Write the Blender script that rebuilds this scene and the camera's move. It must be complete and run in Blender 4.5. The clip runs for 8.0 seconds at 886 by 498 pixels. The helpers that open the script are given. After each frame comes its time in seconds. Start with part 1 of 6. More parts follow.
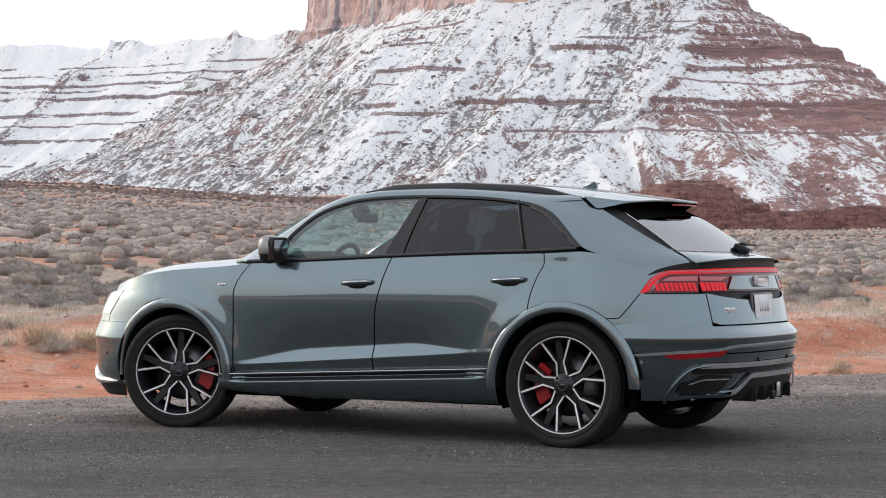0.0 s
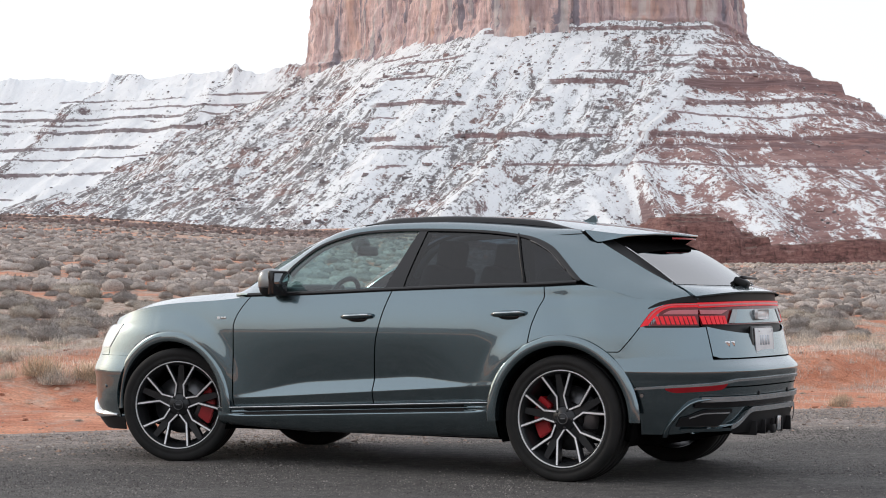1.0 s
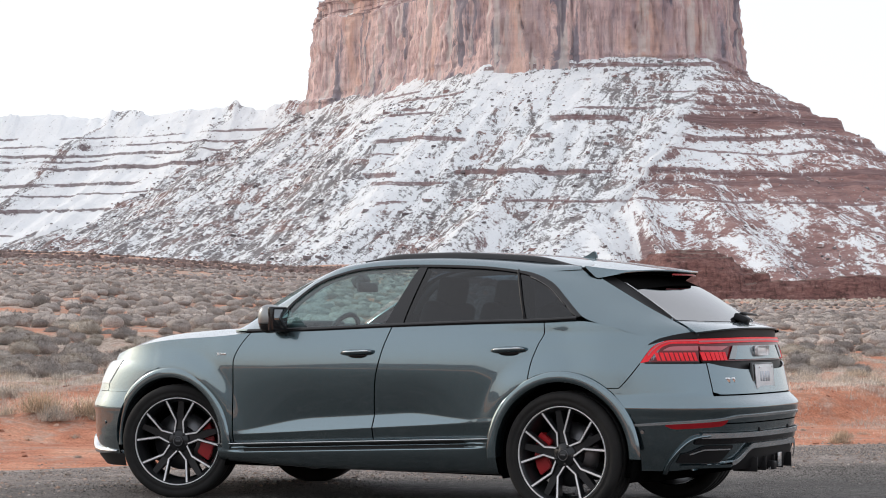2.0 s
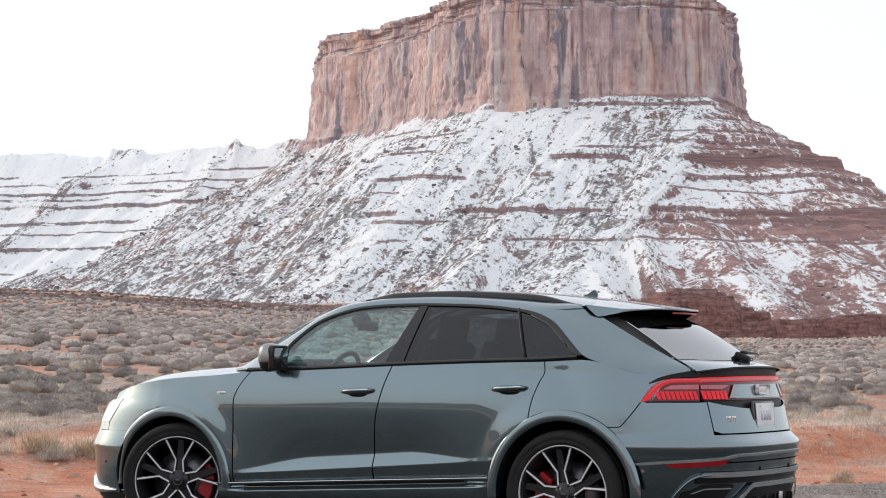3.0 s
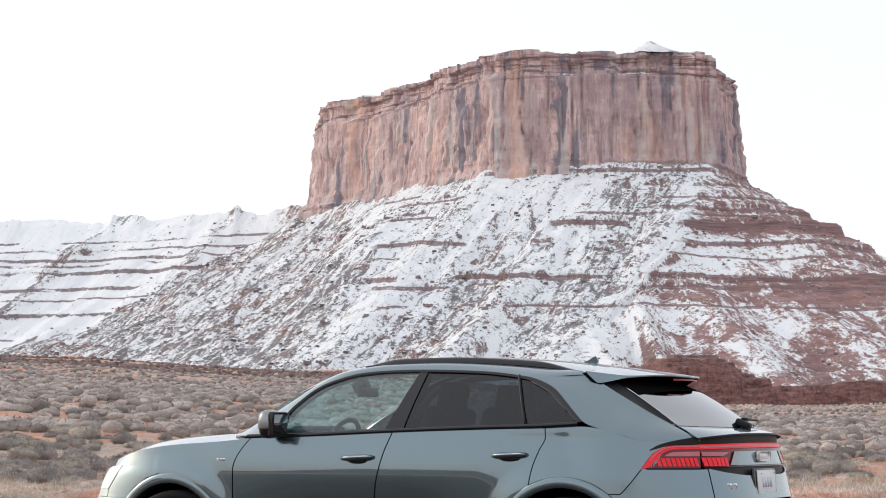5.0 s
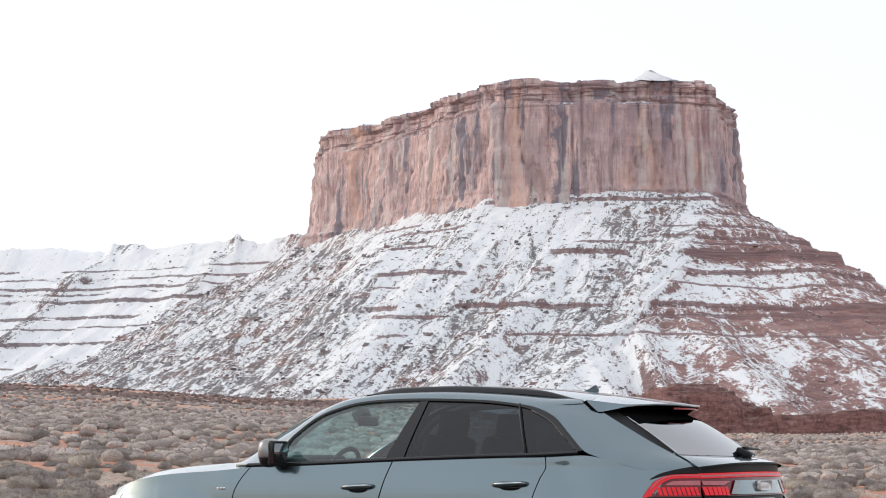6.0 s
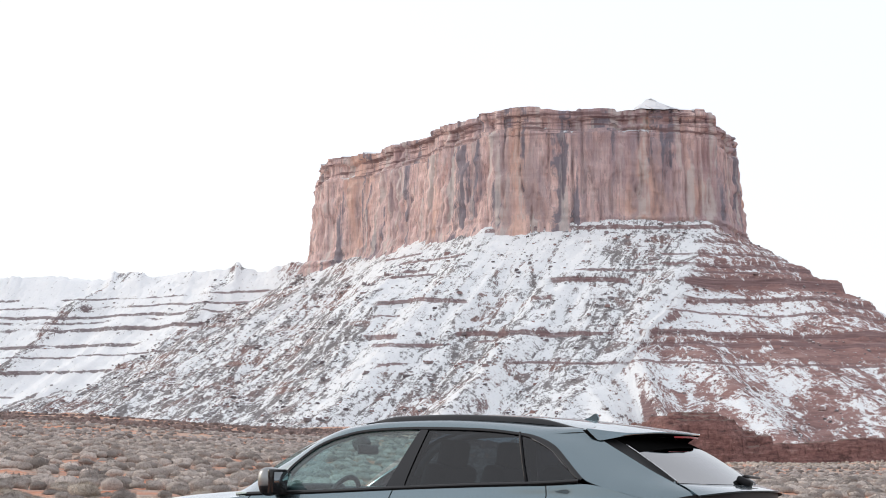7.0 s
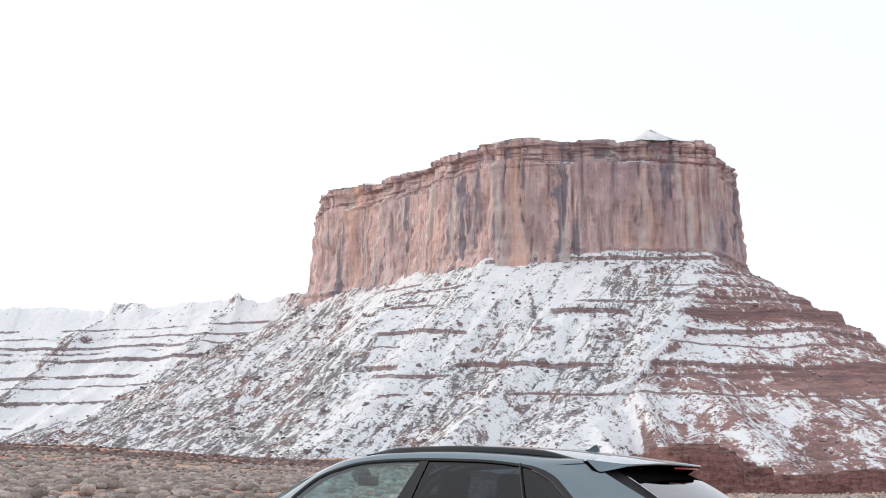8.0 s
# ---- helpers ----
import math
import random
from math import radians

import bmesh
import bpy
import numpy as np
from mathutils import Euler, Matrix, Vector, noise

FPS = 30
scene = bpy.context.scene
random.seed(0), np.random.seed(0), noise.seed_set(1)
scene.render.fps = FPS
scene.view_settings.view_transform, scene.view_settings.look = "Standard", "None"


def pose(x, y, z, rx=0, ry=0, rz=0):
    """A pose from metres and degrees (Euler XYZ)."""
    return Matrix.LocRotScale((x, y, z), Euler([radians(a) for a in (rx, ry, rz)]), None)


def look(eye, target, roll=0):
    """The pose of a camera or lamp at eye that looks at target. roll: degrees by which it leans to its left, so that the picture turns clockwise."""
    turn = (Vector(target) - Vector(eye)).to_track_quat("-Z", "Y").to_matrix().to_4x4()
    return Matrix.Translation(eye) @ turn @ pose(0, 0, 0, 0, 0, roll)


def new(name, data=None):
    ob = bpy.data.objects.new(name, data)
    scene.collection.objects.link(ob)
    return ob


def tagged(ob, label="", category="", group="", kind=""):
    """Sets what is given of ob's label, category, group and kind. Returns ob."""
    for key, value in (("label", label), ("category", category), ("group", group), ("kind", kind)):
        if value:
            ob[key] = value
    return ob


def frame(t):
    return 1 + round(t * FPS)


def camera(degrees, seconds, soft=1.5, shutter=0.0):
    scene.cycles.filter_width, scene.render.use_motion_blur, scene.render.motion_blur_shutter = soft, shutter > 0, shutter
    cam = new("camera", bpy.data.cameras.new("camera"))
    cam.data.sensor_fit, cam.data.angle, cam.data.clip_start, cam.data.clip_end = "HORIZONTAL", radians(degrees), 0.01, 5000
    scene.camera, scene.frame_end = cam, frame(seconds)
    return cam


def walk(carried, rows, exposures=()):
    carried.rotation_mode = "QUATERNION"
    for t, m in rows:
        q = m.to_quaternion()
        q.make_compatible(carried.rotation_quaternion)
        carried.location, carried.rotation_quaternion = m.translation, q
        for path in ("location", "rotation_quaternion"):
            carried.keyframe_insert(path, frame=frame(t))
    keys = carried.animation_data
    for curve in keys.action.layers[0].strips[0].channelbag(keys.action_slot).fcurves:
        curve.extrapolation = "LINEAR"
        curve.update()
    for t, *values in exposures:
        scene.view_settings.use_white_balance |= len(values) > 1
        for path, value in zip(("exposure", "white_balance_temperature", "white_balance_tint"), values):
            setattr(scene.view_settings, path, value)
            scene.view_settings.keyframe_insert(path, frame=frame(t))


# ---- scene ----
# Camera: a tilt upwards from a fixed stand, beside the road.
EYE = 1.166
cam = camera(25.25, 8.0, soft=1.0)
TILTS = [
    (0.0, 0.262, 0.0, 0.0), (0.5, 0.686, 0.001, -0.007), (1.0, 1.231, 0.002, -0.002), (2.5, 2.824, 0.006, -0.022),
    (3.0, 3.395, 0.013, -0.030), (3.5, 3.872, 0.017, -0.039), (4.0, 4.436, 0.014, -0.048), (4.5, 4.887, 0.016, -0.053),
    (6.0, 6.145, 0.026, -0.054), (6.5, 6.529, 0.026, -0.080), (7.0, 6.962, 0.029, -0.080), (7.5, 7.364, 0.032, -0.086),
    (8.0, 7.860, 0.033, -0.079),
]
walk(cam, [(t, pose(0, 0, EYE, 90 + tilt, roll, yaw)) for t, tilt, yaw, roll in TILTS])

# ---- light: bright overcast sky, weak wide sun from the left ----
world = bpy.data.worlds.new("overcast_sky")
scene.world = world
world.use_nodes = True
wn, wl = world.node_tree.nodes, world.node_tree.links
wn.clear()
sky = wn.new("ShaderNodeTexSky")
sky.sky_type, sky.sun_disc = "NISHITA", False
sky.sun_elevation, sky.sun_rotation = radians(25.4), radians(294)
sky.air_density, sky.dust_density, sky.ozone_density = 1.0, 3.0, 1.0
cloud = wn.new("ShaderNodeMix")
cloud.data_type = "RGBA"
cloud.inputs["Factor"].default_value = 0.57
cloud.inputs["B"].default_value = (11.0, 11.1, 11.55, 1)
back = wn.new("ShaderNodeBackground")
back.inputs["Strength"].default_value = 0.139
wout = wn.new("ShaderNodeOutputWorld")
wl.new(sky.outputs["Color"], cloud.inputs["A"])
wl.new(cloud.outputs["Result"], back.inputs["Color"])
wl.new(back.outputs["Background"], wout.inputs["Surface"])
sun_data = bpy.data.lights.new("sun", "SUN")
sun_data.energy, sun_data.angle, sun_data.color = 0.6, radians(14), (1.0, 0.96, 0.91)
sun = new("sun", sun_data)
sun.matrix_world = look((-27, 12, 14), (0, 0, 0))
scene.view_settings.exposure = -0.05
# ---- materials ----
class Shader:
    """A small node builder round one Principled surface."""

    def __init__(self, name, **values):
        self.mat = bpy.data.materials.new(name)
        self.mat.use_nodes = True
        self.tree = self.mat.node_tree
        self.bsdf = self.tree.nodes["Principled BSDF"]
        self.set(**values)
        self.coord = None

    def set(self, **values):
        for key, value in values.items():
            socket = self.bsdf.inputs[key.replace("_", " ")]
            socket.default_value = (*value, 1) if isinstance(value, tuple) and len(value) == 3 else value

    def node(self, kind, **inputs):
        n = self.tree.nodes.new(kind)
        for key, value in inputs.items():
            self.plug(n.inputs[key.replace("_", " ")], value)
        return n

    def plug(self, socket, value):
        if isinstance(value, bpy.types.NodeSocket):
            self.tree.links.new(value, socket)
        elif isinstance(value, tuple) and len(value) == 3 and socket.type == "RGBA":
            socket.default_value = (*value, 1)
        else:
            socket.default_value = value

    def where(self, scale=(1, 1, 1), space="Object", turn=(0, 0, 0)):
        if self.coord is None:
            self.coord = self.tree.nodes.new("ShaderNodeTexCoord")
        m = self.node("ShaderNodeMapping")
        m.inputs["Scale"].default_value = scale
        m.inputs["Rotation"].default_value = turn
        self.tree.links.new(self.coord.outputs[space], m.inputs["Vector"])
        return m.outputs["Vector"]

    def noise(self, scale, detail=4, rough=0.55, at=None, warp=0.0):
        n = self.node("ShaderNodeTexNoise", Scale=scale, Detail=detail, Roughness=rough, Distortion=warp)
        self.plug(n.inputs["Vector"], at if at is not None else self.where())
        return n.outputs["Fac"]

    def cells(self, scale, at=None, feature="F1", out="Distance"):
        n = self.node("ShaderNodeTexVoronoi", Scale=scale)
        n.feature = feature
        self.plug(n.inputs["Vector"], at if at is not None else self.where())
        return n.outputs[out]

    def ramp(self, fac, *stops):
        n = self.node("ShaderNodeValToRGB", Fac=fac)
        e = n.color_ramp.elements
        while len(e) < len(stops):
            e.new(0.5)
        for el, (pos, col) in zip(e, stops):
            el.position = pos
            el.color = (*col, 1) if isinstance(col, tuple) else (col, col, col, 1)
        return n.outputs["Color"]

    def mix(self, fac, a, b, mode="MIX"):
        n = self.tree.nodes.new("ShaderNodeMix")
        n.data_type, n.blend_type = "RGBA", mode
        self.plug(n.inputs["Factor"], fac)
        self.plug(n.inputs["A"], a)
        self.plug(n.inputs["B"], b)
        return n.outputs["Result"]

    def math(self, op, a, b=0.0, clamp=False):
        n = self.tree.nodes.new("ShaderNodeMath")
        n.operation, n.use_clamp = op, clamp
        self.plug(n.inputs[0], a)
        self.plug(n.inputs[1], b)
        return n.outputs[0]

    def bump(self, height, strength=0.5, distance=0.01):
        n = self.node("ShaderNodeBump", Height=height, Strength=strength, Distance=distance)
        if self.bsdf.inputs["Normal"].is_linked:
            self.tree.links.new(self.bsdf.inputs["Normal"].links[0].from_socket, n.inputs["Normal"])
        self.tree.links.new(n.outputs["Normal"], self.bsdf.inputs["Normal"])
        return self

    def color(self, value):
        self.plug(self.bsdf.inputs["Base Color"], value)
        return self

    def rough(self, value):
        self.plug(self.bsdf.inputs["Roughness"], value)
        return self

    def xyz(self, space="Object"):
        self.where()
        n = self.node("ShaderNodeSeparateXYZ")
        self.tree.links.new(self.coord.outputs[space], n.inputs[0])
        return n.outputs

    def up(self):
        g = self.tree.nodes.new("ShaderNodeNewGeometry")
        n = self.node("ShaderNodeSeparateXYZ")
        self.tree.links.new(g.outputs["Normal"], n.inputs[0])
        return n.outputs[2]

    def chance(self, island=False):
        if island:
            return self.tree.nodes.new("ShaderNodeNewGeometry").outputs["Random Per Island"]
        return self.tree.nodes.new("ShaderNodeObjectInfo").outputs["Random"]


def asphalt():
    s = Shader("asphalt", Roughness=0.85)
    stone = s.cells(95.0)
    base = s.ramp(s.noise(0.35, 5, 0.6), (0.3, (0.062, 0.058, 0.055)), (0.7, (0.098, 0.091, 0.086)))
    grit = s.ramp(s.noise(75, 3, 0.8), (0.32, 0.28), (0.50, 0.95), (0.62, 1.55), (0.70, 3.2))
    worn = s.ramp(s.noise(9, 6, 0.8), (0.34, 0.50), (0.50, 0.96), (0.66, 1.65))
    tracks = s.ramp(s.noise(0.9, 4, 0.6, s.where((0.10, 1.0, 1), turn=(0, 0, -0.454))), (0.36, 0.72), (0.50, 0.98), (0.64, 1.22))
    worn = s.mix(1.0, worn, tracks, "MULTIPLY")
    dusty = s.node("ShaderNodeAttribute")
    dusty.attribute_name = "dusty"
    dust = s.math("MULTIPLY", dusty.outputs["Fac"], s.ramp(s.noise(3.0, 5, 0.75), (0.30, 0.25), (0.62, 1.0)))
    ground = s.mix(dust, base, s.ramp(s.noise(22, 4, 0.7), (0.3, (0.27, 0.222, 0.195)), (0.7, (0.48, 0.405, 0.36))))
    soft = s.mix(s.math("MULTIPLY", dust, 0.65), s.mix(1.0, grit, worn, "MULTIPLY"), (1.0, 1.0, 1.0))
    s.color(s.mix(1.0, ground, soft, "MULTIPLY"))
    s.bump(stone, 0.7, 0.010).bump(s.noise(30, 4, 0.7), 0.6, 0.02)
    return s.mat


def red_ground():
    s = Shader("red_desert_soil", Roughness=0.95)
    dirt = s.ramp(s.noise(0.9, 6, 0.65), (0.3, (0.42, 0.148, 0.082)), (0.5, (0.60, 0.248, 0.145)), (0.72, (0.74, 0.42, 0.285)))
    scour = s.noise(3.0, 5, 0.7, s.where((0.5, 2.4, 1), turn=(0, 0, -0.454)))
    dirt = s.mix(1.0, dirt, s.ramp(scour, (0.34, (0.80, 0.74, 0.70)), (0.5, (1.0, 1.0, 1.0)), (0.66, (1.10, 1.14, 1.18))), "MULTIPLY")
    crumbs = s.ramp(s.noise(38, 4, 0.8), (0.30, (0.55, 0.50, 0.46)), (0.5, (1.0, 1.0, 1.0)), (0.68, (1.35, 1.45, 1.5)))
    dirt = s.mix(1.0, dirt, crumbs, "MULTIPLY")
    litter = s.ramp(s.noise(9.0, 6, 0.8), (0.33, (0.22, 0.145, 0.110)), (0.5, (0.42, 0.325, 0.265)), (0.66, (0.72, 0.63, 0.54)))
    patch = s.math("ADD", s.math("MULTIPLY", s.noise(0.16, 4, 0.6, warp=0.6), 0.5), s.math("MULTIPLY", s.noise(1.1, 6, 0.75), 0.5))
    swept = s.node("ShaderNodeAttribute")
    swept.attribute_name = "swept"
    patch = s.math("SUBTRACT", s.math("ADD", patch, 0.028), s.math("MULTIPLY", swept.outputs["Fac"], 0.108))
    patch = s.ramp(patch, (0.45, 0.0), (0.55, 1.0))
    s.color(s.mix(patch, dirt, litter))
    s.bump(s.noise(14, 6, 0.7), 0.8, 0.05)
    return s.mat


def cliff_rock():
    s = Shader("red_sandstone_cliff", Roughness=0.92)
    x, y, z = s.xyz()
    fine = s.noise(0.17, 5, 0.65, s.where((1, 1, 0.16)), 0.4)
    # these cliff colours are lifted and blued to paint in the distance haze
    body = s.ramp(fine, (0.28, (0.46, 0.29, 0.275)), (0.43, (0.68, 0.48, 0.45)), (0.56, (0.79, 0.58, 0.535)), (0.72, (0.84, 0.72, 0.68)))
    # large stains: salmon where fresh rock has fallen away; purple-grey patches, thicker rightwards to paint that
    # side's shade
    hair = s.ramp(s.noise(0.55, 4, 0.7, s.where((1, 1, 0.05))), (0.34, 0.62), (0.50, 1.0), (0.66, 1.12))
    body = s.mix(1.0, body, hair, "MULTIPLY")
    purple_shade = s.noise(0.014, 4, 0.6, s.where((1, 1, 0.55)), 0.5)
    body = s.mix(s.ramp(s.math("ADD", purple_shade, s.math("MULTIPLY", s.math("SUBTRACT", x, 90.0), 0.0007)), (0.47, 0.0), (0.62, 0.70)), body, (0.43, 0.30, 0.315))
    fresh = s.ramp(s.noise(0.022, 3, 0.5, s.where((1, 1, 0.35), turn=(0, 0, 0.7)), 0.4), (0.56, 0.0), (0.66, 0.7))
    body = s.mix(fresh, body, (0.76, 0.49, 0.385))
    streak = s.noise(0.05, 6, 0.62, s.where((1, 1, 0.10)), 0.6)
    col = s.mix(s.ramp(streak, (0.47, 0.0), (0.60, 0.60)), body, (0.34, 0.285, 0.315))
    # dark streaks: varnish stains, and the shade of alcoves painted in
    drip_alcove = s.noise(0.055, 5, 0.66, s.where((1, 1, 0.07), turn=(0, 0, 0.4)), 0.5)
    col = s.mix(s.ramp(drip_alcove, (0.55, 0.0), (0.60, 0.85)), col, (0.19, 0.185, 0.225))
    pale = s.noise(0.07, 4, 0.6, s.where((1, 1, 0.06), turn=(0, 0, 1.1)))
    col = s.mix(s.ramp(pale, (0.54, 0.0), (0.61, 0.75)), col, (0.62, 0.56, 0.53))
    # bedded cap, and thin partings through the whole face
    layer = s.noise(0.30, 4, 0.6, s.where((0.06, 0.06, 1)))
    cap = s.ramp(s.math("SUBTRACT", s.math("MULTIPLY", z, 0.01), 2.35), (0.50, 0.07), (0.58, 1.0))
    col = s.mix(s.math("MULTIPLY", s.ramp(layer, (0.50, 0.0), (0.58, 0.85)), cap), col, (0.205, 0.125, 0.125))
    snow = s.ramp(s.math("ADD", s.up(), s.math("MULTIPLY", s.math("SUBTRACT", s.noise(0.25, 5, 0.7), 0.5), 0.5)), (0.72, 0.0), (0.82, 0.9))
    s.color(s.mix(snow, col, (0.84, 0.86, 0.88)))
    s.bump(s.noise(0.25, 7, 0.7, s.where((1, 1, 0.25))), 1.0, 2.4).bump(layer, 0.6, 1.2).bump(s.cells(0.16, s.where((1, 1, 0.4))), 0.6, 1.6)
    return s.mat


# Levels of the hard beds, their half thickness and how far they stand out.
BEDS = ((211, 2.4, 0.95), (197, 1.4, 0.7), (186, 1.4, 0.6), (175, 2.0, 0.9), (169, 1.6, 0.9), (160, 2.6, 1.0), (142, 2.2, 0.8), (130, 1.2, 0.6), (112, 2.6, 0.95), (104, 2.0, 0.7), (88, 1.2, 0.5))


def talus_snow():
    s = Shader("snowy_red_talus", Roughness=0.9)
    x, y, z = s.xyz()
    run = s.node("ShaderNodeAttribute")
    run.attribute_name = "flow"

    def along(a, b, c=0.0):
        m = s.node("ShaderNodeMapping")
        m.inputs["Scale"].default_value = (a, b, c)
        s.tree.links.new(run.outputs["Vector"], m.inputs["Vector"])
        return m.outputs["Vector"]

    def held(name):
        n = s.node("ShaderNodeAttribute")
        n.attribute_name = name
        return n.outputs["Fac"]

    stony, lee, bare = held("stony"), held("lee"), held("bare")
    scrub = s.ramp(s.noise(0.75, 5, 0.75), (0.3, (0.115, 0.104, 0.107)), (0.7, (0.32, 0.295, 0.292)))
    ruddy = s.ramp(s.noise(0.10, 5, 0.65), (0.3, (0.165, 0.090, 0.078)), (0.55, (0.285, 0.155, 0.130)), (0.75, (0.36, 0.25, 0.215)))
    stone = s.mix(s.ramp(s.noise(0.018, 4, 0.6, warp=0.4), (0.50, 0.0), (0.62, 0.8)), scrub, ruddy)
    redsoil = s.ramp(s.noise(1.0, 5, 0.7, s.where((0.05, 0.05, 0.30))), (0.33, (0.195, 0.105, 0.098)), (0.5, (0.315, 0.172, 0.155)), (0.68, (0.42, 0.265, 0.24)))
    stone = s.mix(s.math("MULTIPLY", lee, 0.9), stone, redsoil)
    # hard beds at their own levels, ragged at the edges
    level = s.math("ADD", z, s.math("MULTIPLY", s.math("SUBTRACT", s.noise(0.020, 3, 0.5), 0.5), 9.0))
    level = s.math("ADD", level, s.math("MULTIPLY", s.math("SUBTRACT", s.noise(0.20, 4, 0.7), 0.5), 2.6))
    bed = 0.0
    for height, half, _ in BEDS:
        gap = s.math("ABSOLUTE", s.math("SUBTRACT", level, height))
        bed = s.math("MAXIMUM", bed, s.math("SUBTRACT", 1.0, s.math("DIVIDE", gap, 0.95 * half), clamp=True))
    shown = s.math("MULTIPLY", s.ramp(bed, (0.10, 0.0), (0.26, 1.0)), s.ramp(s.math("ADD", bare, s.math("MULTIPLY", s.math("SUBTRACT", s.noise(0.06, 5, 0.75), 0.5), 1.3)), (0.40, 0.0), (0.62, 0.9)))
    strata = s.ramp(s.noise(1.0, 5, 0.7, s.where((0.03, 0.03, 0.8))), (0.35, (0.135, 0.082, 0.085)), (0.5, (0.230, 0.140, 0.138)), (0.66, (0.34, 0.235, 0.225)))
    strata = s.mix(s.math("MULTIPLY", s.math("SUBTRACT", -150.0, x), 0.007, clamp=True), strata, s.mix(0.65, strata, (0.165, 0.140, 0.148)))
    stone = s.mix(shown, stone, strata)
    stones = s.noise(0.22, 8, 0.82, None, 0.9)
    tilt = s.math("ADD", s.up(), s.math("MULTIPLY", s.math("SUBTRACT", stones, 0.5), 0.9))
    steep = s.ramp(tilt, (0.55, 0.85), (0.62, 0.0))
    stone = s.mix(steep, stone, strata)
    snow = s.ramp(s.noise(0.6, 4), (0.3, (0.85, 0.87, 0.885)), (0.7, (0.92, 0.93, 0.935)))
    # snow lies between the stones, thins on steep rock and on the flank that faces the sun
    flat = s.ramp(tilt, (0.57, 0.0), (0.63, 1.0))
    lump = s.noise(1.0, 6, 0.74, along(0.17, 0.045), 0.6)
    cover = s.math("ADD", s.math("MULTIPLY", lump, 0.52), s.math("MULTIPLY", stones, 0.48))
    cover = s.math("ADD", cover, s.math("MULTIPLY", s.math("SUBTRACT", s.noise(0.016, 4, 0.6), 0.5), 0.14))
    cover = s.math("SUBTRACT", s.math("ADD", cover, 0.058), s.math("MULTIPLY", stony, 0.112))
    zones = s.ramp(s.math("MULTIPLY", level, 0.004), (0.10, 1.1), (0.24, 0.72), (0.35, 0.52), (0.372, 1.3), (0.445, 1.3), (0.465, 0.40), (0.58, 0.35), (0.615, 1.25), (0.715, 1.15), (0.74, 0.75), (0.85, 0.85))
    east = s.math("MULTIPLY", s.math("SUBTRACT", x, 215.0), 0.0050, clamp=True)
    melt = s.math("MULTIPLY", lee, s.math("ADD", zones, s.math("MULTIPLY", east, 1.1)))
    cover = s.math("SUBTRACT", cover, s.math("MULTIPLY", melt, 0.086))
    cover = s.math("MULTIPLY", s.ramp(cover, (0.438, 0.0), (0.474, 1.0)), flat)
    ice = s.ramp(s.noise(0.22, 5, 0.75), (0.56, 1.0), (0.64, 0.25))
    cover = s.math("MULTIPLY", cover, s.math("SUBTRACT", 1.0, s.math("MULTIPLY", shown, ice)))
    s.color(s.mix(cover, stone, snow))
    s.bump(lump, 0.6, 2.4).bump(stones, 0.7, 1.4)
    return s.mat


def red_rock():
    s = Shader("layered_red_rock", Roughness=0.93)
    layer = s.noise(1.0, 6, 0.72, s.where((0.22, 0.22, 1)), 0.3)
    rock = s.ramp(layer, (0.34, (0.095, 0.050, 0.047)), (0.48, (0.205, 0.100, 0.088)), (0.60, (0.26, 0.138, 0.122)), (0.72, (0.38, 0.255, 0.225)))
    blocks = s.ramp(s.noise(1.1, 6, 0.72), (0.34, 0.62), (0.50, 1.0), (0.66, 1.30))
    joints = s.ramp(s.noise(0.8, 4, 0.7, s.where((1, 1, 0.12))), (0.36, 0.55), (0.46, 1.0))
    rock = s.mix(1.0, s.mix(1.0, rock, blocks, "MULTIPLY"), joints, "MULTIPLY")
    scrub = s.ramp(s.noise(1.2, 4, 0.7), (0.35, (0.13, 0.10, 0.085)), (0.65, (0.30, 0.24, 0.20)))
    s.color(s.mix(s.ramp(s.up(), (0.80, 0.0), (0.93, 0.75)), rock, scrub))
    s.bump(layer, 0.8, 0.6).bump(s.noise(1.5, 5, 0.7), 0.6, 0.4)
    return s.mat


def plain_mat(name, color, rough=0.6, metal=0.0, **values):
    s = Shader(name, Roughness=rough, Metallic=metal, **values)
    shade = s.noise(9.0, 4)
    s.color(s.mix(s.ramp(shade, (0.3, 0.0), (0.7, 1.0)), tuple(c * 0.88 for c in color), tuple(min(1, c * 1.1) for c in color)))
    return s.mat


def sage_mat(name, lo, hi, dry, grain=26.0):
    s = Shader(name, Roughness=0.95)
    tone = s.ramp(s.chance(), (0.0, lo), (0.55, hi), (1.0, dry))
    leaf = s.ramp(s.chance(True), (0.0, 0.52), (0.4, 0.92), (1.0, 1.30))
    mottle = s.noise(grain, 4, 0.75)
    fleck = s.ramp(mottle, (0.32, 0.50), (0.52, 1.0), (0.70, 1.30))
    far = s.ramp(s.noise(0.45, 5, 0.65), (0.35, 0.62), (0.65, 1.30))
    col = s.mix(1.0, s.mix(1.0, tone, leaf, "MULTIPLY"), fleck, "MULTIPLY")
    s.color(s.mix(1.0, col, far, "MULTIPLY"))
    s.bump(mottle, 0.8, 0.04)
    return s.mat


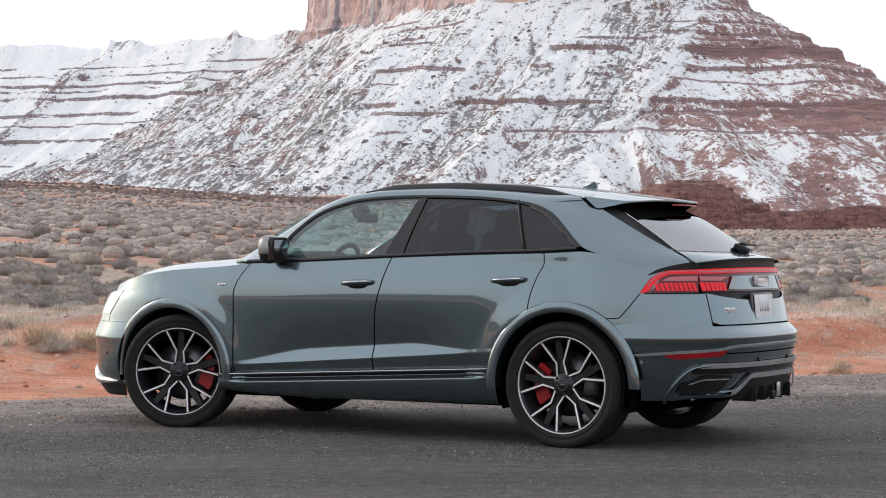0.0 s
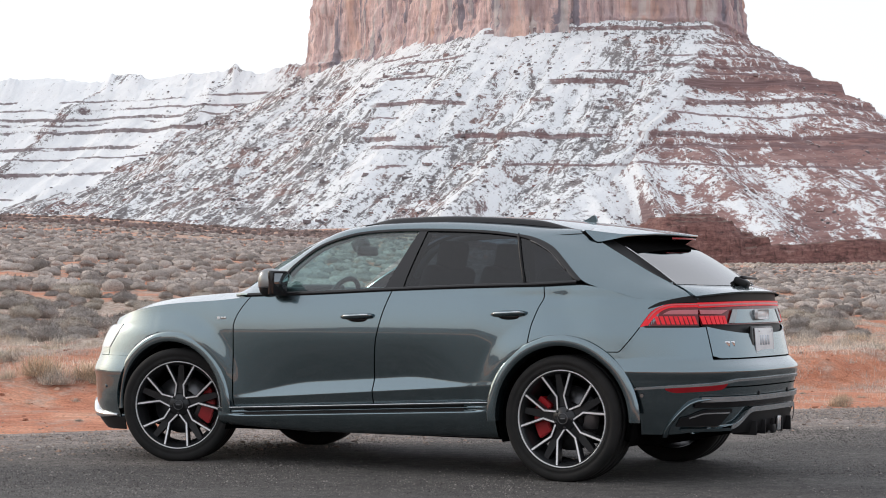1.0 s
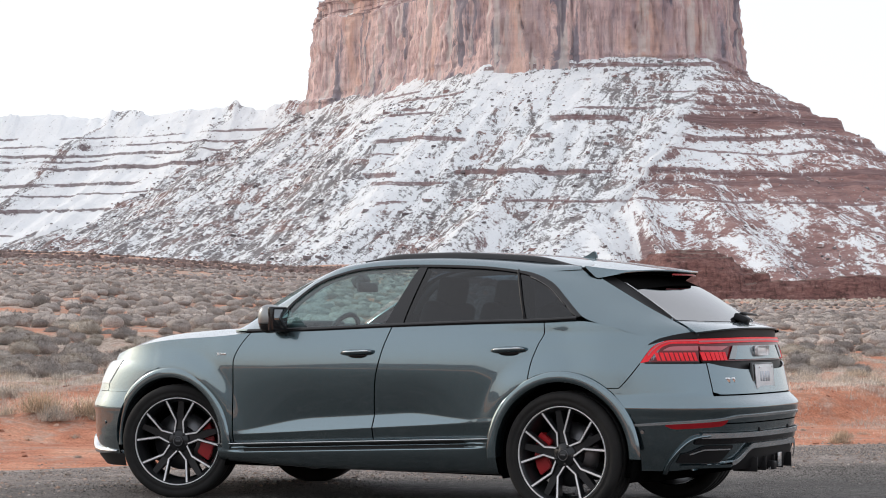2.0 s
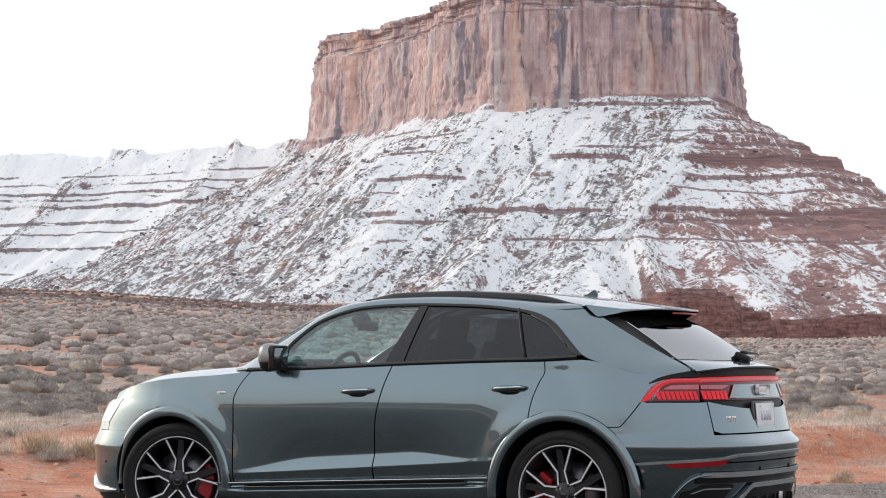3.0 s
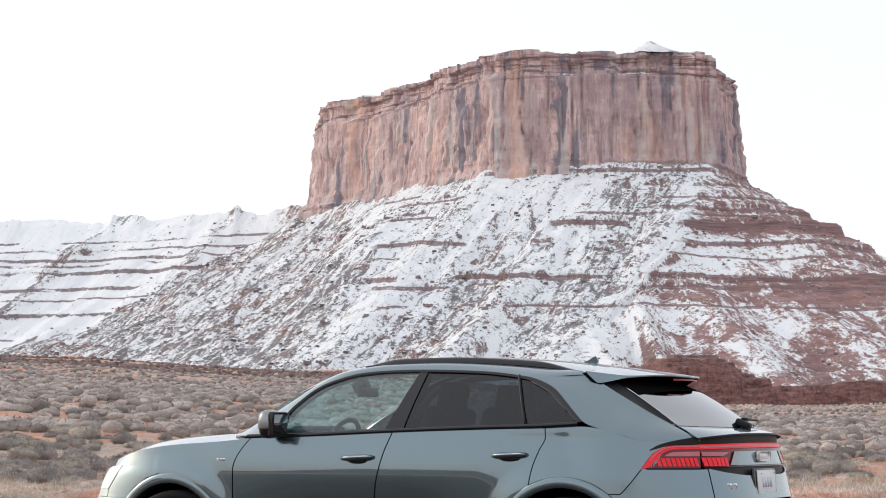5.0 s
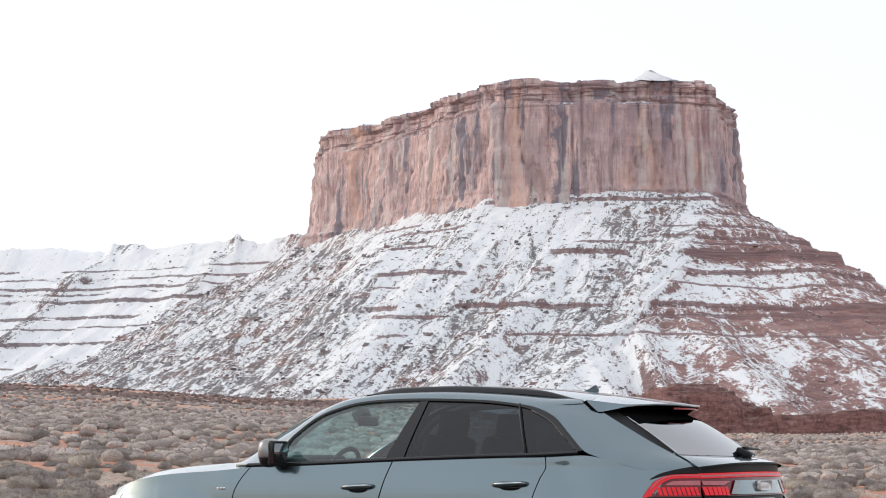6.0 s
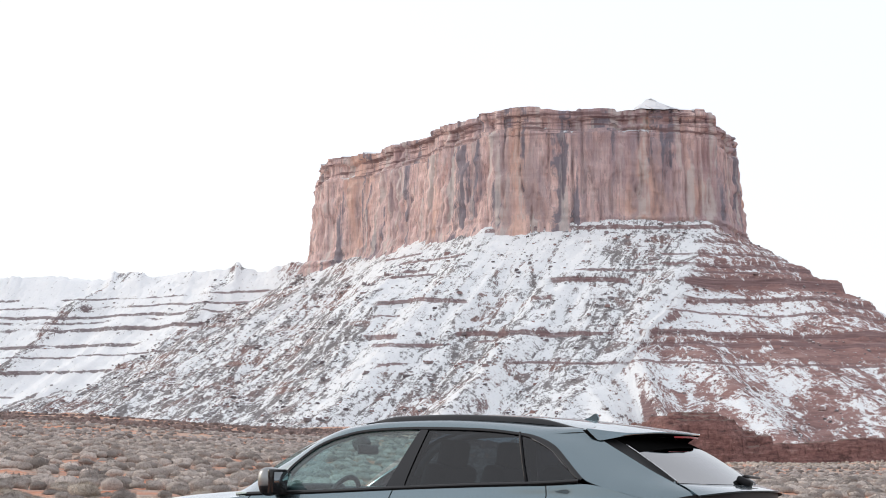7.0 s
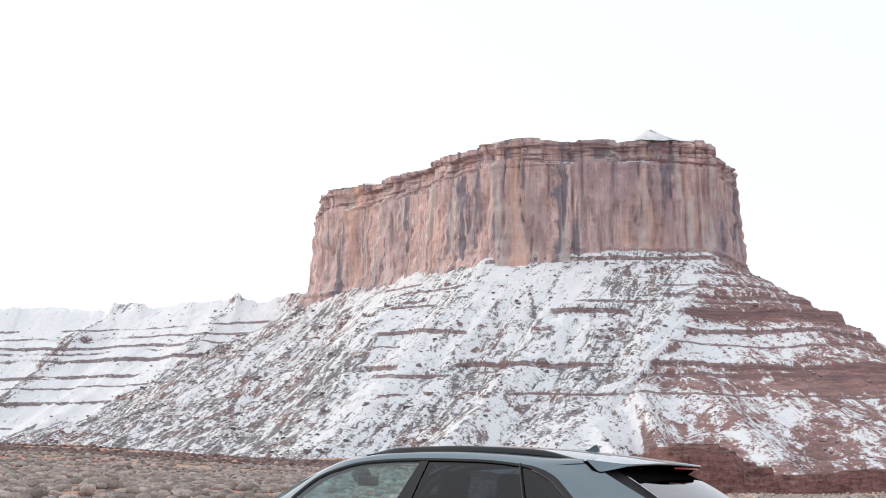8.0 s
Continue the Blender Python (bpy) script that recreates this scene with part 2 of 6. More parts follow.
ASPHALT, SOIL, CLIFF, TALUS, RED_ROCK = asphalt(), red_ground(), cliff_rock(), talus_snow(), red_rock()
SAGE = sage_mat("sagebrush_twigs", (0.330, 0.284, 0.260), (0.43, 0.374, 0.342), (0.53, 0.456, 0.39))
# same sagebrush, lightened to make up for shade among the dense near twigs
LIFTED_SAGE = sage_mat("pale_sagebrush_twigs", (0.46, 0.405, 0.37), (0.60, 0.535, 0.485), (0.68, 0.59, 0.49))
DARK_SCRUB = sage_mat("dark_low_scrub", (0.175, 0.128, 0.118), (0.215, 0.158, 0.145), (0.26, 0.195, 0.175), 3.0)
STRAW = sage_mat("dry_grass", (0.86, 0.67, 0.48), (0.89, 0.77, 0.63), (0.90, 0.83, 0.75))


def gravel_mat():
    s = Shader("loose_gravel", Roughness=0.9)
    s.color(s.ramp(s.chance(True), (0.0, (0.20, 0.155, 0.13)), (0.5, (0.36, 0.295, 0.255)), (0.85, (0.44, 0.30, 0.23)), (1.0, (0.62, 0.56, 0.51))))
    return s.mat


GRAVEL = gravel_mat()


def clod_mat():
    s = Shader("red_dirt_clods", Roughness=0.95)
    s.color(s.ramp(s.chance(True), (0.0, (0.26, 0.100, 0.060)), (0.5, (0.50, 0.215, 0.135)), (0.85, (0.66, 0.38, 0.265)), (1.0, (0.70, 0.60, 0.50))))
    s.bump(s.noise(90, 4, 0.7), 0.6, 0.004)
    return s.mat


CLOD = clod_mat()


def grit_mat():
    s = Shader("asphalt_grit", Roughness=0.85)
    s.color(s.ramp(s.chance(True), (0.0, (0.032, 0.029, 0.027)), (0.45, (0.098, 0.089, 0.083)), (0.85, (0.19, 0.172, 0.160)), (1.0, (0.34, 0.31, 0.29))))
    return s.mat


GRIT = grit_mat()


def boulder_mat():
    s = Shader("snow_capped_boulders", Roughness=0.92)
    rock = s.ramp(s.chance(True), (0.0, (0.105, 0.088, 0.092)), (0.6, (0.24, 0.205, 0.208)), (1.0, (0.28, 0.165, 0.145)))
    s.color(s.mix(s.ramp(s.up(), (0.50, 0.0), (0.72, 1.0)), rock, (0.84, 0.86, 0.88)))
    return s.mat


BOULDER = boulder_mat()
def car_paint():
    """Dark grey flake under a clear coat: a soft metallic base and a sharp thin mirror over it."""
    s = Shader("grey_metallic_paint", Roughness=0.26, Metallic=0.96)
    flake = s.noise(900, 1)
    s.color(s.mix(s.ramp(flake, (0.35, 0.0), (0.7, 1.0)), (0.094, 0.146, 0.168), (0.128, 0.196, 0.222)))
    s.set(Coat_Weight=1.0, Coat_Roughness=0.02, Coat_IOR=2.0)
    return s.mat


def pane(name, tint, gloss=0.11, power=4.0):
    """Thin glass: tinted see-through with a mirror sheen."""
    m = bpy.data.materials.new(name)
    m.use_nodes = True
    t = m.node_tree
    t.nodes.clear()
    clear, shine, mix, out = (t.nodes.new("ShaderNode" + k) for k in ("BsdfTransparent", "BsdfGlossy", "MixShader", "OutputMaterial"))
    clear.inputs["Color"].default_value = (*tint, 1)
    shine.inputs["Roughness"].default_value = 0.01
    f, p, s = t.nodes.new("ShaderNodeLayerWeight"), t.nodes.new("ShaderNodeMath"), t.nodes.new("ShaderNodeMath")
    f.inputs["Blend"].default_value = 0.5
    p.operation, p.inputs[1].default_value = "POWER", power
    s.operation, s.inputs[1].default_value, s.inputs[2].default_value = "MULTIPLY_ADD", 1 - gloss, gloss
    t.links.new(f.outputs["Facing"], p.inputs[0])
    t.links.new(p.outputs[0], s.inputs[0])
    t.links.new(s.outputs[0], mix.inputs[0])
    t.links.new(clear.outputs[0], mix.inputs[1])
    t.links.new(shine.outputs[0], mix.inputs[2])
    t.links.new(mix.outputs[0], out.inputs["Surface"])
    return m


def rubber():
    s = Shader("tyre_rubber", Roughness=0.82, Specular_IOR_Level=0.3)
    s.color(s.ramp(s.noise(6, 4), (0.3, (0.012, 0.012, 0.012)), (0.75, (0.024, 0.023, 0.022))))
    s.bump(s.noise(60, 3), 0.2, 0.002)
    return s.mat


def lamp_red(name, glow):
    s = Shader(name, Roughness=0.22, Specular_IOR_Level=0.25)
    s.color(s.ramp(s.noise(25, 2), (0.35, (0.58, 0.012, 0.020)), (0.7, (0.72, 0.022, 0.032))))
    s.set(Emission_Color=(1.0, 0.045, 0.065), Emission_Strength=glow)
    return s.mat


PAINT = car_paint()
GLOSS_BLACK = plain_mat("gloss_black_plastic", (0.010, 0.010, 0.011), 0.12)
MATT_BLACK = plain_mat("matt_black_plastic", (0.012, 0.012, 0.013), 0.5, Specular_IOR_Level=0.25)
LINER = plain_mat("black_wheel_liner", (0.006, 0.006, 0.006), 0.95, Specular_IOR_Level=0.0)
CHROME = plain_mat("bright_metal_trim", (0.72, 0.73, 0.74), 0.16, 1.0)
MACHINED = plain_mat("machined_alloy", (0.86, 0.86, 0.86), 0.34, 0.35)
DARK_ALLOY = plain_mat("dark_alloy", (0.022, 0.023, 0.025), 0.28, 0.3)
DISC = plain_mat("brake_disc_steel", (0.13, 0.13, 0.135), 0.35, 0.9)
CALIPER = plain_mat("red_caliper_paint", (0.42, 0.012, 0.018), 0.3)
SEAT = plain_mat("dark_seat_leather", (0.030, 0.030, 0.032), 0.55)
PALE = plain_mat("pale_cabin_trim", (0.30, 0.31, 0.31), 0.6)
CAP = plain_mat("satin_grey_mirror_cap", (0.30, 0.31, 0.315), 0.28, 0.8)
SILVER = plain_mat("satin_silver_plastic", (0.58, 0.60, 0.61), 0.26, 0.75)
PLATE = plain_mat("white_plate", (0.86, 0.87, 0.88), 0.4)
PLATE_INK = plain_mat("faded_plate_ink", (0.62, 0.65, 0.70), 0.5)
LAMP_DARK = plain_mat("dark_red_lens", (0.15, 0.010, 0.014), 0.15)
GREY_BAR = plain_mat("pale_red_lens", (0.55, 0.16, 0.18), 0.25)
RED_LAMP, REFLECTOR, TYRE = lamp_red("lit_red_lamp", 0.24), plain_mat("red_reflector", (0.30, 0.010, 0.016), 0.25), rubber()
CLEAR_GLASS = pane("green_tinted_glass", (0.66, 0.87, 0.87))
DARK_GLASS = pane("dark_privacy_glass", (0.085, 0.098, 0.122), 0.06)
SCREEN_GLASS = pane("dark_rear_glass", (0.05, 0.055, 0.06), 0.24, 2.1)
# ---- the land ----
def lattice(ix, iy, seed):
    h = (ix * 374761393 + iy * 668265263 + seed * 974711) & 0x7FFFFFFF
    h = ((h ^ (h >> 13)) * 1274126177) & 0x7FFFFFFF
    return ((h ^ (h >> 16)) & 0xFFFF) / 65535.0


def wave(x, y, seed=0):
    """Smooth value noise, -1 to 1."""
    x, y = np.asarray(x, float), np.asarray(y, float)
    ix, iy = np.floor(x).astype(np.int64), np.floor(y).astype(np.int64)
    u, v = x - ix, y - iy
    u, v = u * u * (3 - 2 * u), v * v * (3 - 2 * v)
    a, b = lattice(ix, iy, seed), lattice(ix + 1, iy, seed)
    c, d = lattice(ix, iy + 1, seed), lattice(ix + 1, iy + 1, seed)
    return 2 * ((a + (b - a) * u) * (1 - v) + (c + (d - c) * u) * v) - 1


def waves(x, y, octaves=4, gain=0.5, seed=0):
    total, size = 0, 1.0
    for k in range(octaves):
        total = total + size * wave(x * 2**k + 17.3 * k, y * 2**k - 9.1 * k, seed + k)
        size *= gain
    return total


def ease(a, b, x):
    u = np.clip((np.asarray(x, float) - a) / (b - a), 0, 1)
    return u * u * (3 - 2 * u)


ROAD_TURN = radians(26)  # the road's direction in plan
ROAD_SIDE = 16.0  # its far edge, from the camera


def across(x, y):
    return -math.sin(ROAD_TURN) * x + math.cos(ROAD_TURN) * y


def grade(x, y):
    """How steeply the plain climbs: more on the left than on the right."""
    bearing = np.arctan2(x, np.maximum(y, 1.0))
    return 0.0378 - 0.0075 * ease(-0.23, -0.05, bearing) - 0.0163 * ease(-0.05, 0.12, bearing) - 0.027 * ease(-0.26, -0.55, bearing)


def ground_height(x, y):
    x, y = np.asarray(x, float), np.asarray(y, float)
    d = np.hypot(x, y)
    off = across(x, y) - ROAD_SIDE
    rise = grade(x, y) * np.maximum(0, d - 22) * ease(-2, 14, off)
    rough = 0.12 * ease(0.2, 1.0, off) + 0.88 * ease(2.8, 4.6, off)
    bumps = rough * (0.10 * waves(x / 3.1, y / 3.1, 3, seed=5) + 0.05 * waves(x / 0.8, y / 0.8, 2, seed=9) + 0.03 * waves(x / 0.3, y / 0.3, 2, seed=19) * (d < 60))
    cut = off + 0.8 * waves(x / 2.5, y / 2.5, 3, 0.6, seed=13)
    bank = 0.05 * ease(0.5, 2.5, off) + 0.22 * ease(3.2, 4.3, cut) * (1 + 0.5 * wave(x / 4, y / 4, 3))
    far = ease(60, 300, d) * np.where(off > 0, 1, 0) * 0.0025 * d * waves(x / 60, y / 60, 3, seed=21)
    return -0.035 + 0.03 * rough + rise + bumps + bank + far


def sheet(name, xs, ys, zs, material, smooth=True, wrap=False):
    """A grid mesh from three arrays of one shape."""
    n, m = xs.shape
    verts = np.stack([xs, ys, zs], -1).reshape(-1, 3)
    i, j = np.meshgrid(np.arange(n - 1), np.arange(m if wrap else m - 1), indexing="ij")
    k = (j + 1) % m
    faces = np.stack([i * m + j, i * m + k, (i + 1) * m + k, (i + 1) * m + j], -1).reshape(-1, 4)
    return mesh_from(name, verts, faces, material, smooth)


def mesh_from(name, verts, faces, material, smooth=True):
    me = bpy.data.meshes.new(name)
    size = faces.shape[1]
    me.vertices.add(len(verts))
    me.vertices.foreach_set("co", np.asarray(verts, np.float32).ravel())
    me.loops.add(faces.size)
    me.loops.foreach_set("vertex_index", faces.astype(np.int32).ravel())
    me.polygons.add(len(faces))
    me.polygons.foreach_set("loop_start", np.arange(0, faces.size, size, dtype=np.int32))
    me.polygons.foreach_set("loop_total", np.full(len(faces), size, dtype=np.int32))
    me.polygons.foreach_set("use_smooth", np.full(len(faces), smooth))
    me.materials.append(material)
    me.update(calc_edges=True)
    me.validate()
    return me


def build_ground():
    fine = np.radians(np.arange(-17, 17.01, 0.22))
    coarse = np.radians(np.arange(22, 338.1, 5.0))
    angles = np.concatenate([fine, coarse])
    radii = np.concatenate([np.linspace(0.001, 14, 14), np.linspace(15, 40, 90), np.geomspace(41, 4800, 150)])
    a, r = np.meshgrid(angles, radii, indexing="xy")
    x, y = r * np.sin(a), r * np.cos(a) - 0.6 * np.exp(-r)
    me = sheet("ground", x, y, ground_height(x, y), SOIL, wrap=True)
    off = across(x, y) - ROAD_SIDE + 1.2 * waves(x / 3, y / 3, 3, 0.6, seed=15)
    swept = me.attributes.new("swept", "FLOAT", "POINT")
    swept.data.foreach_set("value", (1 - 0.75 * ease(3.4, 5.2, off) - 0.25 * ease(9, 14, off) + 0.22 * ease(18, 50, off) - 0.8 * ease(-19, -26, off) - 0.55 * ease(0.08, 0.20, np.arctan2(x, np.maximum(y, 1))) * ease(30, 22, np.hypot(x, y))).astype(np.float32).ravel())
    return tagged(new("ground", me),
                  "red desert soil with pale litter between the shrubs", "ground", kind="structure")


def build_road():
    along = np.linspace(-90, 90, 361)
    side = np.concatenate([[0, 0, 0.03], np.linspace(0.1, 4, 26), np.linspace(4.6, 9.0, 12), [9.0]])
    s, o = np.meshgrid(along, side, indexing="xy")
    edge = 0.16 * waves(s / 1.7, 0 * s, 4, 0.6, seed=31) + 0.05
    near = np.where(o < 0.05, 1, np.maximum(0, 1 - o / 3))
    off = ROAD_SIDE - o + edge * near
    row = np.arange(len(side))[:, None]
    z = np.where((row == 0) | (row == len(side) - 1), -0.12, 0.0) + 0.0 * s
    c, n = math.cos(ROAD_TURN), math.sin(ROAD_TURN)
    me = sheet("road", s * c - off * n, s * n + off * c, z, ASPHALT)
    dusty = me.attributes.new("dusty", "FLOAT", "POINT")
    dusty.data.foreach_set("value", ease(3.4, 0.9, o + 0.5 * waves(s / 2.2, o / 1.5, 3, 0.6, seed=33)).astype(np.float32).ravel())
    return tagged(new("road", me),
                  "worn dark grey asphalt road with a crumbling edge", "road", kind="structure")


# The mesa: a sandstone block on a talus skirt, all in one geology of level strata.
MESA_FOOT, MESA_TOP = 214.0, 311.0
FOOTPRINT = [(-125, 1885), (-66, 1795), (-4, 1660), (40, 1600), (120, 1584), (216, 1588), (240, 1640), (258, 1720), (264, 1850), (200, 2020), (60, 2090), (-84, 2010)]
SPUR = [(-122, 1960), (-205, 2010), (-330, 2080), (-460, 2100), (-560, 2112)]


def polyline_distance(x, y, points, closed):
    best = np.full(x.shape, 1e9)
    inside = np.zeros(x.shape, bool)
    ends = points[1:] + points[:1] if closed else points[1:]
    for (ax, ay), (bx, by) in zip(points, ends):
        ux, uy = bx - ax, by - ay
        k = np.clip(((x - ax) * ux + (y - ay) * uy) / (ux * ux + uy * uy), 0, 1)
        best = np.minimum(best, np.hypot(x - ax - k * ux, y - ay - k * uy))
        if closed:
            inside ^= ((ay > y) != (by > y)) & (x < (bx - ax) * (y - ay) / (by - ay + 1e-9) + ax)
    return np.where(inside, -best, best)


def ledge(z, level, half, amount):
    """Gathers the drop round one level into a short rock step."""
    u = (z - level) / (3 * half)
    stepped = level + 3 * half * np.where(np.abs(u) < 0.1, u * 5, np.sign(u) * (0.5 + (np.abs(u) - 0.1) * 0.5 / 0.9))
    return np.where(np.abs(u) < 1, z + (stepped - z) * amount, z)


def lee_side(x, y, rag=0.0, wide=22):
    """1 on the sun-facing flank, right of the ridge that runs down from the cliff's corner."""
    ridge = np.interp(y, (1240, 1297, 1337, 1372, 1431, 1485, 1540, 1590, 1680), (30, 72, 106, 134, 163, 184, 202, 224, 262))
    return ease(-wide, wide, x - ridge + rag * waves(x / 24, y / 24, 3, 0.6, seed=57))


# Rubble streams, as lines in plan down the slopes with the width and weight of each.
STREAMS = [
    ([(196, 1585), (149, 1495), (120, 1417), (96, 1369), (65, 1288)], 30, 0.80),
    ([(74, 1461), (38, 1397), (6, 1332), (-16, 1279)], 10, 0.95),
    ([(128, 1545), (96, 1480), (74, 1440)], 6, 0.55),
    ([(30, 1575), (2, 1500), (-24, 1440)], 7, 0.6),
]
SPUR_RIBS = [[(-333, 2090), (-356, 2054), (-392, 2000), (-430, 1919), (-470, 1850)], [(-213, 2006), (-240, 1930), (-265, 1850), (-305, 1765), (-357, 1727)]]


def talus_field(x, y):
    """Height of the slopes, the run along and down them, how stony they lie and where the beds crop out."""
    wx, wy = x + 6 * waves(x / 80, y / 80, 3, seed=41), y + 6 * waves(x / 80, y / 80, 3, seed=47)
    d = polyline_distance(wx, wy, FOOTPRINT, True)
    dp = np.clip(d, 0, 640)
    lee = lee_side(x, y) * (0.12 + 0.88 * ease(80, 160, x))
    round_ = np.arctan2(x - 80, 1830 - y) * 330
    slant = x - 0.36 * (y - 1600)
    front = slant * (1 - lee) + (round_ + 60) * lee
    gully = waves(front / 38, dp / 420, 4, 0.55, seed=51)
    rib = 1 - 2 * np.abs(waves(front / 85, dp / 600, 2, 0.5, seed=53))
    right = ease(205, 300, x)
    skirt = MESA_FOOT + 3 - 0.66 * dp + 0.00042 * dp**2 + (7 * gully + 9 * rib) * ease(10, 150, d)
    skirt = skirt + 2 * right * ease(20, 80, d) * (1 - ease(90, 200, d))
    e = polyline_distance(wx, wy, SPUR, False)
    ep = np.maximum(e - 5, 0)
    lane = x - 0.5 * (y - 2000)
    ribs = 1 - 2 * np.abs(waves(lane / 95, ep / 700, 2, 0.5, seed=61))
    crest = 225 - 3 * ease(-340, -520, x) - 4 * ease(-270, -220, x) + 4 * ease(-175, -140, x) + (2.5 * waves(x / 45, 0 * x, 3, seed=66) + 0.8 * np.sign(wave(x / 9, 0 * x, 68))) * np.exp(-ep / 40)
    for px, high, wide in ((-333, 8, 18), (-350, 4, 6), (-322, 4, 7), (-211, 9, 5), (-214, 5, 20), (-158, 4, 14), (-470, 5, 20), (-540, 6, 14)):
        crest = crest + high * np.exp(-(((x - px) / wide) ** 2) - ep / 28)
    spur = crest - 0.74 * ep + 0.00060 * ep**2 + (6 * ribs + 4 * waves(lane / 26, ep / 300, 3, 0.5, seed=63)) * ease(8, 120, e)
    ragged = 5 * waves(x / 16, y / 16, 3, 0.6, seed=67)
    near = np.minimum(*(polyline_distance(x, y, line, False) for line in SPUR_RIBS)) + ragged
    spur = spur + 11 * np.exp(-((near / 17) ** 2)) * ease(5, 60, e)
    skirt = skirt + 7 * (1 - np.abs(2 * lee - 1)) * ease(15, 60, d) - 6 * lee * ease(15, 90, d)
    skirt = np.where(d > 600, -300, skirt)
    spur = np.where(e > 540, -300, spur)
    own = skirt > spur
    z = np.maximum(skirt, spur)
    # the great rubble apron on the left, then the streams
    margin = np.interp(y, (1280, 1369, 1453, 1524, 1600), (-88, -86, -68, -54, -36)) + 22 * waves(x / 60, y / 60, 3, 0.6, seed=73)
    stony = 0.40 + 0.52 * ease(16, -22, x - margin) + 0.34 * waves(slant / 22, dp / 160, 3, 0.55, seed=75)
    stony = stony + 0.30 * ease(110, 60, z) * (1 - lee)
    for line, wide, weight in STREAMS:
        off = polyline_distance(x, y, line, False) + 1.2 * ragged
        stony = np.maximum(stony, weight * (1 - ease(0.45 * wide, 1.25 * wide, off)))
    stony = np.where(own, stony * (1 - 0.15 * lee), np.maximum(0.06 + 0.14 * waves(lane / 20, ep / 120, 3, 0.5, seed=79), 0.95 * np.exp(-((near / 8) ** 2))))
    stony = np.clip(stony + 0.9 * np.exp(-(((x + 333) / 22) ** 2) - (ep / 9) ** 2) + 0.9 * np.exp(-(((x + 211) / 12) ** 2) - (ep / 12) ** 2), 0, 1)
    # beds of rock that break through at their own levels
    crop = waves(front / 55, z / 14, 3, 0.6, seed=71)
    bare = np.where(own, ease(0.05, 0.45, crop + 0.25 * ease(190, 205, z)) * (1 - 0.75 * ease(-30, -70, x)), ease(-0.45, 0.05, waves(x / 90, z / 12, 3, 0.6, seed=72)))
    bare = np.maximum(bare * (1 - lee), lee)
    for level, half, k in BEDS:
        z = ledge(z, level + 1.5 * wave(x / 60, y / 60, 77), half * (1 + 0.5 * lee * (150 < level < 190)), k * bare * np.where(own, 1, 0.6))
    z = z + 0.9 * waves(x / 11, y / 11, 3, 0.6, seed=81) + 1.1 * np.maximum(0, waves(x / 4.5, y / 4.5, 2, 0.6, seed=87))
    z = np.where(d < -8, MESA_FOOT + 4, z)
    return z, np.where(own, front, lane), np.where(own, d, ep), stony, bare


def part(name, data, material, parent, label=""):
    """Links a bmesh or mesh as one mesh object under a thing or a part."""
    if isinstance(data, bmesh.types.BMesh):
        me = bpy.data.meshes.new(name)
        data.to_mesh(me)
        data.free()
        if material:
            me.materials.append(material)
    else:
        me = data
    ob = new(name, me)
    ob.parent = parent
    return tagged(ob, label)


def smooth_closed(points, count):
    """A closed Catmull-Rom curve at even steps."""
    p = np.array(points, float)
    n = len(p)
    out = []
    for i in range(n):
        a, b, c, d = p[i - 1], p[i], p[(i + 1) % n], p[(i + 2) % n]
        for u in np.linspace(0, 1, 24, endpoint=False):
            out.append(0.5 * (2 * b + (c - a) * u + (2 * a - 5 * b + 4 * c - d) * u * u + (3 * b - a - 3 * c + d) * u**3))
    out = np.array(out + [out[0]])
    run = np.concatenate([[0], np.cumsum(np.hypot(*np.diff(out, axis=0).T))])
    s = np.linspace(0, run[-1], count, endpoint=False)
    return np.stack([np.interp(s, run, out[:, 0]), np.interp(s, run, out[:, 1])], -1), s


def build_boulders(mesa):
    """Rubble strewn over the stony parts of the talus."""
    rng = np.random.default_rng(17)
    x, y = rng.uniform(-540, 430, 112000), rng.uniform(1180, 2070, 112000)
    z, lane, down, stony, _ = talus_field(x, y)
    keep = (down > 4) & (z > 25) & (rng.uniform(0, 1, x.shape) < (0.03 + 0.62 * stony) * ease(-0.5, 0.5, waves(lane / 13, down / 75, 3, 0.6, seed=83))) & (y < np.where(x > -120, 1560 + 0.9 * np.abs(x - 40), 2070))
    x, y, z = x[keep], y[keep], z[keep]
    n = len(x)
    ring = np.array([(math.cos(t), math.sin(t)) for t in np.linspace(0, 2 * math.pi, 5, endpoint=False)])
    shape = np.concatenate([np.c_[ring, np.full(5, -0.4)], np.c_[ring * 0.8, np.full(5, 0.45)], [[0, 0, 0.72]]])
    faces = [(i, (i + 1) % 5, 5 + (i + 1) % 5) for i in range(5)] + [(i, 5 + (i + 1) % 5, 5 + i) for i in range(5)] + [(5 + i, 5 + (i + 1) % 5, 10) for i in range(5)]
    size = np.minimum(0.52 * np.exp(rng.normal(0, 0.62, n)), 2.8)
    v = shape[None] * size[:, None, None] * rng.uniform(0.6, 1.35, (n, 11, 3))
    verts = v + np.stack([x, y, z + 0.15 * size], -1)[:, None]
    tri = (np.array(faces)[None] + 11 * np.arange(n)[:, None, None]).reshape(-1, 3)
    rocks = part("talus_rubble", mesh_from("talus_rubble", verts.reshape(-1, 3), tri, BOULDER, False), None, mesa, "snow-capped boulders strewn over the slope")
    tagged(rocks, kind="stuff")
    return n


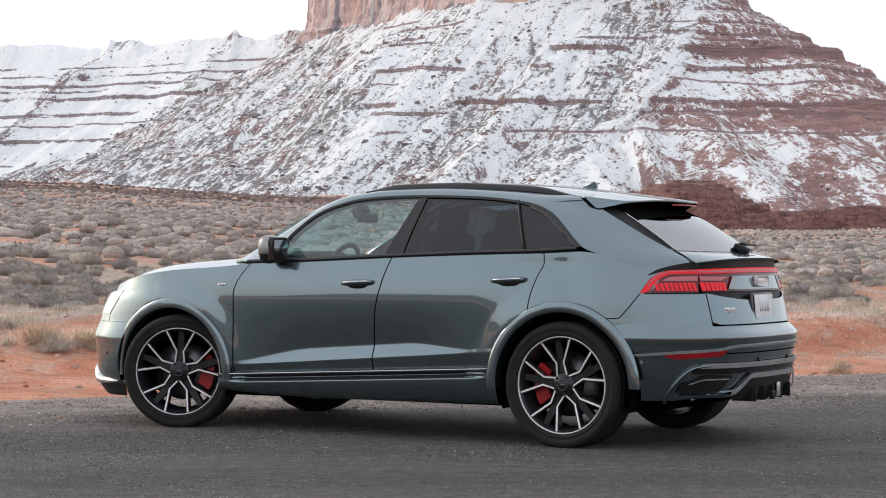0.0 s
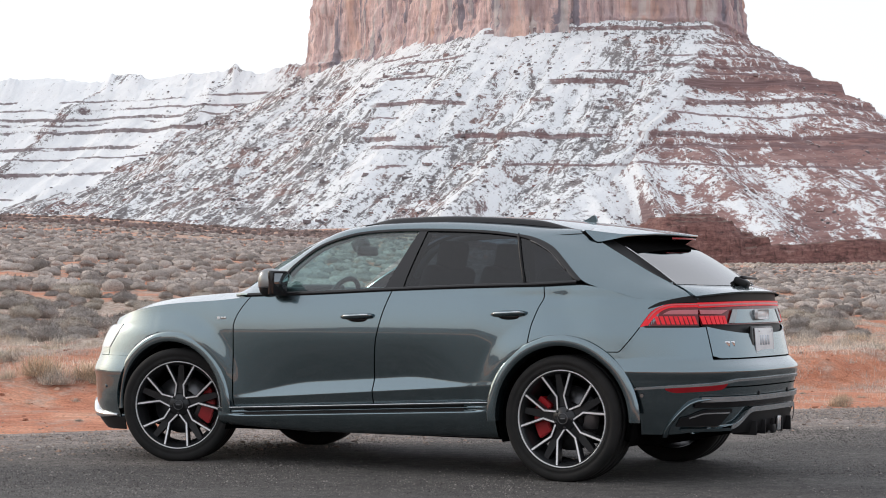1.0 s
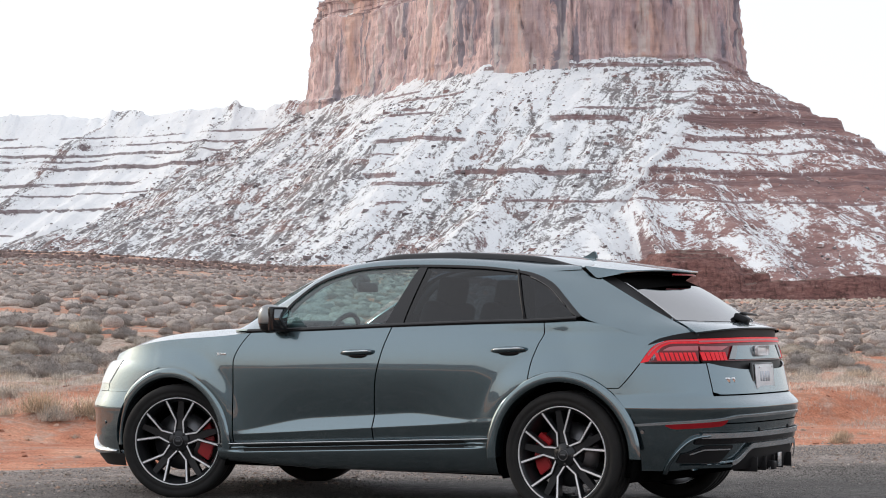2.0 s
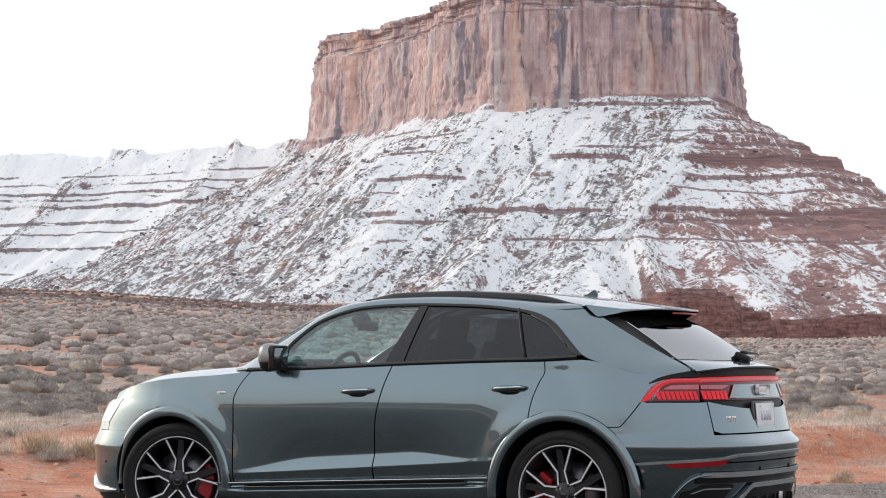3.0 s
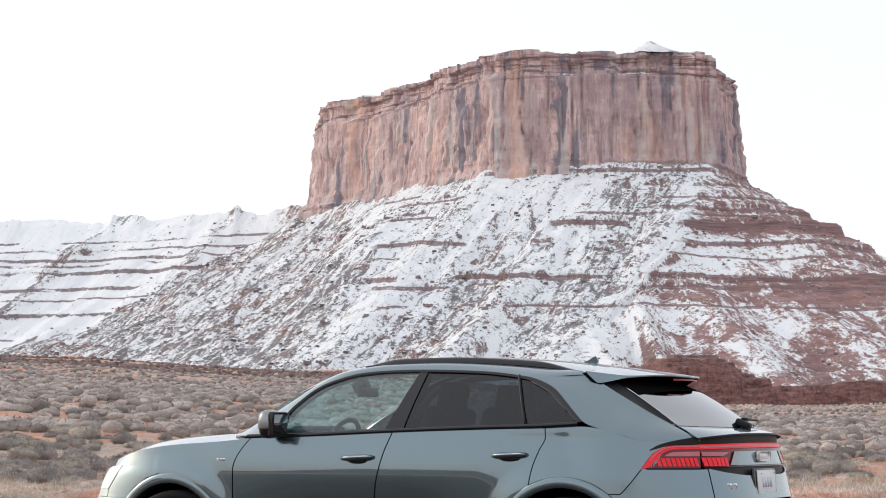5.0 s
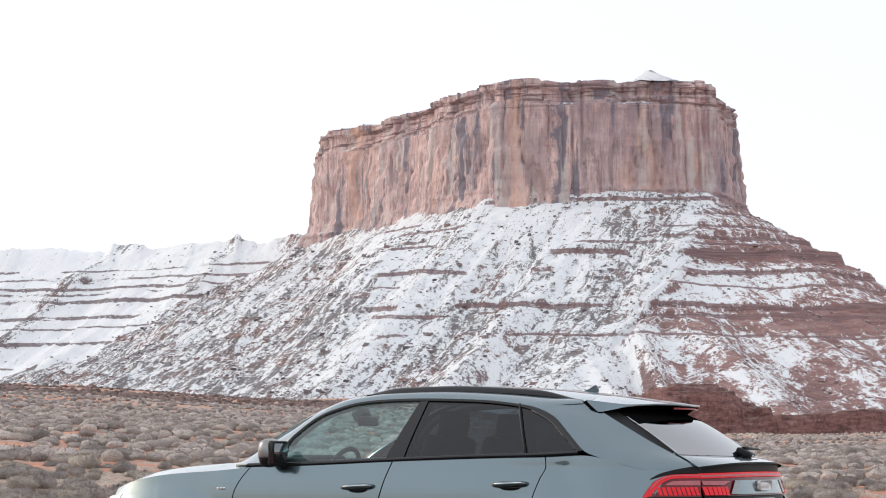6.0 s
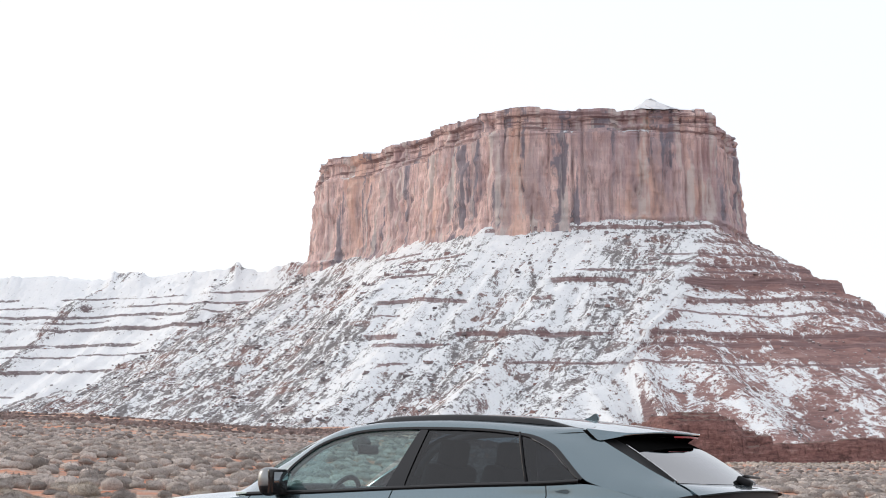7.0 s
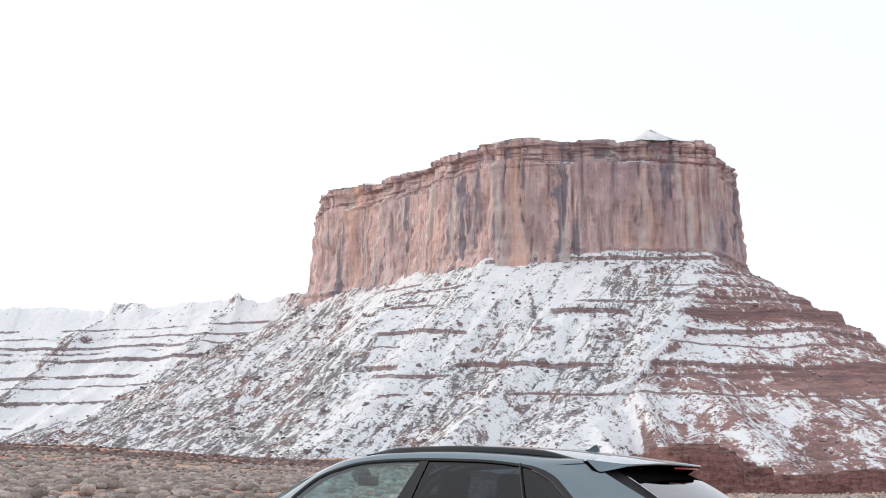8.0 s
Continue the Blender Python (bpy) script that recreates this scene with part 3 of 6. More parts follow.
def build_mesa():
    mesa = tagged(new("mesa"), "red sandstone mesa with sheer cliffs above a snow-dusted talus slope", "mesa")
    # talus and the long spur behind it
    xs = np.concatenate([np.linspace(-1000, -560, 60), np.arange(-556, 620, 2.3), np.linspace(625, 1000, 50)])
    ys = np.concatenate([np.arange(1080, 2060, 2.6), np.linspace(2065, 2700, 40)])
    x, y = np.meshgrid(xs, ys, indexing="xy")
    z, lane, down, stony, bare = talus_field(x, y)
    slope = sheet("talus_slope", x, y, z, TALUS)
    flow = slope.attributes.new("flow", "FLOAT_VECTOR", "POINT")
    flow.data.foreach_set("vector", np.stack([lane, down, z], -1).astype(np.float32).ravel())
    grade_ = slope.attributes.new("stony", "FLOAT", "POINT")
    grade_.data.foreach_set("value", stony.astype(np.float32).ravel())
    crop = slope.attributes.new("bare", "FLOAT", "POINT")
    crop.data.foreach_set("value", bare.astype(np.float32).ravel())
    lee = slope.attributes.new("lee", "FLOAT", "POINT")
    lee.data.foreach_set("value", (lee_side(x, y, 8, 9) * (0.10 + 0.90 * ease(80, 160, x)) + 0.9 * ease(-185, -152, x) * ease(-95, -125, x) * ease(206, 213, z)).astype(np.float32).ravel())
    part("talus_slope", slope, None, mesa, "talus of red rubble and scrub half covered with snow")
    build_boulders(mesa)
    # the cliff: vertical flutes, overhangs and broken strata
    ring, s = smooth_closed(FOOTPRINT, 900)
    tangent = np.roll(ring, -1, 0) - np.roll(ring, 1, 0)
    normal = np.stack([tangent[:, 1], -tangent[:, 0]], -1)
    normal /= np.linalg.norm(normal, axis=1)[:, None]
    middle = ring.mean(0)
    normal *= np.sign(((ring - middle) * normal).sum(1))[:, None]
    levels = np.linspace(MESA_FOOT - 16, MESA_TOP, 74)
    S, Z = np.meshgrid(s, levels, indexing="ij")
    up = (Z - MESA_FOOT) / (MESA_TOP - MESA_FOOT)
    flute = 1 - np.abs(waves(S / 26 + 0.15 * wave(Z / 20, S / 60, 3), Z / 130, 3, 0.55, seed=91))
    crack = 1 - np.minimum(1, np.abs(waves(S / 9, Z / 70, 2, 0.5, seed=95)) * 5)
    block_ = np.sign(wave(S / 21 + 0.3 * wave(S / 9, Z / 40, 5), Z / 34, 97)) * ease(0.05, 0.25, np.abs(wave(S / 21 + 0.3 * wave(S / 9, Z / 40, 5), Z / 34, 97)))
    west = ease(-55, -118, ring[:, 0])[:, None] * np.ones_like(up)
    push = 3.4 * flute + 5 * wave(S / 75, Z / 400, 93) + 1.5 * block_ - 3.4 * crack + 1.3 * waves(S / 7, Z / 9, 3, 0.6, seed=99) + 1.5 - (6 - 1 * west) * up + (6 + 4 * west) * ease(0.14, -0.1, up)
    push = push - 3.5 * ease(0.78, 0.80, up + 0.03 * wave(S / 30, 0 * S, 98)) + 2.6 * west * np.exp(-(((up - 0.56) / 0.05) ** 2))
    strata = np.sign(waves(Z / 5.2, S / 300, 2, seed=103)) * (1.2 * ease(0.76, 0.84, up) + ease(0.10, 0.02, up) + 0.06)
    push = push + 1.3 * strata - 1
    rim = -9.0 * ease(227, 231, ring[:, 0]) + 1.6 * waves(s / 40, 0 * s, 4, 0.6, seed=107) + 0.9 * np.sign(wave(s / 16, 0 * s, 109))
    top = MESA_TOP + rim[:, None]
    Zr = levels[0] + (Z - levels[0]) / (MESA_TOP - levels[0]) * (top - levels[0])
    X = ring[:, 0][:, None] + normal[:, 0][:, None] * push
    Y = ring[:, 1][:, None] + normal[:, 1][:, None] * push
    part("cliff_wall", sheet("cliff_wall", X.T, Y.T, Zr.T, CLIFF, wrap=True), None, mesa, "fluted red cliff with dark varnish streaks")
    inner = np.linspace(1, 0.02, 14)
    edge = np.stack([X[:, -1], Y[:, -1]], -1)
    cx = middle[0] + (edge[:, 0] - middle[0])[None] * inner[:, None]
    cy = middle[1] + (edge[:, 1] - middle[1])[None] * inner[:, None]
    cz = Zr[:, -1][None] * inner[:, None] ** 0.3 + (MESA_TOP + 2) * (1 - inner[:, None] ** 0.3)
    cz = cz + (1 - inner[:, None]) * 3 * waves(cx / 30, cy / 30, 3, seed=113) + 17 * np.exp(-((cx - 172) ** 2 / 260 + (cy - 1625) ** 2 / 400))
    part("summit", sheet("summit", cx, cy, cz, CLIFF, wrap=True), None, mesa, "flat summit dusted with snow")
    return mesa


def build_butte():
    """A low red rock step across the plain with a layered mound on it."""
    butte = tagged(new("butte"), "low layered red rock step with a stepped mound", "rock butte")

    def front(x):
        return 500 + 0.10 * (x - 60) + 5 * waves(x / 22, 0 * x, 4, 0.55, seed=141) + 60 * ease(60, 42, x)

    x, y = np.meshgrid(np.arange(30, 330, 1.0), np.concatenate([np.arange(470, 560, 1.0), np.arange(560, 760, 5)]), indexing="xy")
    base, run = ground_height(x, y), y - front(x)
    step = 5.6 * ease(0, 3.2, run) + 0.5 * np.sign(wave(base * 3 + y / 2, x / 40, 3)) * ease(0, 3, run) * (1 - ease(3, 6, run))
    z = np.where(run < -0.5, base - 1.0, base + step + 0.25 * waves(x / 2.5, y / 2.5, 3, 0.6, seed=147) - 0.028 * np.maximum(0, run - 30))
    part("rock_step", sheet("rock_step", x, y, z, RED_ROCK), None, butte, "long brick-red rock step")
    x, y = np.meshgrid(np.arange(42, 90, 0.4), np.arange(500, 545, 0.45), indexing="xy")
    run = y - front(x)
    r = np.hypot((x - 65) / 1.25, run - 14) + 2.0 * waves(x / 7, y / 7, 3, 0.6, seed=143)
    mound = -0.6
    for level, size in ((3.4, 14.8), (1.5, 13.2), (1.5, 11.6), (1.3, 10.2), (1.2, 8.4), (1.0, 6.0)):
        mound = mound + level * (1 - ease(size - 0.5, size + 0.5, r))
    z = ground_height(x, y) + 5.6 * ease(0, 3.2, run) + mound + 0.2 * waves(x / 2, y / 2, 3, 0.6, seed=149)
    part("mound", sheet("mound", x, y, np.where(run < 0.5, z - 3, z), RED_ROCK), None, butte, "stepped mound of layered red rock")
    return butte


def build_canyon_rim():
    """Far red mesas that close the valley behind and beside the road; the car's paint mirrors them."""
    turn = np.radians(np.arange(34, 326.1, 0.75))
    reach = np.concatenate([np.linspace(560, 1000, 18), np.linspace(1004, 1040, 8), np.linspace(1060, 2600, 10)])
    a, r = np.meshgrid(turn, reach, indexing="xy")
    x, y = r * np.sin(a), r * np.cos(a)
    high = 95 + 45 * waves(a * 6, 0 * a, 3, 0.55, seed=161) + 28 * np.sign(wave(a * 9, 0 * a, 163)) * ease(0.1, 0.3, np.abs(wave(a * 9, 0 * a, 163)))
    high = high + 75 * np.exp(-(((np.degrees(a) - 112) / 17) ** 2))
    front = 1000 + 60 * waves(a * 11, 0 * a, 3, 0.5, seed=165)
    lift = 0.45 * ease(-420, 0, r - front) ** 1.6 + 0.55 * ease(0, 26, r - front)
    ends = ease(68, 86, np.degrees(a)) * ease(326, 312, np.degrees(a))
    z = -6 + np.maximum(high, 18) * lift * ends + 3 * waves(x / 50, y / 50, 3, 0.6, seed=167)
    tagged(new("backdrop", sheet("backdrop", x, y, z, RED_ROCK)), "far red sandstone mesas across the valley", "mesa", kind="structure")


build_ground()
build_road()
build_canyon_rim()
build_butte()
build_mesa()


def build_far_ridge():
    x, y = np.meshgrid(np.arange(560, 1700, 12.0), np.arange(3200, 3900, 14.0), indexing="xy")
    z = 318 + 8 * waves(x / 160, 0 * x, 4, 0.6, seed=171) - 0.62 * np.abs(y - 3560) + 12 * waves(x / 60, y / 200, 3, 0.5, seed=173)
    tagged(new("far_ridge", sheet("far_ridge", x, y, z, TALUS)), "snow-covered ridge far beyond the mesa", "ridge", kind="structure")


build_far_ridge()
# ---- sagebrush ----
def shrub_mesh(rings, turns, twigs, size, seed, tall=0.33):
    """A lumpy rounded dome of packed foliage, its skin broken by short stiff twigs."""
    rng = np.random.default_rng(seed)
    u = np.linspace(0, 1, rings)
    a = np.linspace(0, 2 * np.pi, turns, endpoint=False)
    A, U = np.meshgrid(a, u, indexing="xy")
    knot = waves(3 * np.cos(A) + 9.7 * seed, 3 * np.sin(A) + 2.5 * U, 3, 0.6, seed=seed)
    knot = knot * (1 - U**3)
    wide = 0.45 * (1 + 0.18 * knot)
    tilt = U * (np.pi / 2 + 0.62) - 0.62
    r = wide * np.cos(np.clip(tilt, -1, np.pi / 2 - 0.02))
    h = tall * (0.42 + 0.58 * np.sin(tilt)) * (1 + 0.20 * knot)
    dome = np.stack([r * np.cos(A), r * np.sin(A), h], -1).reshape(-1, 3)
    i, j = np.meshgrid(np.arange(rings - 1), np.arange(turns), indexing="ij")
    k = (j + 1) % turns
    faces = np.stack([i * turns + j, i * turns + k, (i + 1) * turns + k, (i + 1) * turns + j], -1).reshape(-1, 4)
    pick = rng.integers(turns, len(dome), twigs)
    skin_ = dome.copy()
    dome = dome * 0.89
    foot = skin_[pick] * rng.uniform(0.78, 0.97, (twigs, 1))
    way = dome[pick] * (1, 1, 1.2) + (0, 0, 0.05) + rng.normal(0, 0.20, (twigs, 3))
    way /= np.linalg.norm(way, axis=1)[:, None]
    side = np.cross(way, rng.normal(0, 1, (twigs, 3)))
    side /= np.linalg.norm(side, axis=1)[:, None]
    foot = foot + rng.normal(0, 0.02, (twigs, 3))
    long = size * rng.uniform(0.5, 1.5, (twigs, 1))
    thin = long * rng.uniform(0.07, 0.20, (twigs, 1))
    blades = np.stack([foot - side * thin, foot + side * thin, foot + way * long + side * thin * 0.4, foot + way * long - side * thin * 0.4], 1).reshape(-1, 3)
    blades[:, 2] = np.maximum(blades[:, 2], 0)
    more = len(dome) + np.arange(twigs * 4).reshape(-1, 4)
    return np.concatenate([dome, blades]), np.concatenate([faces, more])


def scatter(lo, hi, gap, seed, spread=0.245):
    """Places on a shaken grid in the wedge of land in view, thinned over bare patches and kept off the verge."""
    rng = np.random.default_rng(seed)
    wide = hi * math.sin(spread)
    gx, gy = np.meshgrid(np.arange(-wide, wide, gap), np.arange(lo * 0.9, hi, gap))
    x = (gx + rng.uniform(-0.42, 0.42, gx.shape) * gap).ravel()
    y = (gy + rng.uniform(-0.42, 0.42, gx.shape) * gap).ravel()
    d = np.hypot(x, y)
    bare = waves(x / 4.0, y / 4.0, 3, seed=121)
    off = across(x, y) - ROAD_SIDE
    keep = (d > lo) & (d < hi) & (np.abs(np.arctan2(x, y)) < spread) & (bare > -0.50) & (off > 11 + 4 * wave(x / 3, y / 3, 125))
    return x[keep], y[keep], rng


def joined_shrubs(name, lo, hi, gap, rings, turns, twigs, size, seed, label, grow=1.0, material=None, bearings=(-1, 1)):
    x, y, rng = scatter(lo, hi, gap, seed)
    turn = np.arctan2(x, y) + 0.01 * waves(x / 30, y / 30, 2, seed=127)
    inside = (turn > bearings[0]) & (turn < bearings[1])
    x, y = x[inside], y[inside]
    models = [shrub_mesh(rings, turns, twigs, size, seed + k, 0.47) for k in range(8)]
    z = ground_height(x, y)
    verts, faces, at = [], [], 0
    for k in range(len(x)):
        v, f = models[k % 8]
        w = grow * rng.uniform(0.48, 0.95)
        c, s = math.cos(k * 2.4), math.sin(k * 2.4)
        q = np.stack([(v[:, 0] * c - v[:, 1] * s) * w, (v[:, 0] * s + v[:, 1] * c) * w, v[:, 2] * w * rng.uniform(0.75, 1.1)], -1)
        verts.append(q + (x[k], y[k], z[k] - 0.02))
        faces.append(f + at)
        at += len(v)
    return tagged(new(name, mesh_from(name, np.concatenate(verts), np.concatenate(faces), material or SAGE, True)), label, "shrubs", kind="stuff")


def build_shrubs():
    models = []
    for k in range(10):
        v, f = shrub_mesh(10, 18, 1700, 0.040, 200 + k, 0.42)
        models.append(mesh_from("sagebrush", v, f, LIFTED_SAGE, True))
    x, y, rng = scatter(20, 70, 0.84, 300)
    order = np.argsort(np.hypot(x, y))[:300]
    for k in order:
        ob = new("sagebrush", models[k % 10])
        w = rng.uniform(0.34, 0.66) * (1 + 0.25 * (rng.uniform() > 0.9))
        ob.matrix_basis = Matrix.LocRotScale((x[k], y[k], float(ground_height(x[k], y[k])) - 0.02), Euler((0, 0, k * 2.4)), (w, w, w * rng.uniform(0.8, 1.15)))
        tagged(ob, "grey-brown rounded sagebrush on red soil", "shrub", "sagebrush on the plain")
    reach = float(np.hypot(x, y)[order[-1]])
    joined_shrubs("sagebrush_field", reach, 140, 0.98, 6, 10, 90, 0.060, 400, "grey-brown sagebrush covering the middle of the plain", 0.86)
    joined_shrubs("far_sagebrush", 140, 310, 1.6, 5, 8, 8, 0.06, 500, "low grey sagebrush spreading to the foot of the slopes", 1.0)
    joined_shrubs("distant_scrub", 310, 1150, 3.9, 3, 7, 2, 0.08, 600, "dark low scrub at the foot of the slopes", 2.3, DARK_SCRUB, (-1, 0.03))
    joined_shrubs("distant_sagebrush", 310, 560, 2.4, 3, 7, 3, 0.08, 650, "low grey sagebrush before the red rock step", 1.4, None, (0.03, 1))


build_shrubs()


def tuft_mesh(count, high, seed, spread=0.07, flop=1.25):
    """A fluffy tuft of dry grass: fine bent blades fanning out of one foot."""
    rng = np.random.default_rng(seed)
    a = rng.uniform(0, 2 * np.pi, count)
    foot = np.stack([spread * rng.normal(0, 1, count), spread * rng.normal(0, 1, count), np.zeros(count)], -1)
    tilt = flop * rng.uniform(0, 1, count) ** 0.55
    long = high * rng.uniform(0.45, 1.15, count)
    out = np.stack([np.cos(a), np.sin(a), np.zeros(count)], -1)
    side = np.stack([-np.sin(a), np.cos(a), np.zeros(count)], -1) * rng.uniform(0.0009, 0.0020, (count, 1))
    up = np.array([0, 0, 1.0])
    mid = foot + out * (0.5 * long * np.sin(0.7 * tilt))[:, None] + up * (0.55 * long * np.cos(0.7 * tilt))[:, None]
    tip = mid + out * (0.5 * long * np.sin(1.3 * tilt))[:, None] + up * (0.45 * long * np.cos(1.3 * tilt))[:, None] + rng.normal(0, 0.03 * high, (count, 3))
    verts = np.stack([foot - side, foot + side, mid + side * 0.8, mid - side * 0.8, tip], 1).reshape(-1, 3)
    verts[:, 2] = np.maximum(verts[:, 2], 0)
    k = np.arange(count)[:, None] * 5
    faces = np.concatenate([np.concatenate([k, k + 1, k + 2], 1), np.concatenate([k, k + 2, k + 3], 1), np.concatenate([k + 3, k + 2, k + 4], 1)])
    return verts, faces


def build_grass():
    models = [mesh_from("grass_tuft", *tuft_mesh(720, 0.20, 700 + k, 0.055, 1.6), STRAW, False) for k in range(5)]
    mats = [mesh_from("grass_tuft", *tuft_mesh(300, 0.16, 720 + k, 0.065, 1.5), STRAW, False) for k in range(5)]
    rng = np.random.default_rng(71)

    def plant(x, y, w, flat):
        ob = new("grass_tuft", (mats if flat else models)[int(rng.integers(5))])
        ob.matrix_basis = Matrix.LocRotScale((x, y, float(ground_height(x, y)) - 0.01), Euler((0, 0, rng.uniform(0, 6.3))), (w * 1.1, w * 1.1, w * rng.uniform(0.8, 1.1)))
        tagged(ob, "low matted pale dry grass on red dirt" if flat else "fluffy straw-coloured grass tuft on red dirt", "grass tuft", "dry grass by the road")

    # the full tufts beside the shoulder, then strays
    for x, y, w in ((-4.16, 20.5, 1.6), (-3.98, 20.3, 1.35), (-3.70, 20.7, 1.55), (-3.50, 20.5, 1.3), (-3.36, 20.8, 1.2), (4.12, 20.6, 0.8), (4.3, 21.3, 0.6), (4.8, 26.6, 1.2), (5.15, 26.9, 1.1), (5.9, 27.2, 1.5), (6.3, 26.4, 1.4), (5.6, 30.5, 1.5)):
        plant(x, y, w, False)
    # small sprigs on the bare shoulder
    for k in range(46):
        a = rng.uniform(-0.23, 0.23)
        off = rng.uniform(1.2, 5.0)
        y = (ROAD_SIDE + off) / (math.cos(ROAD_TURN) - math.sin(ROAD_TURN) * math.tan(a))
        plant(y * math.tan(a), y, rng.uniform(0.2, 0.55), rng.uniform() < 0.6)
    n = 0
    while n < 230:
        d, a = rng.uniform(20, 36), rng.uniform(-0.24, 0.24)
        x, y = d * math.sin(a), d * math.cos(a)
        off = across(x, y) - ROAD_SIDE
        least = 4.2 - 2.8 * float(ease(0.05, 0.18, a))
        if off < least or off > 15 or rng.uniform() > ease(4.0, 8.0, off + 4.2 - least) * 0.9 + 0.08:
            continue
        n += 1
        plant(x, y, rng.uniform(0.6, 1.45), rng.uniform() < 0.82)


build_grass()


def build_grass_mat():
    """Thin matted straw that covers the ground between the shoulder and the first shrubs."""
    rng = np.random.default_rng(73)
    models = [tuft_mesh(46, 0.13, 740 + k, 0.10, 1.55) for k in range(8)]
    d, a = np.sqrt(rng.uniform(19**2, 40**2, 9000)), rng.uniform(-0.24, 0.24, 9000)
    x, y = d * np.sin(a), d * np.cos(a)
    off = across(x, y) - ROAD_SIDE + 3.4 * ease(0.05, 0.18, a) + 1.8 * waves(x / 2.2, y / 2.2, 3, 0.6, seed=129)
    keep = rng.uniform(0, 1, len(x)) < 0.9 * ease(3.4, 6.4, off) * (1 - 0.8 * ease(14, 19, off))
    x, y = x[keep][:3800], y[keep][:3800]
    z = ground_height(x, y)
    verts, faces, at = [], [], 0
    for k in range(len(x)):
        v, f = models[k % 8]
        w, c, s = rng.uniform(0.5, 1.2), math.cos(k * 2.4), math.sin(k * 2.4)
        verts.append(np.stack([(v[:, 0] * c - v[:, 1] * s) * w + x[k], (v[:, 0] * s + v[:, 1] * c) * w + y[k], v[:, 2] * w + z[k] - 0.008], -1))
        faces.append(f + at)
        at += len(v)
    tagged(new("grass_mat", mesh_from("grass_mat", np.concatenate(verts), np.concatenate(faces), STRAW, False)), "matted pale dry grass beside the road", "grass", kind="stuff")


build_grass_mat()


def lumps(name, along, off, size, flat, material, seed, label, category):
    """Many small broken lumps lying on the ground, joined."""
    rng = np.random.default_rng(seed)
    n = len(along)
    c, s = math.cos(ROAD_TURN), math.sin(ROAD_TURN)
    o = ROAD_SIDE + off
    x, y = along * c - o * s, along * s + o * c
    z = np.maximum(ground_height(x, y), np.where(off < 0.05, 0.0, -1))
    ring = np.array([(math.cos(t), math.sin(t)) for t in np.linspace(0, 2 * math.pi, 5, endpoint=False)])
    shape = np.concatenate([np.c_[ring, np.full(5, -0.3)], np.c_[ring * 0.7, np.full(5, 0.5)], [[0, 0, 0.75]]]) * (1, 1, flat)
    faces = [(i, (i + 1) % 5, 5 + (i + 1) % 5) for i in range(5)] + [(i, 5 + (i + 1) % 5, 5 + i) for i in range(5)] + [(5 + i, 5 + (i + 1) % 5, 10) for i in range(5)]
    v = shape[None] * size[:, None, None] * rng.uniform(0.55, 1.4, (n, 11, 3))
    verts = v + np.stack([x, y, z], -1)[:, None]
    tri = (np.array(faces)[None] + 11 * np.arange(n)[:, None, None]).reshape(-1, 3)
    tagged(new(name, mesh_from(name, verts.reshape(-1, 3), tri, material, False)), label, category, kind="stuff")


def road_grit(rng):
    """The asphalt's coarse stones, standing a few millimetres proud: small four-sided points."""
    along, off = rng.uniform(1.2, 13.5, 330000), -8.8 * rng.uniform(0, 1, 330000) - 0.1
    o = ROAD_SIDE + off
    c, s = math.cos(ROAD_TURN), math.sin(ROAD_TURN)
    x, y = along * c - o * s, along * s + o * c
    keep = np.abs(np.arctan2(x, y)) < 0.24
    x, y = x[keep][:130000], y[keep][:130000]
    n = len(x)
    wear = 0.75 + 0.35 * waves(x / 1.1, y / 1.1, 3, 0.6, seed=97)
    size = 0.0050 * np.exp(rng.normal(0, 0.32, n)) * np.clip(wear, 0.3, 1.3)
    turn = rng.uniform(0, 1.6, n)
    verts = np.zeros((n, 5, 3))
    for k in range(4):
        verts[:, k, 0] = np.cos(turn + 1.571 * k) * size * rng.uniform(0.7, 1.3, n)
        verts[:, k, 1] = np.sin(turn + 1.571 * k) * size * rng.uniform(0.7, 1.3, n)
        verts[:, k, 2] = -0.001
    verts[:, 4] = np.stack([rng.normal(0, 0.3, n) * size, rng.normal(0, 0.3, n) * size, size * rng.uniform(0.5, 1.0, n)], -1)
    verts += np.stack([x, y, 0 * x], -1)[:, None]
    tri = (np.array([(k, (k + 1) % 4, 4) for k in range(4)])[None] + 5 * np.arange(n)[:, None, None]).reshape(-1, 3)
    tagged(new("road_grit", mesh_from("road_grit", verts.reshape(-1, 3), tri, GRIT, False)), "coarse stones standing proud of the worn asphalt", "grit", kind="stuff")


def build_gravel():
    """Loose stones and crumbs along the road's edge."""
    rng = np.random.default_rng(91)
    n = 13000
    off = np.where(rng.uniform(0, 1, n) < 0.75, -2.4 * rng.uniform(0, 1, n) ** 1.5, np.abs(rng.normal(0, 0.6, n)))
    size = np.minimum(0.0062 * np.exp(rng.normal(0.2, 0.55, n)), 0.026)
    lumps("verge_gravel", rng.uniform(-6, 16, n), off, size, 0.8, GRAVEL, 92, "loose grey and red gravel along the road edge", "gravel")
    road_grit(rng)
    n = 3600
    off = 7.5 * rng.uniform(0, 1, n) ** 0.8 + 0.3
    size = np.minimum(0.011 * np.exp(rng.normal(0.1, 0.6, n)), 0.05)
    lumps("dirt_clods", rng.uniform(-14, 18, n), off, size, 0.7, CLOD, 93, "crumbled red dirt clods on the bare shoulder", "dirt")


build_gravel()
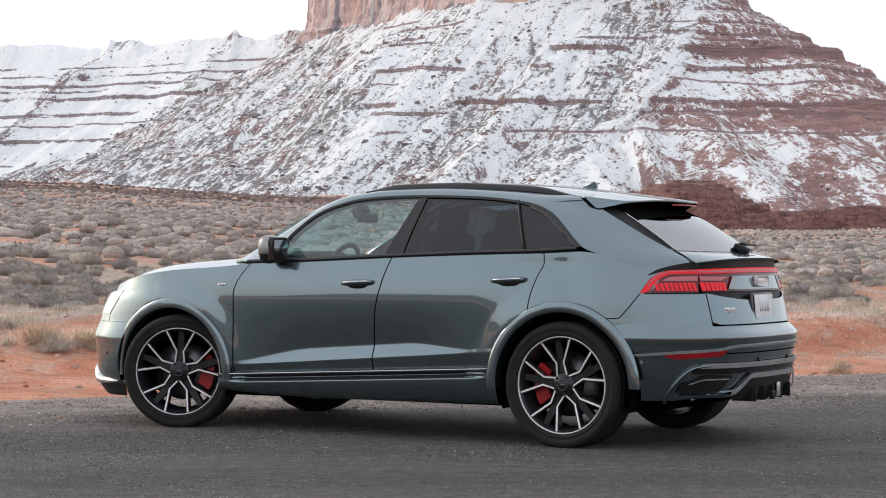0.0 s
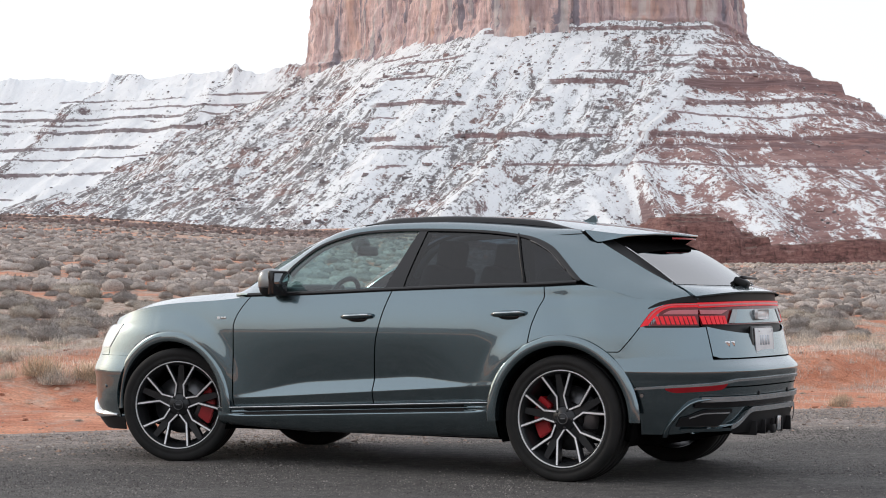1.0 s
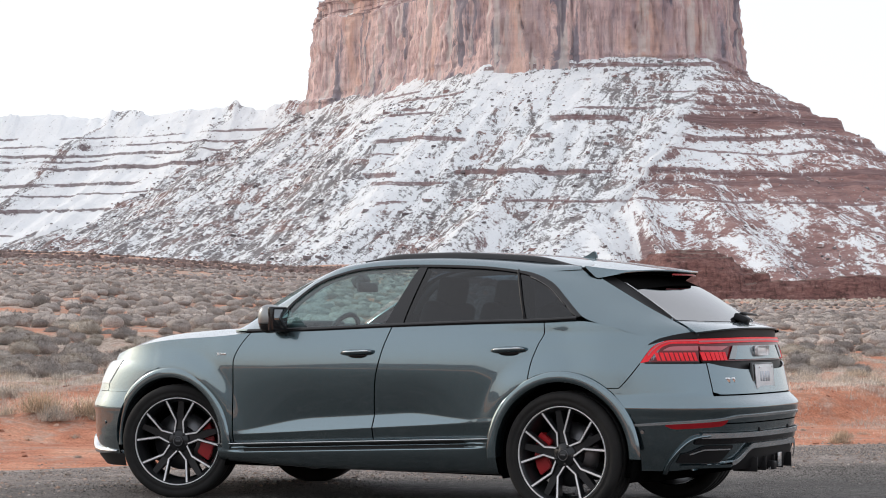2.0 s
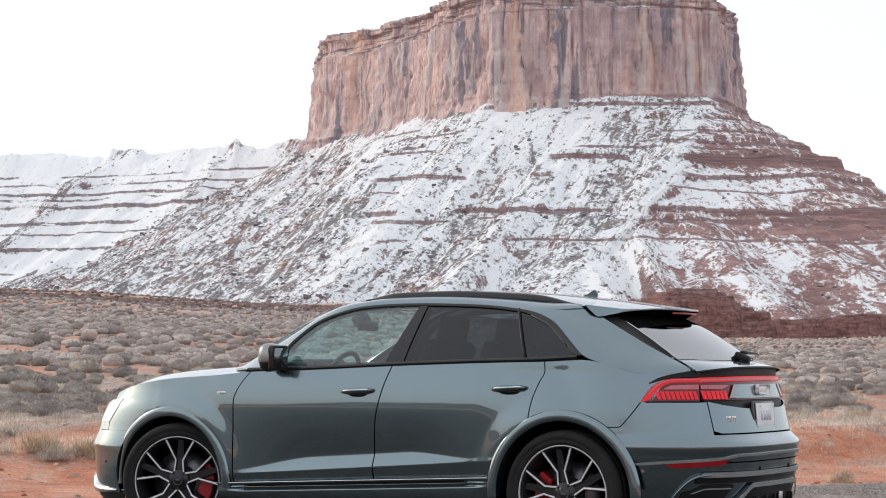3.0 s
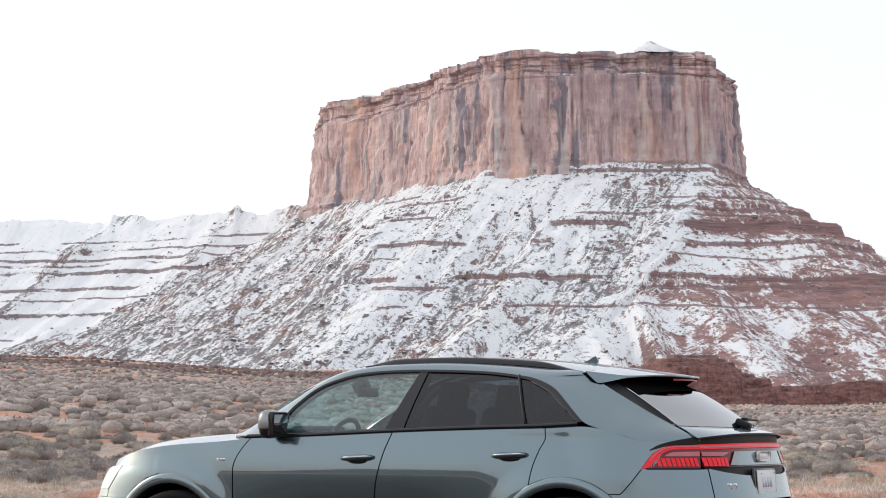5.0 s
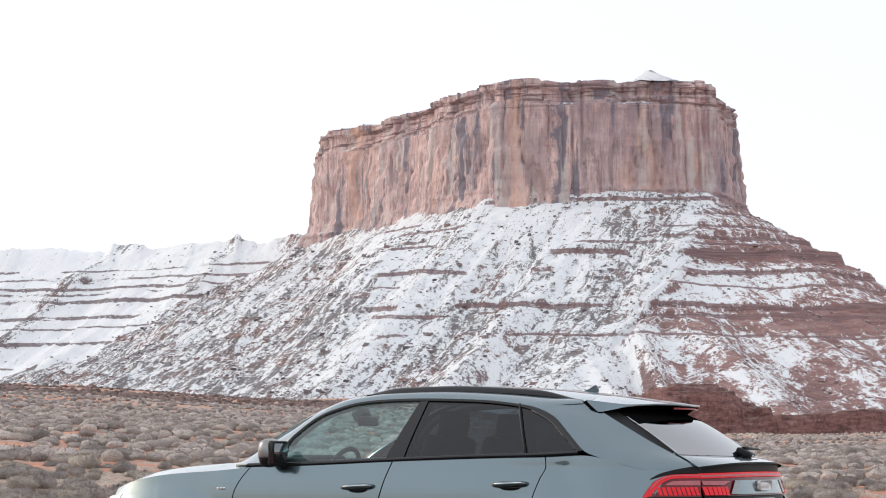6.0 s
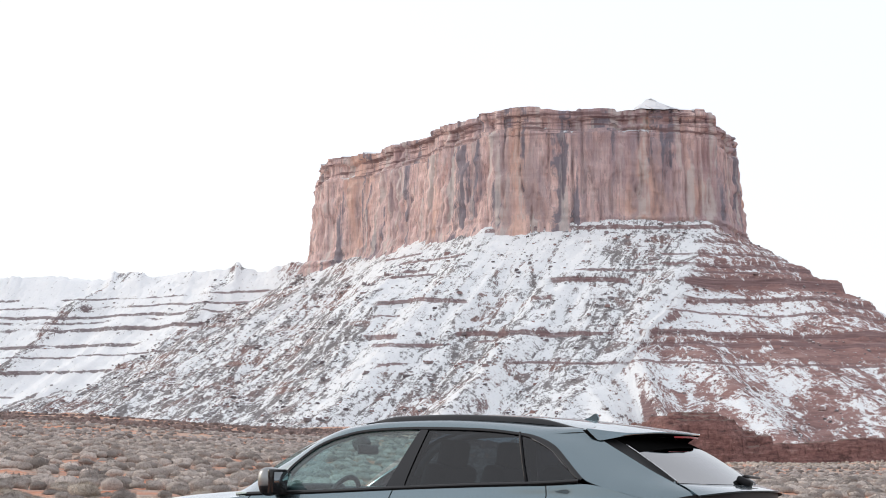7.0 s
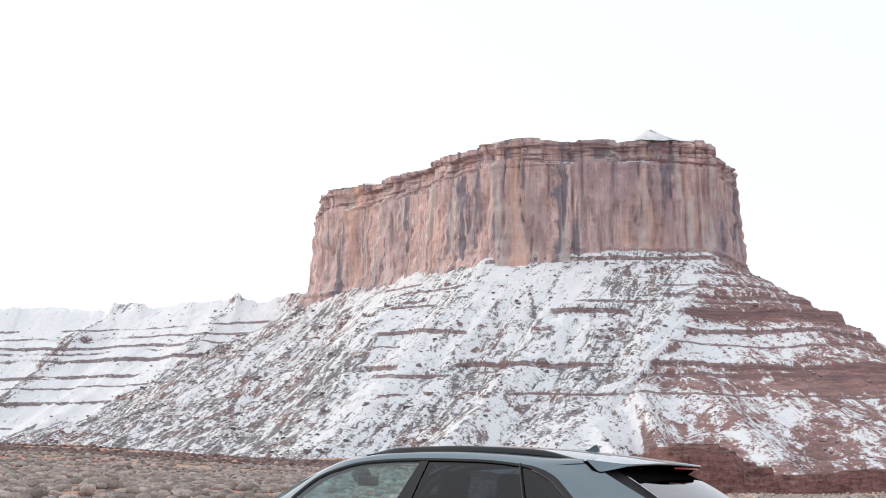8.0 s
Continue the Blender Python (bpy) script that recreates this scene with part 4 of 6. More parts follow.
# ---- the car: x runs from the front axle backwards, y to its right side, z up ----
WHEELBASE, HUB = 2.995, 0.385
AXLES = (0.0, WHEELBASE)
NOSE0, TAIL0 = -0.15, 3.05  # where the rounded ends begin


def curve(x, *pts):
    """A smooth line through (x, value) pairs."""
    px, py = np.array([p[0] for p in pts], float), np.array([p[1] for p in pts], float)
    slope = np.gradient(py, px)
    for i in range(1, len(px) - 1):
        a, b = (py[i] - py[i - 1]) / (px[i] - px[i - 1]), (py[i + 1] - py[i]) / (px[i + 1] - px[i])
        slope[i] = 0 if a * b <= 0 else 2 * a * b / (a + b)
    x = np.clip(np.asarray(x, float), px[0], px[-1])
    i = np.clip(np.searchsorted(px, x, side="right") - 1, 0, len(px) - 2)
    h = px[i + 1] - px[i]
    u = (x - px[i]) / h
    return ((1 + 2 * u) * (1 - u) ** 2 * py[i] + u * (1 - u) ** 2 * h * slope[i] + u * u * (3 - 2 * u) * py[i + 1] + u * u * (u - 1) * h * slope[i + 1])


def crease_z(x):
    return 0.448 + 0.067 * (np.asarray(x, float) - 0.545)


def trim_z(x):
    return 0.383 + 0.0445 * (np.asarray(x, float) - 0.422)


def belt_z(x):
    return curve(x, (0.4, 1.128), (0.62, 1.142), (1.12, 1.155), (1.74, 1.180), (2.37, 1.201), (2.81, 1.211), (3.2, 1.232))


def shoulder_z(x):
    return curve(x, (-0.9, 0.86), (-0.75, 0.925), (-0.55, 0.99), (-0.3, 1.045), (0.0, 1.083), (0.4, 1.108), (0.62, 1.128))


def side_y(x, z):
    """Half the body's width at a station and a height."""
    x, z = np.asarray(x, float), np.asarray(z, float)
    hollow = ease(0.48, 1.15, x) * (1 - ease(1.85, 2.43, x))
    deep = 0.010 + 0.026 * hollow
    zc = crease_z(x)
    zt = zc + 0.015 + 0.068 * hollow
    zm = 0.795 + 0.10 * ease(0.22, 0.46, x) * (1 - ease(2.36, 2.66, x)) - 0.13 * ease(2.85, 3.04, x)
    top = 0.984 - 0.046 * np.maximum(0, (z - zm) / (1.195 - zm)) ** 1.8
    down = np.clip((zm - z) / (zm - zt), 0, 1)
    mid = 0.984 - deep * down * down * (1.7 - 0.7 * down)
    back = np.clip((zt - z) / (zt - zc), 0, 1)
    low = 0.984 - deep + (deep - 0.008) * back**1.3
    under = 0.976 - 0.22 * np.maximum(0, zc - z)
    y = np.where(z > zm, top, np.where(z > zt, mid, np.where(z > zc, low, under)))
    # haunches swell over the wheels
    for ax in AXLES:
        r = np.hypot(x - ax, z - HUB)
        y = y + 0.016 * (1 - ease(0.50, 0.66, r)) * ease(0.3, 0.5, z)
    # waist line that sinks below the belt over the rear haunch
    y = y - 0.007 * ease(2.0, 2.9, x) * np.exp(-((z - 1.130) / 0.040) ** 2)
    # the rear bumper tucks in below its crease
    tuck = ease(2.98, 3.12, x)
    y = y * (1 - tuck) + tuck * np.where(z > 0.69, top, 0.984 - 0.22 * (0.69 - z) - 0.25 * np.maximum(0, 0.45 - z) ** 1.5)
    return y - 0.012 * ease(0.3, -0.3, x) - 0.012 * ease(2.6, 3.1, x)


def nose_x(z):
    return curve(z, (0.18, -0.83), (0.28, -0.93), (0.45, -0.945), (0.575, -0.950), (0.598, -0.966), (0.612, -0.966), (0.70, -0.932), (0.80, -0.902), (0.88, -0.860), (0.95, -0.795), (1.05, -0.68))


def tail_x(z):
    return -0.02 + curve(z, (0.2, 3.93), (0.34, 4.00), (0.48, 4.020), (0.60, 4.036), (0.683, 4.056), (0.695, 4.050), (0.76, 3.990), (0.78, 3.985), (0.95, 3.945), (1.05, 3.925), (1.10, 3.915), (1.17, 3.915), (1.25, 3.80))


NOSE_POWER, TAIL_POWER = 3.5, 2.95


def hull(w, z):
    """The body's outer skin: w is x along the side, then runs on round the ends: below -10 and above 10 as angles."""
    w, z = np.broadcast_arrays(np.asarray(w, float), np.asarray(z, float))
    front, rear = w < -10, w > 10
    a = np.clip(np.where(front, -w - 10, np.where(rear, w - 10, 0)), 0, math.pi / 2)
    power = np.where(front, NOSE_POWER, TAIL_POWER)
    sn, cs = np.sin(a) ** (2 / power), np.maximum(np.cos(a), 0) ** (2 / power)
    x = np.where(front, NOSE0 + (nose_x(z) - NOSE0) * sn, np.where(rear, TAIL0 + (tail_x(z) - TAIL0) * sn, w))
    y = side_y(np.clip(x, NOSE0, TAIL0), z) * np.where(front | rear, cs, 1)
    y = y * (1 - 0.030 * np.clip((z - 0.685) / 0.07, 0, 1) * ease(3.22, 3.48, x))
    y = y * (1 - (0.036 * np.clip((z - 0.605) / 0.13, 0, 1) + 0.036 * np.clip((z - 0.735) / 0.2, 0, 1)) * ease(-0.08, -0.60, x))
    return np.stack([x, -y, z], -1)


def tail_w(x, z):
    """The w of the point of the tail's skin at a given x."""
    u = np.clip((np.asarray(x, float) - TAIL0) / (tail_x(z) - TAIL0), 0, 1)
    return np.where(np.asarray(x) < TAIL0, x, 10 + np.arcsin(u ** (TAIL_POWER / 2)))


def tail_wy(y, z):
    c = np.clip(np.abs(y) / side_y(TAIL0, z), 0, 1)
    return 10 + np.arccos(c ** (TAIL_POWER / 2))


def nose_w(x, z):
    u = np.clip((NOSE0 - np.asarray(x, float)) / (NOSE0 - nose_x(z)), 0, 1)
    return np.where(np.asarray(x) > NOSE0, x, -10 - np.arcsin(u ** (NOSE_POWER / 2)))


def skin(name, pts, material, parent, side=1, inward=0.0, label="", smooth=True, away=None):
    """A panel from a grid of points, its rim turned inwards; side -1 mirrors it to the right of the car."""
    pts = np.array(pts, float)
    n, m, _ = pts.shape
    if inward:
        du, dv = np.gradient(pts, axis=0), np.gradient(pts, axis=1)
        nor = np.cross(du, dv)
        nor /= np.maximum(np.linalg.norm(nor, axis=-1), 1e-9)[..., None]
        core = np.array(away if away is not None else (1.5, 0, 0.7))
        flip = np.sign(((pts - core) * nor).sum(-1).mean())
        low = pts - flip * nor * inward
        pts = np.concatenate([low[:1], pts, low[-1:]], 0)
        n += 2
        l2 = np.concatenate([low[:1], low, low[-1:]], 0)
        pts = np.concatenate([l2[:, :1], pts, l2[:, -1:]], 1)
        m += 2
    pts[..., 1] *= side
    i, j = np.meshgrid(np.arange(n - 1), np.arange(m - 1), indexing="ij")
    faces = np.stack([i * m + j, (i + 1) * m + j, (i + 1) * m + j + 1, i * m + j + 1], -1).reshape(-1, 4)
    if side < 0:
        faces = faces[:, ::-1]
    me = mesh_from(name, pts.reshape(-1, 3), faces, material, smooth)
    if inward:
        sharp = np.zeros(len(me.edges), bool)
        rows = np.empty(len(me.edges) * 2, np.int32)
        me.edges.foreach_get("vertices", rows)
        rows = rows.reshape(-1, 2)
        gi, gj = rows // m, rows % m
        rim = ((gi == 1) | (gi == n - 2)).all(1) & (gi[:, 0] == gi[:, 1]) | ((gj == 1) | (gj == m - 2)).all(1) & (gj[:, 0] == gj[:, 1])
        sharp[rim] = True
        att = me.attributes.new("sharp_edge", "BOOLEAN", "EDGE")
        att.data.foreach_set("value", sharp)
    return part(name, me, None, parent, label)


def panel_grid(left, right, low, high, nu, nv, creases=(), gap=0.0045):
    """Grid of (x, z): x between two seams given as x of z, z between two edges given as z of x, with rows laid along creases."""
    us = np.linspace(0, 1, nu)
    vs = np.linspace(0, 1, nv)
    u, v = np.meshgrid(us, vs, indexing="ij")
    x = left(0.7) + (right(0.7) - left(0.7)) * u
    z = None
    for _ in range(6):
        lo, hi = low(x), high(x)
        lo = np.minimum(lo, hi - 0.002)
        if creases:
            c = np.clip(creases[0](x), lo + 0.01 * (hi - lo), hi - 0.01 * (hi - lo))
            z = np.where(v < 0.2, lo + (c - lo) * v / 0.2, c + (hi - c) * (v - 0.2) / 0.8)
        else:
            z = lo + (hi - lo) * v
        a, b = left(z) + gap, right(z) - gap
        x = a + (b - a) * u
    return x, z


def arch(x, radius, axle):
    d = np.asarray(x, float) - axle
    return np.where(np.abs(d) < radius, HUB + np.sqrt(np.maximum(0, radius**2 - d**2)), 0)


def tube(points, radius, sides=8, closed=False, flat=1.0, up=(0, 0, 1), cap=True):
    """A bmesh bar along a run of points; radius may be one per point; flat squashes it along up."""
    bm = bmesh.new()
    pts = [Vector(p) for p in points]
    rad = radius if hasattr(radius, "__len__") else [radius] * len(pts)
    rings = []
    for k, p in enumerate(pts):
        a = pts[k - 1] if k or closed else p
        b = pts[(k + 1) % len(pts)] if k < len(pts) - 1 or closed else p
        way = (b - a).normalized()
        s = way.cross(Vector(up))
        s = s.normalized() if s.length > 1e-6 else way.orthogonal().normalized()
        t = s.cross(way).normalized()
        rings.append([bm.verts.new(p + (s * math.cos(2 * math.pi * i / sides) + t * flat * math.sin(2 * math.pi * i / sides)) * rad[k]) for i in range(sides)])
    spans = list(zip(rings, rings[1:] + rings[:1] if closed else rings[1:]))
    for r0, r1 in spans:
        for i in range(sides):
            bm.faces.new((r0[i], r0[(i + 1) % sides], r1[(i + 1) % sides], r1[i])).smooth = True
    if cap and not closed:
        bm.faces.new(rings[0][::-1])
        bm.faces.new(rings[-1])
    bmesh.ops.recalc_face_normals(bm, faces=bm.faces)
    return bm


def block(size, at, bevel=0.01, turn=(0, 0, 0), segments=2):
    bm = bmesh.new()
    bmesh.ops.create_cube(bm, size=1)
    bmesh.ops.scale(bm, vec=size, verts=bm.verts)
    if bevel:
        bmesh.ops.bevel(bm, geom=list(bm.edges), offset=bevel, segments=segments, affect="EDGES", profile=0.6)
    bmesh.ops.transform(bm, matrix=pose(*at, *turn), verts=bm.verts)
    for f in bm.faces:
        f.smooth = True
    return bm


def lathe(profile, steps=72, axis_y=True):
    """A ring swept round the wheel's axle from (radius, y) pairs, closed."""
    a = np.linspace(0, 2 * np.pi, steps, endpoint=False)
    bm = bmesh.new()
    rows = [[bm.verts.new((r * math.cos(t), y, r * math.sin(t))) for t in a] for r, y in profile]
    for r0, r1 in zip(rows, rows[1:]):
        for i in range(steps):
            bm.faces.new((r0[i], r0[(i + 1) % steps], r1[(i + 1) % steps], r1[i])).smooth = True
    bmesh.ops.recalc_face_normals(bm, faces=bm.faces)
    return bm


def prism(outline, y0, y1, bevel=0.0):
    """An (x, z) outline given depth along y."""
    bm = bmesh.new()
    bot = [bm.verts.new((x, y0, z)) for x, z in outline]
    top = [bm.verts.new((x, y1, z)) for x, z in outline]
    n = len(outline)
    bm.faces.new(bot)
    bm.faces.new(top[::-1])
    for i in range(n):
        bm.faces.new((bot[i], top[i], top[(i + 1) % n], bot[(i + 1) % n]))
    bmesh.ops.recalc_face_normals(bm, faces=bm.faces)
    if bevel:
        bmesh.ops.bevel(bm, geom=list(bm.edges), offset=bevel, segments=2, affect="EDGES")
    return bm


# -- wheels: built with the outer face towards -y --
def bar(path, width, deep, face):
    """A flat spoke bar along (x, z) points: width across, deep behind its face."""
    bm = bmesh.new()
    rows = []
    for k, (p, w) in enumerate(zip(path, width)):
        a, b = Vector(path[max(0, k - 1)]), Vector(path[min(len(path) - 1, k + 1)])
        t = (b - a).normalized()
        n = Vector((-t.y, t.x)) * w / 2
        f = face[k]
        rows.append([bm.verts.new((p[0] + n.x * q, f + d, p[1] + n.y * q)) for q, d in ((1.25, deep), (1, 0), (-1, 0), (-1.25, deep))])
    for r0, r1 in zip(rows, rows[1:]):
        for i in range(4):
            bm.faces.new((r0[i], r0[(i + 1) % 4], r1[(i + 1) % 4], r1[i]))
    bm.faces.new(rows[0])
    bm.faces.new(rows[-1][::-1])
    bmesh.ops.recalc_face_normals(bm, faces=bm.faces)
    return bm


def build_wheel(parent, turn):
    wheel = new("wheel")
    wheel.parent = parent
    R = 0.3925
    tread = [(0.300, 0.10), (0.33, 0.135), (0.362, 0.140), (0.382, 0.128), (R, 0.105), (R, 0.07), (R - 0.006, 0.068), (R - 0.006, 0.06), (R, 0.058), (R, 0.006), (R - 0.006, 0.004), (R - 0.006, -0.004), (R, -0.006), (R, -0.058), (R - 0.006, -0.06), (R - 0.006, -0.068), (R, -0.07), (R - 0.001, -0.105), (0.383, -0.128), (0.366, -0.139), (0.345, -0.141), (0.342, -0.138), (0.325, -0.135), (0.322, -0.138), (0.308, -0.128), (0.300, -0.118), (0.290, -0.10)]
    part("tyre", lathe(tread, 96), TYRE, wheel)
    part("rim_barrel", lathe([(0.292, 0.11), (0.285, 0.09), (0.255, 0.05), (0.255, -0.02), (0.270, -0.07), (0.280, -0.105), (0.292, -0.118)]), DARK_ALLOY, wheel, "dark alloy wheel barrel")
    part("rim_lip", lathe([(0.2925, -0.112), (0.2940, -0.1245), (0.2965, -0.1275), (0.2995, -0.1265), (0.3015, -0.118)]), MACHINED, wheel, "bright machined rim lip")
    hubcap = part("hub", lathe([(0.082, -0.05), (0.080, -0.082), (0.066, -0.094), (0.036, -0.097), (0.034, -0.103), (0.030, -0.106), (0.002, -0.107)], 40), DARK_ALLOY, wheel, "dark alloy wheel hub")
    part("cap_ring", lathe([(0.0345, -0.100), (0.0345, -0.107), (0.0300, -0.108), (0.0300, -0.104)], 32), DISC, hubcap, "bright ring round the centre cap")
    part("emblem", block((0.034, 0.004, 0.010), (0, -0.108, 0), 0.003), DISC, hubcap, "small plain grey emblem")
    for k in range(5):
        a = radians(90 + turn + 72 * k)
        part("spoke", spun(bar([(0.055, 0), (0.15, 0), (0.288, 0)], (0.062, 0.052, 0.034), 0.035, (-0.082, -0.078, -0.086)), a), DARK_ALLOY, wheel, "dark alloy main spoke")
        bolt = lathe([(0.010, -0.088), (0.009, -0.096), (0.001, -0.096)], 12)
        bmesh.ops.translate(bolt, vec=(0.058 * math.cos(a + 0.63), 0, 0.058 * math.sin(a + 0.63)), verts=bolt.verts)
        part("wheel_bolt", bolt, DARK_ALLOY, wheel)
        for q in (1, -1):
            end = (0.291 * math.cos(0.345), 0.291 * math.sin(0.345) * q)
            path = [(0.050, 0.034 * q), (0.138, 0.0245 * q), end]
            arm = part("spoke_arm", spun(bar(path, (0.018, 0.018, 0.022), 0.045, (-0.090, -0.094, -0.112)), a), DARK_ALLOY, wheel, "forked spoke arm with a machined edge")
            part("machined_face", spun(bar(path, (0.0085, 0.0100, 0.0105), 0.003, (-0.0925, -0.0965, -0.1145)), a), MACHINED, arm, "bright machined spoke face")
    return wheel


def spun(bm, angle):
    bmesh.ops.rotate(bm, verts=bm.verts, cent=(0, 0, 0), matrix=Matrix.Rotation(-angle, 3, "Y"))
    return bm


def build_brake(car, x, side, turn, back):
    brake = new("brake")
    brake.parent = car
    brake.matrix_basis = pose(x, 0.83 * -side, HUB, 0, 0, turn) @ Matrix.Diagonal((1, side, 1, 1))
    part("brake_disc", lathe([(0.06, -0.02), (0.20, -0.02), (0.20, 0.012), (0.06, 0.012)], 48), DISC, brake, "steel brake disc")
    part("hub_bell", lathe([(0.10, -0.02), (0.095, -0.055), (0.02, -0.06)], 32), MATT_BLACK, brake)
    r0, r1 = 0.135, 0.232
    spread = np.linspace(-0.62, 0.62, 12)
    a0 = math.pi if back else 0.0
    outline = [(r1 * math.cos(a0 + t), r1 * math.sin(a0 + t)) for t in spread] + [(r0 * math.cos(a0 + t), r0 * math.sin(a0 + t)) for t in spread[::-1]]
    cal = part("brake_caliper", prism(outline, -0.052, 0.03, 0.006), CALIPER, brake, "red painted brake caliper")
    part("caliper_bridge", prism([(math.cos(a0) * 0.16, -0.028), (math.cos(a0) * 0.225, -0.028), (math.cos(a0) * 0.225, 0.028), (math.cos(a0) * 0.16, 0.028)], -0.056, -0.04, 0.003), CALIPER, cal)


# -- glasshouse --
DLO = [(0.76, 1.150), (0.82, 1.205), (0.89, 1.289), (0.945, 1.354), (1.08, 1.464), (1.24, 1.527), (1.446, 1.566), (1.815, 1.578), (2.30, 1.562), (2.59, 1.532), (2.735, 1.504), (2.87, 1.447), (2.990, 1.350), (3.115, 1.240)]


def dlo_top(x):
    return curve(x, *DLO)


def house_y(x, z):
    """Half the width of the glasshouse."""
    q = np.clip((np.asarray(z, float) - belt_z(x)) / 0.40, -0.2, 1.3)
    return 0.938 - 0.205 * np.sign(q) * np.abs(q) ** 1.2


def house(x, z, sink=0.0):
    return np.stack([x, -(house_y(x, z) - sink), z], -1)


def run3(points, count):
    """Evenly spaced points on a smooth open 3D curve."""
    p = np.array(points, float)
    p = np.concatenate([[2 * p[0] - p[1]], p, [2 * p[-1] - p[-2]]])
    out = []
    for i in range(1, len(p) - 2):
        a, b, c, d = p[i - 1], p[i], p[i + 1], p[i + 2]
        for u in np.linspace(0, 1, 20, endpoint=False):
            out.append(0.5 * (2 * b + (c - a) * u + (2 * a - 5 * b + 4 * c - d) * u * u + (3 * b - a - 3 * c + d) * u**3))
    out = np.array(out + [p[-2]])
    s = np.concatenate([[0], np.cumsum(np.linalg.norm(np.diff(out, axis=0), axis=1))])
    t = np.linspace(0, s[-1], count)
    return np.stack([np.interp(t, s, out[:, k]) for k in range(out.shape[1])], -1)


def roof_z(x, y):
    mid = curve(x, (0.95, 1.575), (1.2, 1.635), (1.6, 1.668), (2.0, 1.674), (2.5, 1.650), (2.9, 1.606), (3.2, 1.560), (3.5, 1.515))
    return mid - 0.055 * (np.abs(y) / 0.66) ** 2.6


ROOF_EDGE = [(0.42, 0.80, 1.150), (0.47, 0.755, 1.178), (0.645, 0.735, 1.279), (0.835, 0.715, 1.379), (1.01, 0.70, 1.483), (1.19, 0.685, 1.563), (1.385, 0.675, 1.598), (1.62, 0.665, 1.620), (2.05, 0.66, 1.624), (2.46, 0.655, 1.602), (2.80, 0.65, 1.570), (3.00, 0.645, 1.545)]
BLADE = [(3.00, 0.645, 1.545), (3.10, 0.65, 1.485), (3.25, 0.66, 1.401), (3.44, 0.665, 1.295), (3.60, 0.67, 1.215)]


def haunch_z(w):
    return 1.207 - 0.086 * ease(9.99, 10.40, w)


def build_glasshouse(car, side):
    edge = run3(ROOF_EDGE + BLADE[1:], 121)
    # rail of the roof and the pillars: from the window opening out to the roof's edge
    cut = np.linalg.norm(edge - (3.02, 0.645, 1.53), axis=1).argmin()
    a = run3(edge[: cut + 1], 90)
    b = run3([(x, 0, z) for x, z in DLO[:11]], 90)
    b = np.stack([b[:, 0], house_y(b[:, 0], b[:, 2]), b[:, 2]], -1)
    v = np.linspace(0, 1, 9)[None, :, None]
    rail = b[:, None] * (1 - v) + a[:, None] * v
    rail[..., 1] += 0.012 * 4 * (v * (1 - v))[..., 0]
    rail[..., 2] += 0.006 * 4 * (v * (1 - v))[..., 0]
    rail[..., 1] *= -1
    skin("roof_side_rail", rail, PAINT, car, side, 0.012)
    # rear pillar: from the window's trailing edge and the haunch to the blade beside the rear window
    blade = run3(edge[cut:], 70)
    low = [(x, house_y(x, z), z) for x, z in DLO[10:]]
    haunch = [hull(w, z) for w, z in ((w, float(haunch_z(w)) + 0.001) for w in (10.10, 10.22, 10.36, 10.55, 10.72, 10.90))]
    low += [(float(p[0]), float(-p[1]), float(p[2])) for p in haunch]
    low = run3(low, 70)
    share = np.linspace(0, 1, 70)
    v = np.linspace(0, 1, 16)[None, :, None]
    pil = low[:, None] * (1 - v) + blade[:, None] * v
    swell = (6.75 * v * (1 - v) ** 2)[..., 0] * (0.012 + 0.002 * share[:, None])
    pil[..., 1] += swell
    pil[..., 2] += 0.4 * swell
    pil[..., 1] *= -1
    skin("rear_pillar", pil, PAINT, car, side, 0.012)
    # black surround and belt moulding
    ring = run3([(x, 0, z) for x, z in DLO], 100)
    outer = house(ring[:, 0], ring[:, 2], -0.003)
    d = np.gradient(ring[:, [0, 2]], axis=0)
    nrm = np.stack([d[:, 1], -d[:, 0]], -1)
    nrm /= np.linalg.norm(nrm, axis=1)[:, None]
    wide = 0.018 + 0.016 * ease(2.6, 2.85, ring[:, 0])
    ix, iz = ring[:, 0] + nrm[:, 0] * wide, ring[:, 2] + nrm[:, 1] * wide
    iz = np.maximum(iz, belt_z(ix))
    inn = house(ix, iz, 0.001)
    mid = (outer + inn) / 2 + np.array([0, -0.005, 0.0])
    skin("window_surround", np.stack([outer, mid, inn], 1), GLOSS_BLACK, car, side, 0.008, "gloss black window surround")
    bright = house(ix + nrm[:, 0] * 0.001, iz + nrm[:, 1] * 0.001, -0.002)
    tail = bright[(ring[:, 0] > 2.70)]
    part("bright_strip", tube([(p[0], p[1] * side, max(p[2], 1.225)) for p in tail[:-4:2]], 0.0035, 6), DISC, car, "satin grey strip round the quarter window")
    xs = np.linspace(0.62, 3.09, 60)
    zb = belt_z(xs)
    prof = [(0.944, -0.014), (0.955, -0.008), (0.953, 0.008), (0.938, 0.014)]
    mould = np.stack([np.stack([xs, -(y + 0 * xs), zb + dz], -1) for y, dz in prof], 1)
    skin("belt_moulding", mould, GLOSS_BLACK, car, side, 0.004, "gloss black belt moulding")


def window_patch(name, left, right, material, parent, side, sink, nu=24, nv=14, label=""):
    x, z = panel_grid(left, right, lambda x: belt_z(x) + 0.0, lambda x: np.maximum(dlo_top(x) - 0.012, belt_z(x) + 0.004), nu, nv, gap=0)
    return skin(name, house(x, z, sink), material, parent, side, 0, label)


